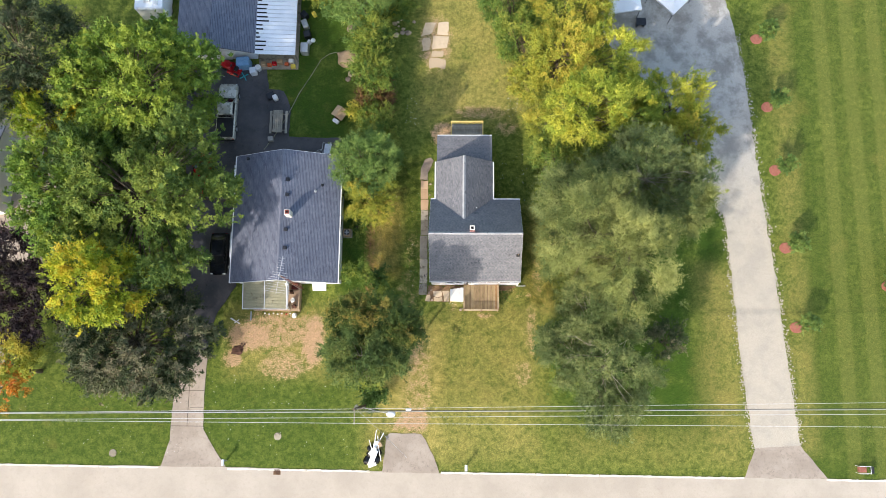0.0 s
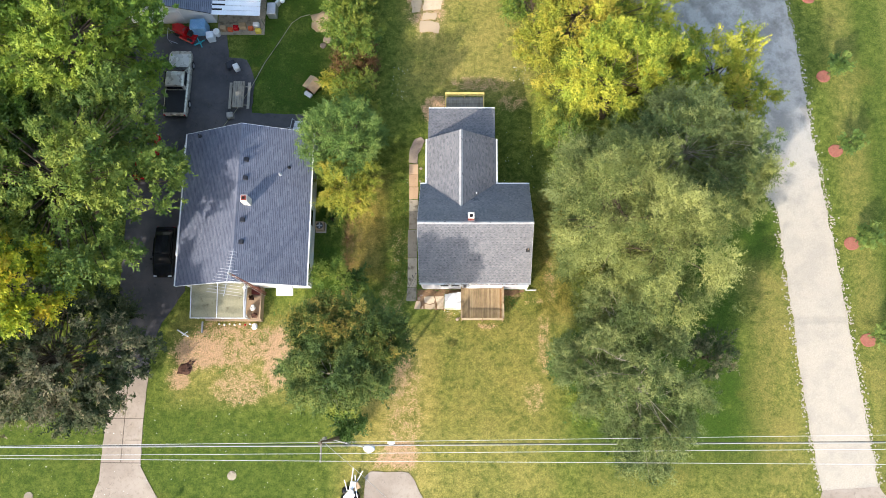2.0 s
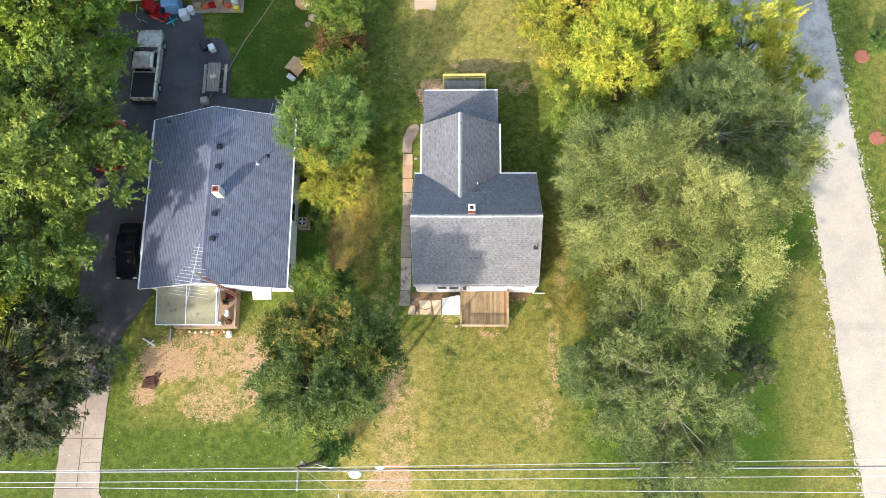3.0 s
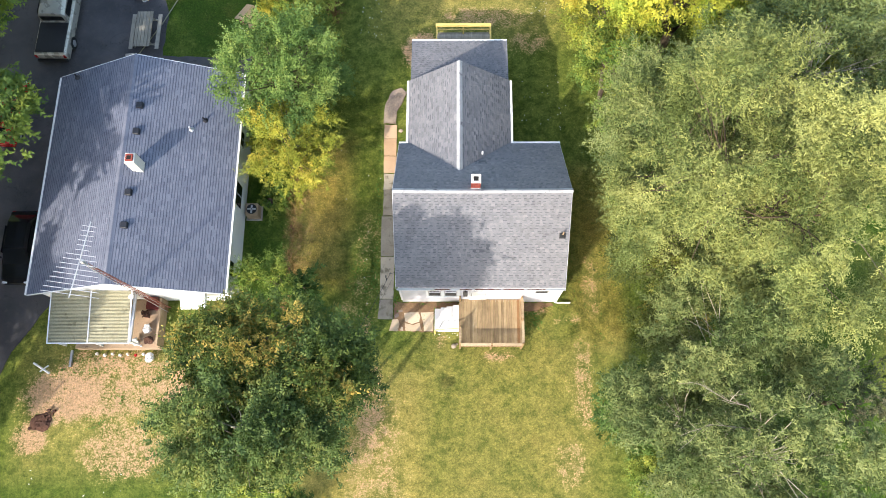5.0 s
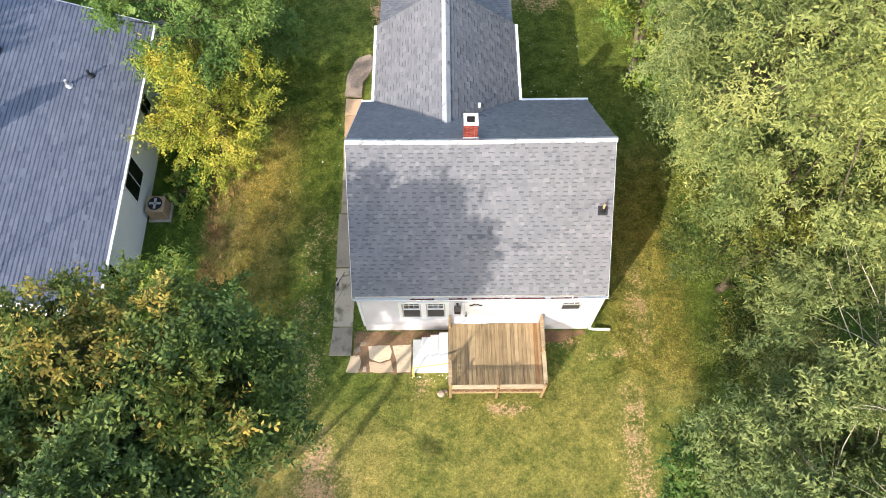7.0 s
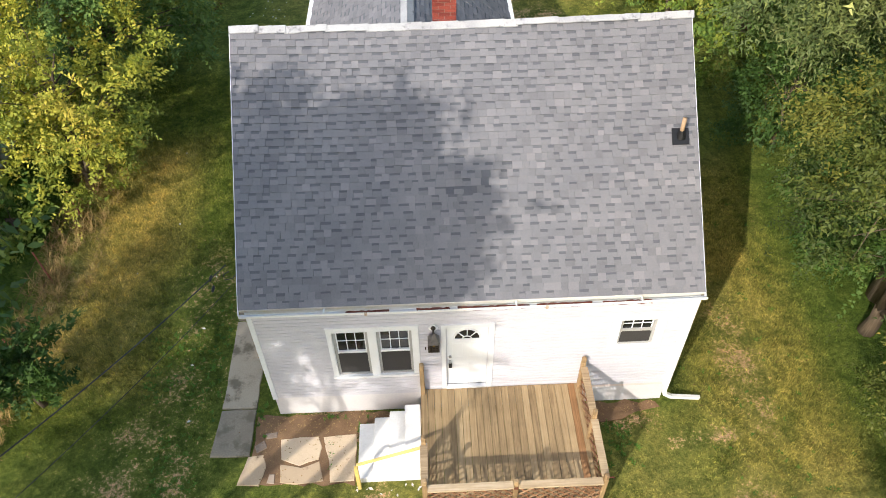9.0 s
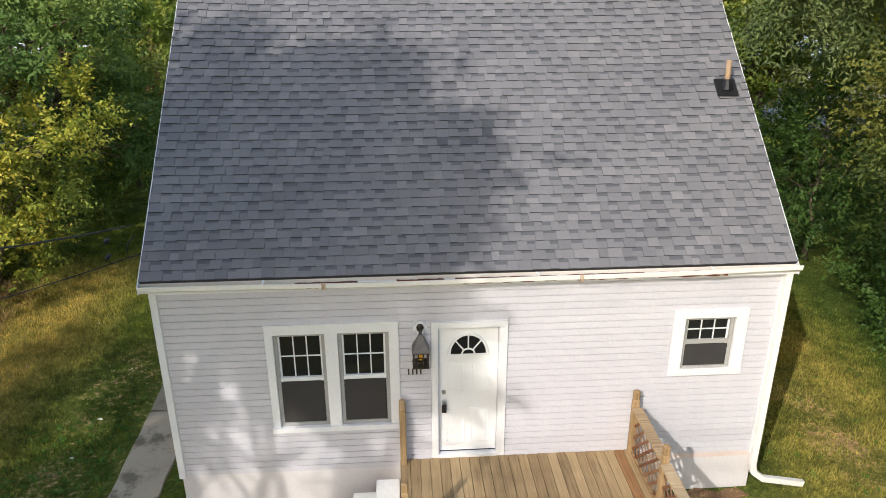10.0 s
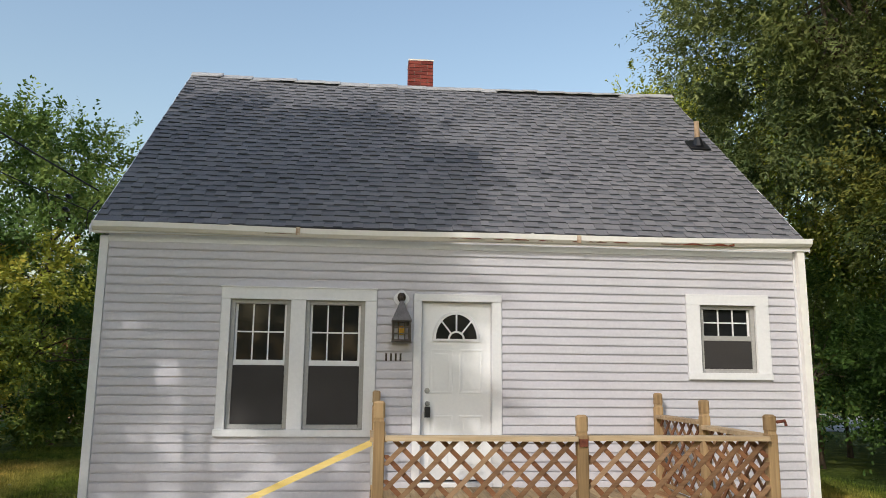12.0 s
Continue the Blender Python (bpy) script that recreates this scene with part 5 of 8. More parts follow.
M["olive"] = leaf_mat("olive leaves", srgb(48, 62, 26), srgb(66, 80, 31), srgb(88, 97, 40), srgb(118, 118, 50), glow=0.2)
M["deep"] = leaf_mat("deep green leaves", srgb(50, 76, 32), srgb(66, 94, 38), srgb(84, 108, 46))
M["brown_bush"] = leaf_mat("withered leaves", srgb(90, 62, 40), srgb(112, 84, 52), srgb(96, 100, 48))


def tree(name, base, lobes, label, mats, seed, clump=1.0, per=260, density=1.0, leaf=(0.17, 0.1), trunk=0.22, bark="bark", droop=0.1, fill=0.45, group="", category="tree", sprigs=0.5, lean=(0, 0), kite=False, boughs=None):
    """A tree: a tapered trunk with limbs, and a crown of clumps of leaves over its lobes.
    lobes: (x, y, z, rx, ry, rz[, density]) in the world; mats: one material for each lobe, or one for all."""
    rng = np.random.default_rng(seed)
    bx, by = base
    ob = thing(name, (bx, by, 0), label, category, group)
    if isinstance(mats, str):
        mats = [mats] * len(lobes)
    wood, tips = Shape(), []
    crowns = {}
    low = min(l[2] - l[5] for l in lobes)
    top = max(l[2] + l[5] * 0.5 for l in lobes)
    for li, (x, y, z, rx, ry, rz, *thin) in enumerate(lobes):
        # boughs over the lobe, clumps over each bough
        m = boughs[0] if boughs else 11 if rx > 2.4 else 7
        bd = rng.normal(size=(m, 3))
        bd /= np.linalg.norm(bd, axis=1)[:, None]
        bd[:, 2] = np.where(bd[:, 2] < -0.5, -bd[:, 2], bd[:, 2])
        for _ in range(12):
            push = bd[:, None] - bd[None]
            dd = (push ** 2).sum(-1) + 0.02
            bd = bd + 0.03 * (push / dd[..., None]).sum(1)
            bd /= np.linalg.norm(bd, axis=1)[:, None]
        br = rng.uniform(boughs[1], boughs[2], m) if boughs else rng.uniform(0.36, 0.5, m) if rx > 2.4 else rng.uniform(0.42, 0.6, m)
        bc = bd * (1.02 - br * rng.uniform(0.75, 1.05, m))[:, None]
        area = 4 * math.pi * ((rx * ry) ** 1.6 / 3 + (rx * rz) ** 1.6 / 3 + (ry * rz) ** 1.6 / 3) ** (1 / 1.6)
        n = max(3 if thin else 6, int(area * density * (thin[0] if thin else 1.0) * 0.98 / (clump * clump)))
        own = rng.choice(m, n, p=br ** 2 / (br ** 2).sum())
        d = rng.normal(size=(n, 3)) + bd[own] * 0.7 + np.array([0, 0, 0.15])
        d /= np.linalg.norm(d, axis=1)[:, None]
        rad = np.where(rng.random(n) < fill * 0.6, rng.uniform(0.4, 0.85, n), rng.uniform(0.85, 1.1, n))
        q = bc[own] + d * (rad * br[own])[:, None]
        q[:, 2] = np.where(q[:, 2] < -0.8, -0.8 + 0.3 * rng.random(n), q[:, 2])
        bumps = rng.normal(size=m)[own] * 0.35 + 0.4 * np.array([noise.noise(Vector(v) * 3.0 + Vector((seed, li, 0))) for v in q])
        c = np.array([x - bx, y - by, z]) + q * np.array([rx, ry, rz])
        c[:, 2] = np.maximum(c[:, 2], 0.35)
        radii = clump * rng.uniform(0.38, 0.86, n)
        # tint varies by bough and clump; upward clumps are painted lighter, as if lit
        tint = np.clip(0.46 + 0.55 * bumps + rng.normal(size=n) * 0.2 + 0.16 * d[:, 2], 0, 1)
        counts = np.maximum(8, (per * 1.4 * (radii / clump) ** 2 * rng.uniform(0.7, 1.2, n))).astype(int)
        k = int(n * sprigs * 0.6)
        e = rng.choice(n, k)
        sc = c[e] + d[e] * np.array([rx, ry, rz]) * rng.uniform(0.04, 0.16, k)[:, None] + rng.normal(size=(k, 3)) * clump * 0.5
        outs = unit(q + d * 0.7 + np.array([0, 0, 0.1]))
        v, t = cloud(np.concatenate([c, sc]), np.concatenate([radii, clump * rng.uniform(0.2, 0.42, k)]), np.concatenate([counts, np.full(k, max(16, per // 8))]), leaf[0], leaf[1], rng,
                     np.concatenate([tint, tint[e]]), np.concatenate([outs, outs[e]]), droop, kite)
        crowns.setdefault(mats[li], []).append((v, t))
        pick = rng.choice(n, min(n, max(5, int(n * 0.22))), replace=False)
        tips += [(c[i], li) for i in pick]
    # trunk and limbs
    fork = max(0.6, min(low * 0.8 + 0.6, top * 0.35))
    sway = Vector((lean[0], lean[1], 0))
    wood.tube([(0, 0, -0.1), Vector((rng.normal() * 0.05, rng.normal() * 0.05, fork * 0.5)) + sway * 0.3, Vector((0, 0, fork)) + sway], [trunk * 1.35, trunk, trunk * 0.85], 10)
    for li, (x, y, z, rx, ry, rz, *thin) in enumerate(lobes):
        hub = Vector((x - bx, y - by, z + 0.1 * rz))
        s = Vector((0, 0, fork)) + sway
        mid = s.lerp(hub, 0.5) + Vector((rng.normal() * 0.3, rng.normal() * 0.3, 0.2 * rz * 0.5))
        bow = [Vector((rng.normal(), rng.normal(), rng.normal() * 0.5)) * 0.05 * (hub - s).length for _ in range(2)]
        wood.tube([s + Vector((0, 0, -0.15)), s.lerp(mid, 0.5) + bow[0], mid, mid.lerp(hub, 0.5) + bow[1], hub], [trunk * 0.75, trunk * 0.62, trunk * 0.46, trunk * 0.32, trunk * 0.16], 8)
        for c, l in tips:
            if l != li:
                continue
            tip = Vector(c)
            start = mid.lerp(hub, float(rng.uniform(0.0, 0.9)))
            m2 = start.lerp(tip, 0.55) + Vector((rng.normal() * 0.25, rng.normal() * 0.25, 0.1 + abs(rng.normal()) * 0.2))
            r = trunk * 0.22 * float(rng.uniform(0.6, 1.0))
            wood.tube([start, m2, tip], [r, r * 0.6, r * 0.18], 5, False)
    part("trunk", wood, bark, ob, "", True)
    for mname, vs in crowns.items():
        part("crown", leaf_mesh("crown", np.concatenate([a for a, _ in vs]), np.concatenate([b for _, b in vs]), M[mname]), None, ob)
    return ob


# east of the house
W = (0.17, 0.064)
tree("willow_tree", (10.4, 2.6), [(9.7, 3.2, 12.2, 4.5, 4.6, 5.4), (12.8, 0.6, 12.6, 3.8, 3.9, 5.2), (8.4, 6.2, 9.6, 2.9, 3.2, 5.0)],
     "tall grey-green willow leaning over the lawn", ["willow", "willow", "willow_cool"], 11, 1.2, 860, 1.0, (0.14, 0.055), 0.26, "bark", 0.3, fill=0.45, boughs=(13, 0.32, 0.46))
tree("willow_tree", (14.6, 8.4), [(14.8, 8.2, 10.2, 5.0, 4.0, 5.2), (17.8, 6.2, 8.8, 3.0, 3.0, 4.0)], "grey-green willow beside the gravel lot", ["willow_cool", "willow"], 12, 1.05, 500, 1.15, (0.19, 0.072), 0.2, "bark_pale", 0.3, fill=0.5, boughs=(13, 0.32, 0.46))
dead_tree = tree("willow_tree", (9.8, -7.6), [(8.4, -6.7, 7.4, 3.0, 2.8, 3.0), (11.6, -8.2, 9.2, 3.5, 3.8, 4.8), (10.6, -3.2, 8.6, 3.1, 2.8, 4.0), (12.0, -11.4, 6.4, 2.5, 2.4, 3.6)],
     "grey-green willow with dead limbs over the lawn", ["willow_cool", "willow_cool", "willow_cool", "willow_cool"], 13, 0.95, 480, 1.05, W, 0.13, "bark_pale", 0.3, fill=0.3, boughs=(11, 0.3, 0.45))


def dead_limb(owner, path, r, seed):
    """A bare grey limb with forking twigs, in the tree's own space."""
    rng, s = random.Random(seed), Shape()
    pts = [Vector(p) - owner.location for p in path]
    s.tube(pts, [r * (1 - 0.8 * i / (len(pts) - 1)) for i in range(len(pts))], 6)
    for a, b in zip(pts, pts[1:]):
        for _ in range(3):
            p = a.lerp(b, rng.random())
            d = (b - a).normalized() + Vector((rng.gauss(0, 0.45), rng.gauss(0, 0.45), rng.uniform(-0.1, 0.4)))
            q = p + d * rng.uniform(0.4, 0.9)
            s.tube([p, p.lerp(q, 0.5) + Vector((0, rng.gauss(0, 0.06), 0.05)), q], [r * 0.45, r * 0.3, r * 0.12], 5)
            s.tube([p.lerp(q, 0.5), q + Vector((rng.gauss(0, 0.3), rng.gauss(0, 0.3), 0.1))], [r * 0.25, r * 0.08], 4)
    part("dead_limb", s, "bark_pale", owner, "bare bleached limb", True)


dead_limb(dead_tree, [(10.9, -6.9, 9.6), (10.2, -6.4, 10.7), (9.3, -6.2, 11.0), (8.3, -5.6, 11.2)], 0.032, 1)
dead_limb(dead_tree, [(10.9, -7.2, 9.4), (9.8, -7.2, 10.6), (8.6, -7.1, 10.9), (7.9, -7.4, 10.9)], 0.026, 2)
tree("low_tree", (7.6, -5.8), [(7.6, -6.0, 3.0, 1.7, 2.2, 2.6)], "dark green low tree under the willows", "deep", 14, 0.8, 240, 1.0, (0.15, 0.09), 0.12)
tree("small_tree", (18.3, -5.4), [(18.0, -5.4, 3.0, 1.9, 1.7, 2.2)], "small grey-brown tree at the lawn's edge", "dark_tree", 15, 0.7, 160, 1.0, (0.13, 0.08), 0.1)
tree("yellow_tree", (11.0, 15.0), [(10.6, 14.8, 8.0, 3.8, 3.6, 4.8), (14.4, 14.6, 7.2, 3.0, 3.2, 4.0)], "broad tree with bright yellow leaves", ["box", "box"], 16, 1.0, 420, 0.95, (0.16, 0.1), 0.26)
tree("yellow_tree", (18.6, 15.2), [(18.2, 16.4, 6.6, 3.2, 3.2, 3.6), (20.2, 13.2, 6.0, 2.6, 3.0, 3.4)], "bright yellow tree by the gravel lot", ["box", "yellowing"], 17, 1.0, 400, 0.95, (0.16, 0.1), 0.22)
tree("edge_tree", (8.0, 21.5), [(8.6, 21.0, 6.4, 3.4, 3.6, 3.8), (12.4, 20.6, 6.8, 3.2, 3.4, 3.8), (9.4, 26.6, 6.4, 3.6, 3.6, 3.6)], "yellow-green tree in the hedge row", ["yellowing", "box", "yellowing"], 18, 1.0, 380, 0.95, (0.16, 0.1), 0.24)
tree("edge_tree", (7.2, 11.8), [(7.6, 11.6, 4.2, 2.1, 2.6, 3.4), (7.1, 15.6, 3.8, 1.9, 2.4, 3.0)], "light green tree beside the back lawn", ["bush", "yellowing"], 19, 0.85, 270, 1.0, (0.14, 0.085), 0.16, kite=True)
tree("edge_tree", (5.4, 21.6), [(5.5, 20.4, 3.4, 1.9, 2.6, 2.6), (4.3, 24.6, 4.2, 2.2, 2.8, 3.4), (3.0, 29.0, 5.0, 2.4, 3.0, 4.2)], "light green bushes along the back lawn", ["yellowing", "bush", "bush"], 20, 0.9, 330, 1.0, (0.15, 0.09), 0.14)
for i, (x, y, r, h, mt) in enumerate(((9.7, 4.9, 1.5, 1.5, "deep"), (10.3, 2.2, 1.5, 1.6, "deep"), (10.9, -0.6, 1.6, 1.5, "walnut"), (9.7, 8.4, 1.7, 2.2, "deep"), (12.0, 10.8, 2.2, 2.4, "ash"), (12.5, 6.0, 2.0, 2.2, "ash"), (10.6, 18.0, 2.2, 2.3, "bush"), (15.4, 11.5, 2.2, 2.0, "ash"), (8.9, -9.2, 1.4, 1.3, "bush"), (14.5, 18.6, 2.0, 2.0, "yellowing"))):
    tree("undergrowth_bush", (x, y), [(x, y, h, r, r * 1.1, h)], "dense green bush under the tall trees", mt, 80 + i, 0.75, 250, 1.0, (0.125, 0.065), 0.07, group="east undergrowth", category="bush", kite=x < 11)
tree("edge_tree", (9.6, 1.6), [(8.9, 1.2, 5.6, 2.3, 2.8, 3.6), (9.4, -1.6, 2.6, 1.7, 1.8, 2.2)], "olive green tree at the lawn's edge", "olive", 27, 0.8, 330, 1.05, (0.11, 0.045), 0.16, kite=True)
# between the houses
tree("ash_tree", (-10.6, 11.2), [(-10.5, 11.0, 5.7, 2.9, 2.8, 3.2), (-8.9, 11.6, 7.0, 1.5, 1.6, 1.9), (-9.8, 12.4, 2.8, 2.2, 1.9, 2.4)], "rounded green ash tree close to the wall", "ash", 21, 0.85, 300, 1.1, (0.14, 0.075), 0.2, sprigs=0.3, kite=True)
tree("yellow_tree", (-10.3, 7.9), [(-10.0, 7.9, 3.5, 2.5, 2.2, 2.3), (-10.3, 7.6, 1.6, 1.8, 1.6, 1.5)], "small yellowing tree between the houses", "yellowing", 22, 0.75, 290, 1.0, (0.12, 0.065), 0.14, kite=True)
tree("walnut_tree", (-9.3, -3.4), [(-9.3, -4.2, 9.7, 3.1, 2.4, 2.1, 2.3), (-6.2, -4.9, 10.6, 1.7, 1.7, 1.3, 3.0), (-10.7, -3.6, 7.4, 1.8, 1.5, 2.0, 1.2), (-8.4, -3.4, 6.6, 2.2, 1.7, 1.9, 0.8)],
     "spreading walnut tree with some browned clusters", ["walnut", "walnut", "walnut", "deep"], 23, 0.85, 330, 0.9, (0.16, 0.075), 0.26, "bark", 0.25, fill=0.45, kite=True)
tree("willow_tree", (-10.2, -8.6), [(-9.4, -7.3, 10.9, 2.9, 2.2, 1.7, 2.5), (-7.5, -7.7, 10.7, 1.5, 1.6, 1.1, 2.4), (-11.5, -7.4, 8.6, 1.5, 1.6, 2.0, 0.9), (-9.3, -9.0, 9.6, 2.2, 1.5, 1.2, 0.5), (-11.4, -7.9, 5.8, 1.4, 1.4, 1.7, 1.0), (-10.2, -6.1, 4.0, 2.0, 1.7, 1.9, 1.3), (-6.45, -8.4, 9.0, 0.8, 0.8, 0.85, 1.2)],
     "grey-green tree at the power pole", ["pole_tree", "pole_tree", "pole_tree", "bush", "pole_tree", "deep", "pole_tree"], 24, 0.85, 330, 0.9, (0.15, 0.075), 0.22, "bark_pale", 0.25, fill=0.4, kite=True)
tree("low_tree", (-9.2, -10.9), [(-9.2, -10.9, 2.4, 1.3, 1.1, 2.1)], "deep green low tree at the pole's foot", "deep", 29, 0.7, 260, 1.1, (0.14, 0.08), 0.1)
tree("low_tree", (-9.3, 0.5), [(-9.3, 0.5, 1.2, 0.9, 0.8, 1.1)], "dark green bush by the wire fence", "deep", 30, 0.6, 240, 1.1, (0.14, 0.08), 0.06)
tree("hedge_tree", (-11.3, 27.0), [(-11.4, 27.0, 6.2, 2.3, 2.2, 3.9), (-13.2, 28.5, 5.2, 2.0, 2.0, 3.2)], "tall green tree in the boundary hedge", "ash", 28, 0.9, 200, 1.0, (0.17, 0.1), 0.16)
tree("sumac", (-11.1, 0.9), [(-11.0, 0.7, 2.6, 1.4, 1.0, 1.2)], "green sumac against the house corner", "bush", 25, 0.75, 260, 1.1, (0.2, 0.06), 0.1)
for i, (x, y, r, h, mt) in enumerate(((-9.6, 16.2, 1.9, 2.2, "bush"), (-9.9, 19.2, 1.9, 1.9, "brown_bush"), (-10.2, 20.8, 2.0, 3.2, "bush"), (-10.4, 24.0, 2.2, 3.4, "bush"), (-11.2, 29.0, 2.6, 2.6, "yellowing"), (-15.5, 31.5, 3.0, 3.0, "yellowing"), (-7.6, 30.0, 2.0, 2.2, "bush"), (-11.4, 17.6, 1.3, 1.2, "yellowing"), (-11.4, 9.4, 1.4, 1.1, "bush"), (-11.6, 5.8, 0.7, 0.6, "bush"), (-10.0, 14.2, 1.3, 1.3, "bush"))):
    tree("hedge_bush", (x, y), [(x, y, h, r, r * 1.05, h * 0.95)], "overgrown bush in the boundary hedge" if mt != "brown_bush" else "bush with withered brown leaves", mt, 40 + i, 0.8, 200, 1.05, (0.16, 0.1), 0.08, group="boundary hedge", category="bush")
# west of the drive
tree("maple_tree", (-31.5, 6.6), [(-29.9, 6.6, 8.9, 8.5, 7.9, 5.2), (-37.0, 7.6, 8.0, 4.8, 6.6, 4.4)], "huge green maple shading the drive", ["maple_deep", "maple"], 31, 1.05, 280, 1.15, (0.25, 0.17), 0.45)
tree("maple_tree", (-32.5, 18.0), [(-31.0, 17.6, 8.6, 7.2, 6.2, 5.0)], "big bright green maple by the drive", "maple", 32, 1.05, 280, 1.15, (0.25, 0.17), 0.4)
tree("maple_tree", (-32.8, -0.6), [(-32.6, -1.2, 10.4, 4.0, 3.6, 4.0), (-39.8, 14.6, 8.6, 2.7, 2.4, 3.0)], "maple turning gold over the drive", ["maple_gold", "maple_gold"], 33, 1.0, 330, 0.95, (0.22, 0.15), 0.3)
tree("oak_tree", (-31.0, -6.4), [(-30.7, -5.8, 6.2, 6.4, 5.6, 4.6, 1.25)], "dusky dark green tree by the concrete drive", "dark_tree", 34, 1.0, 330, 0.95, (0.21, 0.14), 0.34)
tree("plum_tree", (-42.5, -0.4), [(-41.6, -0.6, 5.2, 4.6, 5.6, 4.0)], "dark purple-leaved plum tree by the drive", "purple", 35, 1.1, 300, 0.9, (0.22, 0.15), 0.25)
tree("orange_tree", (-42.6, -8.8), [(-42.3, -7.6, 4.6, 2.4, 2.4, 2.6), (-44.2, -10.6, 3.8, 2.2, 2.2, 2.2)], "tree with yellow and orange autumn leaves", ["yellowing", "orange"], 36, 0.9, 260, 0.8, (0.18, 0.12), 0.18)
tree("broad_tree", (-43.0, 20.5), [(-42.4, 20.0, 9.0, 6.0, 6.6, 5.4)], "dark green broad-leaved tree", "dark_tree", 37, 1.2, 300, 0.9, (0.3, 0.14), 0.35)


def far_woods():
    """The woods behind the plots, as one mass of leaves."""
    rng = np.random.default_rng(77)
    cs, rs, ts = [], [], []
    for x, y, r, h in [(-46 + 5.2 * i + rng.normal(), 47 + 4 * rng.normal(), 3.6, rng.uniform(4.5, 7.5)) for i in range(20)] + [(-50 + 9 * i, 58 + 3 * rng.normal(), 5.5, rng.uniform(6, 9)) for i in range(13)] + [(-45 + 8.5 * i, -46 + 4 * rng.normal(), 4.5, rng.uniform(6, 10)) for i in range(11)]:
        n = int(26 * r)
        d = rng.normal(size=(n, 3))
        d /= np.linalg.norm(d, axis=1)[:, None]
        cs.append(np.array([x, y, h * 0.62]) + d * np.array([r, r, h * 0.6]) * rng.uniform(0.5, 1.0, n)[:, None])
        rs.append(rng.uniform(0.9, 1.7, n))
        ts.append(np.clip(0.4 + 0.2 * rng.normal(size=n) + 0.15 * rng.normal(), 0, 1))
    c, r, t = np.concatenate(cs), np.concatenate(rs), np.concatenate(ts)
    c[:, 2] = np.maximum(c[:, 2], 0.5)
    v, tint = cloud(c, r, np.full(len(c), 26), 0.5, 0.34, rng, t, unit(rng.normal(size=c.shape) + np.array([0, 0, 0.4])), 0.1, False, 13)
    tagged(new("far_woods", leaf_mesh("far_woods", v, tint, M["maple_deep"])), "green woods behind the yards and across the road", "woods", "", "stuff")


far_woods()


def grass():
    """Blades of grass on the lawns round the house."""
    rng = np.random.default_rng(9)
    zones = ((-10.2, -4.6, -1.0, 13.5, 1500), (4.45, 9.0, -2.5, 8.0, 1500), (-9.0, 7.5, -12.0, -1.0, 260), (2.0, 7.0, 8.0, 18.0, 260), (-4.5, -4.1, -0.4, 9.0, 400), (-14.0, -10.2, -1.0, 12.0, 260))
    P = np.concatenate([np.stack([rng.uniform(a, b, int((b - a) * (d - c) * q)), rng.uniform(c, d, int((b - a) * (d - c) * q))], 1) for a, b, c, d, q in zones])
    x, y = P[:, 0], P[:, 1]
    dirt, dry, lush = fields(x, y)
    edge = np.concatenate([np.minimum.reduce([P[m, 0] - a, b - P[m, 0], P[m, 1] - c, d - P[m, 1]]) for m, (a, b, c, d, q) in zip(np.split(np.arange(len(P)), np.cumsum([int((b - a) * (d - c) * q) for a, b, c, d, q in zones])[:-1]), zones)])
    keep = (rng.random(len(x)) > np.clip(dirt * 1.5, 0, 0.95)) & (rng.random(len(x)) < np.clip(edge / 1.3, 0.03, 1))
    for a, b, c, d in ((-5.5, -4.5, -1.1, 13.2), (-4.1, 4.4, -0.05, 14.5), (-2.35, 2.55, -2.7, 0.1), (-4.8, -2.2, -1.72, 0), (-5.2, -4.0, 10.5, 13.2), (-13.6, -12.9, 0, 13)):
        keep &= ~((x > a) & (x < b) & (y > c) & (y < d))
    x, y, dirt, dry, lush = x[keep], y[keep], dirt[keep], dry[keep], lush[keep]
    n = len(x)
    h, th = rng.uniform(0.035, 0.085, n) * (1 + 0.6 * dry), rng.uniform(0, 2 * np.pi, n)
    lx, ly = rng.normal(size=n) * 0.03, rng.normal(size=n) * 0.03
    w = rng.uniform(0.006, 0.013, n)
    v = np.stack([np.stack([x - w * np.cos(th), y - w * np.sin(th), np.full(n, -0.01)], 1), np.stack([x + w * np.cos(th), y + w * np.sin(th), np.full(n, -0.01)], 1), np.stack([x + lx, y + ly, h], 1)], 1).reshape(-1, 3)
    me = bpy.data.meshes.new("grass")
    me.vertices.add(3 * n)
    me.vertices.foreach_set("co", v.astype(np.float32).reshape(-1))
    me.loops.add(3 * n)
    me.loops.foreach_set("vertex_index", np.arange(3 * n, dtype=np.int32))
    me.polygons.add(n)
    me.polygons.foreach_set("loop_start", np.arange(0, 3 * n, 3, dtype=np.int32))
    me.update(calc_edges=True)
    for name, a in (("dirt", dirt * 0.0), ("dry", dry), ("lush", lush)):
        me.attributes.new(name, "FLOAT", "POINT").data.foreach_set("value", np.repeat(a, 3).astype(np.float32))
    me.materials.append(M["blades"])
    tagged(new("grass", me), "short grass blades on the lawn", "grass", "", "stuff")


grass()


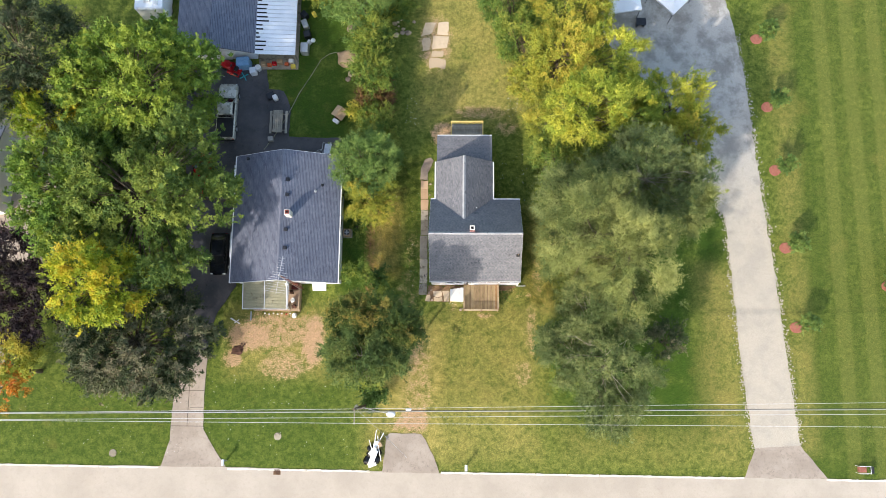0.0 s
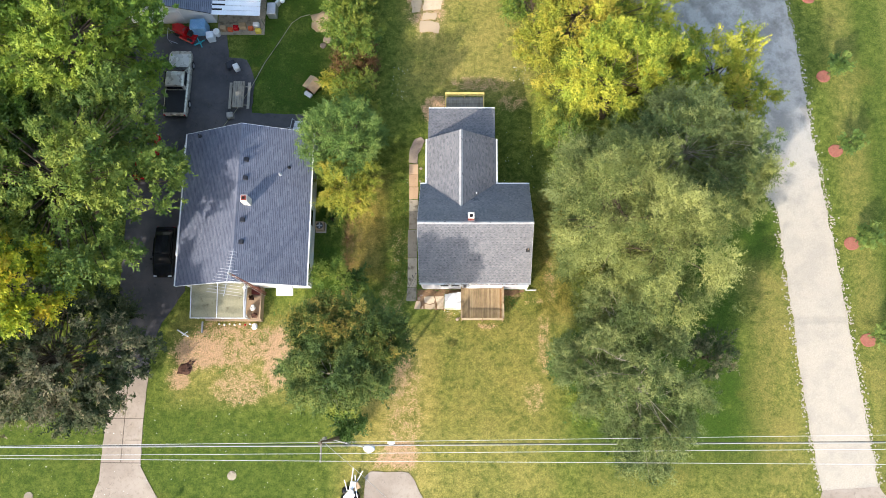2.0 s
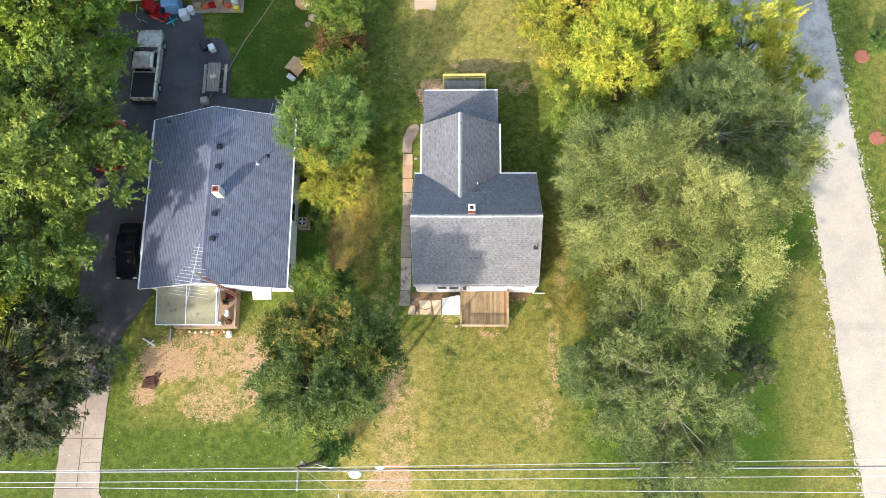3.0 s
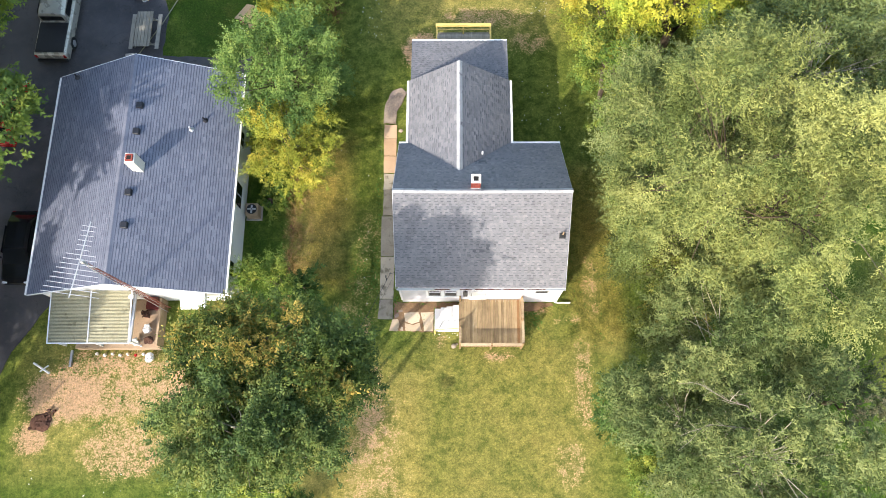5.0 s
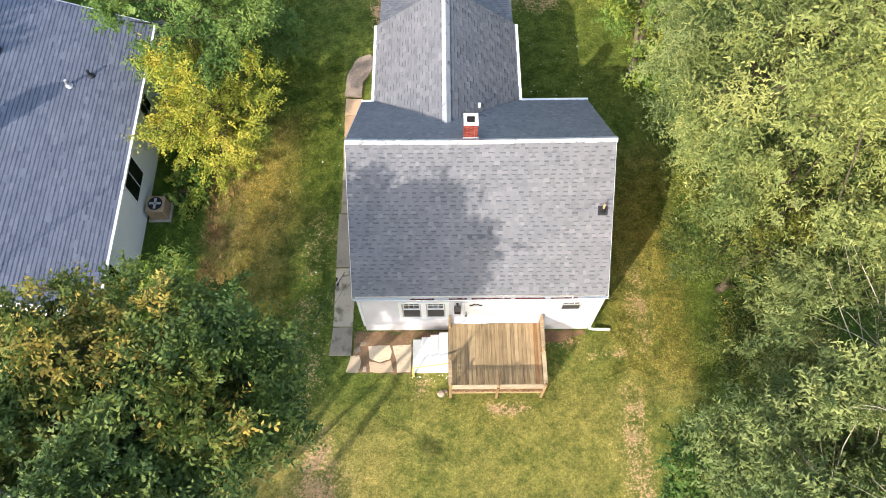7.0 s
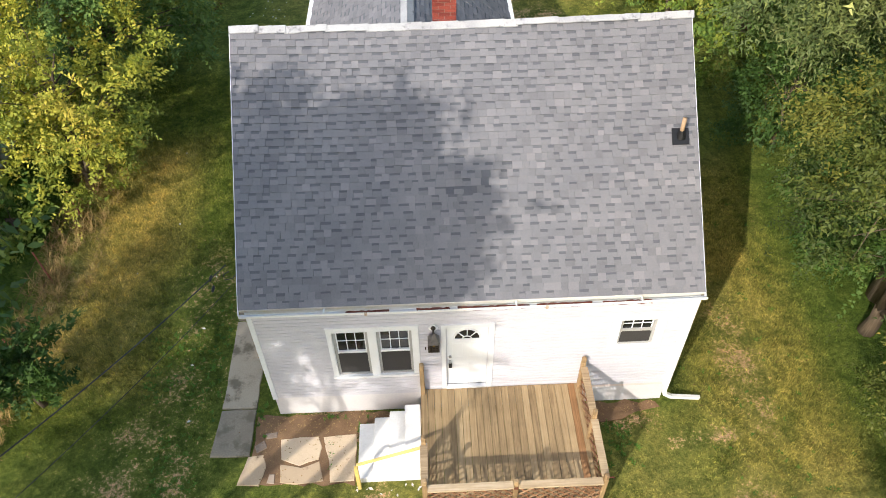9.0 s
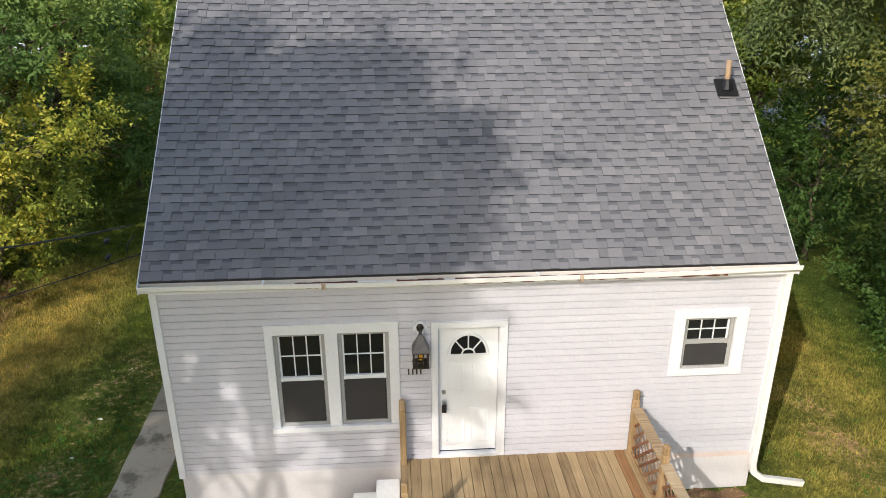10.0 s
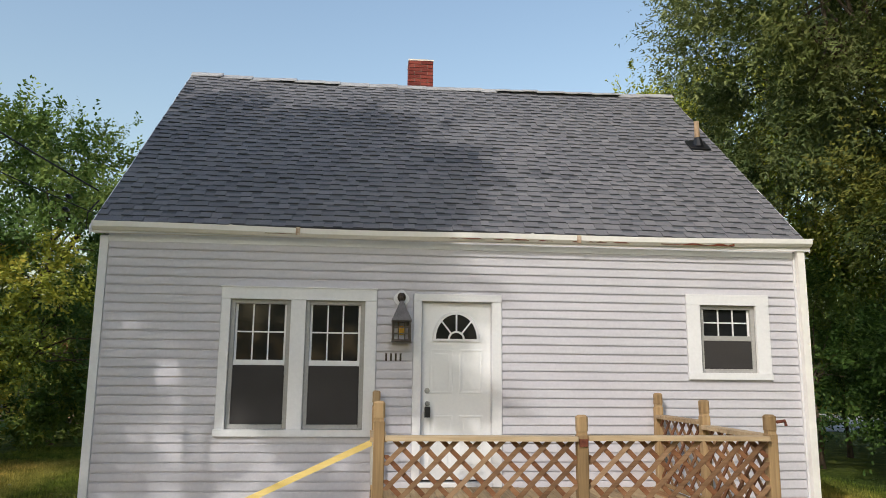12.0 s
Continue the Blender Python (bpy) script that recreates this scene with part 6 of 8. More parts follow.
def tufts(name, spots, length, width, mat, label, seed, rise=1.0):
    """Upright clumps of narrow blades over stretches (x0, x1, y0, y1, clumps, blades each), as one mass."""
    rng = np.random.default_rng(seed)
    vs, ts = [], []
    for x0, x1, y0, y1, n, m in spots:
        c = np.stack([rng.uniform(x0, x1, n), rng.uniform(y0, y1, n)], 1)
        idx = np.repeat(np.arange(n), m)
        k = len(idx)
        a = rng.uniform(0, 2 * np.pi, k)
        ln = length * rng.uniform(0.5, 1.2, k) * rng.uniform(0.5, 1.1, n)[idx]
        out = np.stack([np.cos(a), np.sin(a), np.zeros(k)], 1)
        side = np.stack([-np.sin(a), np.cos(a), np.zeros(k)], 1) * (width / 2)
        foot = np.concatenate([c[idx] + rng.normal(size=(k, 2)) * length * 0.12, np.full((k, 1), 0.01)], 1)
        tip = foot + out * (ln * rng.uniform(0.3, 0.9, k))[:, None] + np.array([0, 0, 1.0]) * (ln * rise * rng.uniform(0.4, 0.9, k))[:, None]
        mid = foot * 0.5 + tip * 0.5 + np.array([0, 0, 1.0]) * (ln * 0.15 * rise)[:, None]
        vs.append(np.stack([foot, mid + side, tip, mid - side], 1))
        ts.append(np.clip(rng.random(n)[idx] * 0.6 + rng.random(k) * 0.4, 0, 1))
    tagged(new(name, leaf_mesh(name, np.concatenate(vs), np.concatenate(ts), M[mat])), label, "grass", "", "stuff")


M["straw"] = leaf_mat("dry straw", srgb(128, 104, 62), srgb(162, 136, 84), srgb(188, 164, 108))
M["weed"] = leaf_mat("weed leaves", srgb(62, 96, 34), srgb(84, 122, 42), srgb(112, 144, 54))
tufts("dry_tall_grass", ((-10.7, -9.9, -1.0, 8.5, 260, 22), (-9.9, -9.2, 1.0, 7.5, 60, 16)), 0.38, 0.014, "straw", "long dry grass along the wire fence", 21)
tufts("dry_straw", ((-4.4, -2.4, -0.6, -0.05, 60, 8), (-2.4, -1.0, -0.5, -0.05, 30, 8), (2.6, 4.2, -0.8, -0.1, 40, 7), (-4.45, -3.95, -1.6, -0.6, 14, 6)), 0.14, 0.006, "straw", "dry straw strewn on the soil bed", 22, 0.2)
tufts("weeds", ((-2.3, -2.0, -0.55, -0.35, 5, 26), (-3.4, -1.0, -0.16, -0.06, 9, 14), (-4.5, -4.3, -0.6, 0.4, 7, 22), (-4.52, -4.3, 0.5, 9.0, 30, 18), (-7.2, -5.6, 0.2, 2.4, 90, 12), (-6.6, -5.6, -1.8, -0.4, 50, 12), (2.6, 3.6, -1.6, -0.6, 40, 12), (-5.75, -5.45, -1.0, 9.5, 60, 14), (5.0, 8.0, -2.5, 6.0, 70, 10), (-2.9, -2.86, -1.5, -0.7, 4, 10), (-19.6, -18.9, -5.6, -4.8, 12, 14), (-17.5, -16.4, -8.6, -7.9, 16, 14), (-20.8, -19.2, -7.0, -6.3, 14, 12), (-18.5, -16.2, -4.4, -3.0, 40, 12), (-22.5, -19.5, -4.0, -3.1, 50, 12), (-16.4, -15.6, -3.0, -1.5, 16, 20)), 0.12, 0.022, "weed", "green weeds along the walk and the soil bed", 23, 0.7)


# saplings of the east lawn, each in a ring of red mulch
M["mulch"] = surf("red mulch", srgb(138, 82, 68), srgb(164, 108, 92), 40, 5, 0.95, 0.8)
for i, (x, y) in enumerate(((29.45, 26.0), (30.1, 18.6), (30.45, 11.9), (30.95, 3.95), (31.45, -3.9), (40.6, 0.2))):
    ring = Shape()
    ring.prism(ragged([(0.62 * math.cos(a), 0.56 * math.sin(a)) for a in (2 * math.pi * j / 14 for j in range(14))], 0.03, 0.3, i), 0.0, 0.07, None, 0.05)
    lone("mulch_ring", ring, "mulch", "ring of red mulch round a sapling", "mulch", "mulch rings", at=(x - 0.05, y - 0.05, 0))
    h = 1.1 if i < 5 else 2.2
    tree("sapling", (x + 0.25, y + 0.12), [(x + 0.45, y + 0.25, 1.2 + h * 0.5, h * 0.72, h * 0.72, h * 0.85)], "young green sapling staked in the lawn", "ash", 60 + i, 0.45, 150, 1.1, (0.16, 0.08), 0.035, group="lawn saplings")


# ---- neighbouring ranch house ----
M["white_wall"] = surf("white clapboard", srgb(216, 218, 220), srgb(230, 231, 232), 30, 0.8, 0.5, 0.1, dirt=srgb(196, 198, 198), dirt_at=0.66)
M["vent_black"] = surf("black roof vent", srgb(26, 28, 34), srgb(42, 44, 52), 30, 4, 0.5, 0.1)
M["green_panel"] = surf("algae-stained fibreglass", srgb(128, 124, 98), srgb(158, 154, 130), 12, 0.9, 0.7, 0.2, dirt=srgb(96, 92, 70), dirt_at=0.55)
M["tan_deck"] = surf("tan painted porch floor", srgb(150, 128, 104), srgb(176, 152, 126), 20, 2, 0.8, 0.2, dirt=srgb(112, 94, 76))
M["red_wood"] = surf("dark red paint", srgb(84, 28, 26), srgb(112, 40, 36), 20, 3, 0.5, 0.2)
M["red_paint"] = surf("red enamel", srgb(166, 20, 26), srgb(190, 32, 36), 20, 3, 0.25, 0.05)
M["galv"] = surf("galvanised steel", srgb(170, 170, 172), srgb(204, 204, 206), 40, 3, 0.45, 0.1, metal=0.5)
M["rust_steel"] = surf("rusty steel", srgb(110, 56, 44), srgb(150, 96, 80), 40, 4, 0.7, 0.2)
M["white_metal"] = surf("chalky white metal roof", srgb(214, 218, 224), srgb(232, 234, 238), 20, 1.2, 0.5, 0.1, dirt=srgb(150, 140, 132), dirt_at=0.64)
M["blue_plastic"] = surf("blue tarp", srgb(104, 150, 192), srgb(140, 180, 214), 12, 3, 0.5, 0.2)
M["teal"] = surf("teal plastic", srgb(40, 150, 160), srgb(70, 180, 186), 12, 3, 0.5, 0.1)
M["yellow_plastic"] = surf("yellow plastic", srgb(214, 190, 60), srgb(232, 210, 90), 12, 3, 0.5, 0.1)
M["orange_plastic"] = surf("orange plastic", srgb(200, 90, 50), srgb(220, 110, 66), 12, 3, 0.5, 0.1)
M["silver_paint"] = surf("champagne silver paint", srgb(172, 166, 154), srgb(192, 187, 176), 200, 2, 0.28, 0.03, metal=0.35)
M["car_black"] = surf("black car paint", srgb(16, 17, 19), srgb(26, 27, 30), 40, 2, 0.2, 0.02)
M["tyre"] = surf("tyre rubber", srgb(24, 24, 25), srgb(38, 38, 38), 40, 5, 0.85, 0.2)
M["tonneau"] = surf("black vinyl bed cover", srgb(26, 26, 28), srgb(40, 40, 43), 60, 3, 0.6, 0.15)
M["lamp_red"] = surf("red lamp glass", srgb(150, 20, 24), srgb(176, 34, 36), 20, 3, 0.15, 0.02)
M["lamp_white"] = surf("headlamp glass", srgb(200, 204, 206), srgb(222, 225, 226), 20, 3, 0.1, 0.02)
M["plastic_bag"] = surf("black plastic bags", srgb(14, 14, 15), srgb(26, 26, 28), 9, 2, 0.25, 0.6)
M["foam"] = surf("white scrap", srgb(216, 214, 212), srgb(236, 235, 233), 12, 3, 0.6, 0.2, dirt=srgb(180, 170, 160))
M["tan_board"] = surf("tan boards", srgb(168, 140, 108), srgb(192, 164, 130), 30, 4, 0.8, 0.2)
M["dead"] = surf("dead plant", srgb(64, 42, 34), srgb(92, 64, 50), 20, 4, 0.95, 0.4)


def ranch():
    h = thing("ranch_house", (-18.25, 0, 0), "white ranch house with a blue-grey shingle roof", "house", turn=0.0)
    w, e, s, n, ez, ee, rz = -4.95, 5.12, 0.02, 12.1, 2.7, 3.02, 5.18
    rise = (rz - ee) / 5.26
    for name, a, b in (("west_wall", w, w + 0.15), ("east_wall", e - 0.15, e)):
        part(name, Shape().box(a, b, s + 0.15, n - 0.15, 0.1, 2.75 if a < 0 else 2.98), "white_wall", h)
    for name, a, b in (("south_wall", s, s + 0.15), ("north_wall", n - 0.15, n)):
        part(name, Shape().loft([[(w, y, 0.1), (e, y, 0.1), (e, y, 2.98), (0, y, rz - 0.16), (w, y, 2.75)] for y in (b, a)], True), "white_wall", h)
    laps = Shape()
    z = 0.15
    while z < 2.8:
        p = [(0, 0.004), (0.014, 0.0), (0.002, 0.19), (0, 0.19)]
        laps.loft([[(e + a, y, z + b) for a, b in p] for y in (s, n)], True)
        z += 0.18
    part("siding", laps, "white_wall", h, "", False, 0.0, "stuff")
    part("foundation", Shape().box(w + 0.03, e - 0.03, s + 0.03, n - 0.03, -0.2, 0.1), "mortar", h)
    long = n - s + 0.55
    for name, o, al, up, seed in (("west_roof", (-5.22, n + 0.28, ez), (0, -1, 0), (5.22, 0, rz - ez), 61), ("east_roof", (5.26, s - 0.27, ee), (0, 1, 0), (-5.26, 0, rz - ee), 62)):
        up = Vector(up)
        part("roof_deck", slope_slab(o, al, up, long, up.length, 0.12), "felt", h)
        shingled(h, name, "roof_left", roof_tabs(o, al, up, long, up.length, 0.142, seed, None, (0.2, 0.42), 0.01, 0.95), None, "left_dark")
    prof = [(-0.15, -0.085), (0, 0.012), (0.15, -0.085), (0.15, -0.1), (0, -0.006), (-0.15, -0.1)]
    y = s - 0.27
    while y < n + 0.2:
        part("ridge_cap", Shape().loft([[(u, yy, rz + 0.02 + v + dz) for u, v in prof] for yy, dz in ((y, 0.006), (y + 0.3, 0.0))], True), "roof_left", h)
        y += 0.28
    for x, z in ((-5.34, ez), (5.26, ee)):
        part("gutter", Shape().box(x, x + 0.1, s - 0.27, n + 0.28, z - 0.09, z, None, 0.01), "gutter", h)
    for y0, y1 in ((s - 0.3, s - 0.27), (n + 0.28, n + 0.31)):
        for sg in (-1, 1):
            zz = ez if sg < 0 else ee
            part("rake_trim", Shape().loft([[(sg * 5.24, y, zz - 0.13), (sg * 5.24, y, zz + 0.01), (0, y, rz + 0.01), (0, y, rz - 0.13)][::sg] for y in (y1, y0)], True), "trim", h)

    def on_roof(x, y):
        return Vector((x, y, rz - abs(x) * rise))

    for y in (9.45, 7.95, 4.57, 2.82):
        p = on_roof(0.5, y)
        vent = Shape().box(p.x - 0.17, p.x + 0.17, y - 0.17, y + 0.17, p.z - 0.1, p.z + 0.14, None, 0.03)
        part("roof_vent", vent, "vent_black", h, "square black roof vent")
    for x, y, m in ((3.55, 9.2, "vent_black"), (2.95, 8.55, "galv"), (-3.85, 11.9, "vent_black")):
        p = on_roof(x, y)
        part("vent_pipe", Shape().tube([p - Vector((0, 0, 0.1)), p + Vector((0, 0, 0.32))], 0.055, 10).tube([p - Vector((0, 0, 0.03)), p + Vector((0, 0, 0.08))], [0.17, 0.07], 10), m, h)
    ch = part("chimney", Shape().box(0.55, 1.05, 5.75, 6.3, 4.2, 6.02, None, 0.01), "capstone", h, "pale rendered chimney")
    part("flue_tile", Shape().box(0.62, 0.98, 5.84, 6.2, 6.02, 6.12), "brick", ch, "clay flue tile")
    part("flue", Shape().box(0.69, 0.91, 5.92, 6.12, 6.12, 6.124), "soot", ch)
    for y0, y1, z0, z1 in ((8.45, 9.25, 1.75, 2.65), (4.95, 6.25, 1.3, 2.7), (0.95, 1.75, 1.7, 2.65), (10.9, 11.5, 1.9, 2.6)):
        fr = part("window", Shape().box(e + 0.005, e + 0.05, y0 - 0.08, y1 + 0.08, z0 - 0.08, z1 + 0.08, None, 0.01), "trim", h, "white framed side window")
        for a, b in ((y0, (y0 + y1) / 2 - 0.02), ((y0 + y1) / 2 + 0.02, y1)):
            part("pane", Shape().box(e + 0.04, e + 0.054, a, b, z0, z1), "glass", fr)
    aw = part("awning", Shape().loft([[(2.72, y, 2.55 - q), (4.02, y, 2.55 - q), (4.02, y, 2.59 - q), (2.72, y, 2.59 - q)] for y, q in ((s - 0.9, 0.45), (s - 0.02, 0.0))], True), "white_metal", h, "white metal window awning")
    for x in (2.72, 4.0):
        part("awning_side", Shape().loft([[(x, s - 0.9, 2.02), (x, s - 0.9, 2.11), (x, s, 2.56), (x, s, 2.1)], [(x + 0.02, s - 0.9, 2.02), (x + 0.02, s - 0.9, 2.11), (x + 0.02, s, 2.56), (x + 0.02, s, 2.1)]], True), "white_metal", aw)
    for y0, y1 in ((2.3, 4.8), (8.0, 9.6), (10.2, 11.6)):
        part("west_awning", Shape().box(-5.55, -4.86, y0, y1, 2.28, 2.34), "white_metal", h, "white metal awning")
    part("meter_box", Shape().box(e + 0.015, e + 0.2, 0.15, 0.5, 1.2, 1.9, None, 0.02), "galv", h, "grey meter box")

    # covered porch
    p = thing("porch_roof", (-18.25, 0, 0), "corrugated algae-stained porch roof on white posts", "porch roof")
    x0, x1 = -4.0, 0.28
    sh = Shape()
    rows = 74
    for q, (ya, yb) in enumerate(((0.0, -2.68),)):
        top, bot = [], []
        for i in range(rows + 1):
            yy = ya + (yb - ya) * i / rows
            zz = 2.62 - 0.32 * i / rows + (0.014 if i % 2 else -0.014)
            top.append((yy, zz))
        pts = [(x0, y, z) for y, z in top] + [(x1, y, z) for y, z in top] + [(x0, y, z - 0.006) for y, z in top] + [(x1, y, z - 0.006) for y, z in top]
        m = rows + 1
        faces = [(i, i + 1, m + i + 1, m + i) for i in range(rows)] + [(2 * m + i, 3 * m + i, 3 * m + i + 1, 2 * m + i + 1) for i in range(rows)]
        sh.add(pts, faces)
    part("corrugated_sheet", sh, "green_panel", p)
    for x in (x0, -1.9, x1 - 0.05):
        part("batten", Shape().loft([[(x, y, z), (x + 0.06, y, z), (x + 0.06, y, z + 0.03), (x, y, z + 0.03)] for y, z in ((-2.68, 2.32), (0.0, 2.64))], True), "trim", p)
    part("edge_gutter", Shape().box(x1, x1 + 0.14, -2.68, 0.0, 2.3, 2.42, None, 0.02), "galv", p)
    part("front_edge", Shape().box(x0, x1, -2.74, -2.685, 2.24, 2.34), "white_metal", p)
    for x in (x0 + 0.1, -1.9, x1 - 0.1):
        part("post", Shape().box(x - 0.045, x + 0.045, -2.6, -2.51, 0.5, 2.27), "trim", p)
    part("finial", Shape().ball((x1 + 0.02, -0.35, 2.75), 0.14, 0.14, 0.12, 10, 6), "white_metal", p, "white ball", True)
    d = thing("porch_floor", (-18.25, 0, 0), "tan painted porch platform", "porch")
    part("platform", Shape().box(-3.4, 1.2, -2.72, 0.0, 0.0, 0.5, None, 0.02), "tan_deck", d)
    part("side_wall", Shape().box(1.08, 1.2, -2.6, 0.0, 0.5, 0.95), "tan_deck", d)
    part("slatted_bench", Shape().box(0.36, 1.05, -0.62, -0.08, 0.5, 0.92).box(0.36, 1.05, -0.14, -0.06, 0.92, 1.4), "red_wood", d, "dark red slatted bench")
    # lattice mast with the aerial
    mast = thing("aerial_mast", (-17.0, -0.45, 0), "rusty lattice mast with a tv aerial", "aerial")
    a = [Vector((0.16 * math.cos(q), 0.16 * math.sin(q), 0)) for q in (0.5, 2.6, 4.7)]
    for i in range(3):
        part("leg", Shape().tube([a[i], Vector(a[i]) * 0.8 + Vector((0, 0, 5.0)), Vector(a[i]) * 0.45 + Vector((0, 0, 9.6))], 0.018, 6), "galv" if i else "rust_steel", mast)
    br = Shape()
    for k in range(26):
        z = k * 0.36
        sc = 1 - 0.55 * z / 9.6
        for i in range(3):
            br.tube([a[i] * sc + Vector((0, 0, z)), a[(i + 1) % 3] * sc + Vector((0, 0, z + 0.34))], 0.009, 4)
            br.tube([a[i] * sc + Vector((0, 0, z)), a[(i + 1) % 3] * sc + Vector((0, 0, z))], 0.008, 4)
    part("bracing", br, "rust_steel", mast, "rusty cross bracing")
    part("pole", Shape().tube([(0, 0, 9.0), (0.25, -0.1, 10.9)], 0.03, 8), "galv", mast)
    boom = part("aerial", Shape().box(-0.02, 0.02, -1.55, 1.75, 10.78, 10.82, pose(0.3, -0.2, 0, 0, 0, -8)), "galv", mast, "pale metal aerial boom")
    for i in range(15):
        y = -1.4 + i * 0.21
        ln = 1.25 - 0.075 * i if i < 9 else 0.3
        el = part("rod", Shape().box(-ln, ln, y - 0.011, y + 0.011, 10.81, 10.83, pose(0.3, -0.2, 0, 0, 0, -8)), "galv", boom)
    part("rotator", Shape().box(-0.08, 0.08, -0.08, 0.08, 10.2, 10.45, pose(0.18, -0.07, 0), 0.02), "galv", mast)
    # air conditioner
    ac = thing("air_conditioner", (-12.62, 5.15, 0), "pale square air conditioner by the wall", "air conditioner")
    part("pad", Shape().box(-0.45, 0.45, -0.45, 0.45, -0.05, 0.07, None, 0.01), "mortar", ac)
    part("body", Shape().box(-0.36, 0.36, -0.36, 0.36, 0.07, 0.78, None, 0.04), "tan_deck", ac, "ribbed tan casing")
    part("grille", Shape().tube([(0, 0, 0.78), (0, 0, 0.80)], 0.29, 20), "black", ac, "round black fan grille")
    fan = Shape()
    for i in range(4):
        q = i * math.pi / 2
        fan.box(0.03, 0.24, -0.05, 0.05, 0.802, 0.806, Matrix.Rotation(q, 4, "Z"))
    part("fan_blades", fan, "galv", ac)


ranch()


# ---- garage with a metal lean-to ----
def garage():
    g = thing("garage", (-26.6, 23.6, 0), "white garage with a dark blue shingle roof", "garage")
    part("wall_block", Shape().loft([[(-3.6, y, 0), (3.9, y, 0), (3.9, y, 2.4), (0, y, 3.9), (-3.6, y, 2.4)] for y in (14.0, 0.3)], True), "white_wall", g)
    for o, al, up, seed in (((-3.95, 14.2, 2.4), (0, -1, 0), (3.95, 0, 1.6), 71), ((4.2, -0.15, 2.4), (0, 1, 0), (-4.2, 0, 1.6), 72)):
        up = Vector(up)
        part("roof_deck", slope_slab(o, al, up, 14.3, up.length, 0.1), "felt", g)
        shingled(g, "shingle_roof", "roof_left", roof_tabs(o, al, up, 14.3, up.length, 0.16, seed, None, (0.3, 0.6), 0.02, 0.95), None, "left_dark")
    part("garage_door", Shape().box(-2.0, 1.2, 0.24, 0.3, 0.0, 2.1), "trim", g)
    part("gable_vent", Shape().box(-0.25, 0.25, 0.25, 0.3, 2.7, 3.2), "galv", g)
    part("gable_lamp", Shape().box(-0.15, 0.15, -0.3, 0.0, 3.75, 3.95, None, 0.03), "galv", g)
    c = thing("carport", (-26.6, 23.6, 0), "chalky ribbed metal carport roof", "carport")
    for i in range(30):
        y0 = -0.25 + i * 0.45
        part("metal_sheet", Shape().loft([[(x, y0, z), (x, y0 + 0.43, z), (x, y0 + 0.43, z + 0.02), (x, y0 + 0.06, z + 0.02), (x, y0 + 0.05, z + 0.06), (x, y0, z + 0.06)] for x, z in ((8.3, 2.1), (4.15, 2.38))], True), "white_metal", c)
    rng = random.Random(12)
    # black strips laid over the sheets paint in the dark of open gaps
    for i in range(29):
        y, ln = 0.19 + i * 0.45, rng.uniform(0.3, 1.5)
        slot = [(x, z) for x, z in ((4.2 + ln, 2.377 - 0.0675 * ln), (4.2, 2.377))]
        part("slot", Shape().loft([[(x, y, z + 0.01), (x, y + 0.13, z + 0.01), (x, y + 0.13, z + 0.064), (x, y, z + 0.064)] for x, z in slot], True), "soot", c, "black strip painting the dark of a gap between sheets")
    for y in (-0.1, 4.2, 8.5):
        part("post", Shape().box(8.1, 8.2, y, y + 0.1, 0, 2.1), "grey_wood", c)
    part("floor", Shape().box(4.0, 8.2, -0.9, 13.5, -0.05, 0.06), "walkway", c)
    box = (("orange_plastic", 5.2, -0.5, 0.35), ("red_paint", 5.7, -0.35, 0.4), ("tan_board", 4.6, -0.4, 0.45), ("orange_plastic", 7.0, -0.4, 0.35), ("yellow_plastic", 7.7, -0.65, 0.4), ("tan_board", 6.3, -0.2, 0.5), ("foam", 7.5, -0.1, 0.45))
    for i, (m, x, y, s) in enumerate(box):
        lone("storage_tub", Shape().box(-s * 0.6, s * 0.6, -s * 0.45, s * 0.45, 0, s, None, 0.04), m, "plastic tub stored under the carport", "tub", "carport clutter", at=(-26.6 + x, 23.6 + y, 0.06))
    for i, (m, x, y, a, b, z) in enumerate((("galv", 8.9, 1.2, 0.8, 1.1, 0.9), ("vent_black", 9.1, 2.8, 0.7, 0.7, 0.8), ("galv", 8.8, 4.0, 0.6, 0.9, 0.7), ("yellow_plastic", 9.7, 5.2, 0.4, 0.5, 0.5), ("vent_black", 8.7, 5.0, 0.6, 0.7, 0.8), ("foam", 9.3, 2.0, 0.4, 0.3, 0.6))):
        lone("scrap_bin", Shape().box(-a / 2, a / 2, -b / 2, b / 2, 0, z, pose(0, 0, 0, 0, 0, 12 * i), 0.05), m, "scrap container beside the carport", "bin", "carport clutter", at=(-26.6 + x, 23.6 + y, 0))
    grill = thing("barbecue", (-16.8, 25.6, 0), "small pale barbecue on the grass", "barbecue")
    part("bowl", Shape().ball((0, 0, 0.75), 0.26, 0.26, 0.2, 10, 6), "white_metal", grill, "", True)
    for i in range(3):
        q = i * 2.09
        part("leg", Shape().tube([(0.15 * math.cos(q), 0.15 * math.sin(q), 0.6), (0.3 * math.cos(q), 0.3 * math.sin(q), 0)], 0.014, 5), "black", grill)
    # mower and clutter at the gable
    m = thing("riding_mower", (-25.2, 22.7, 0), "red riding mower under a blue tarp", "mower", turn=-25)
    part("hood", Shape().box(-1.1, 0.0, -0.4, 0.4, 0.35, 0.95, None, 0.12), "red_paint", m, "red hood", False, 0.03)
    part("seat", Shape().box(0.25, 0.7, -0.25, 0.25, 0.65, 0.8, None, 0.05).box(0.62, 0.72, -0.25, 0.25, 0.8, 1.15), "black", m)
    part("deck", Shape().box(-0.5, 0.9, -0.65, 0.65, 0.14, 0.32, None, 0.06), "red_paint", m)
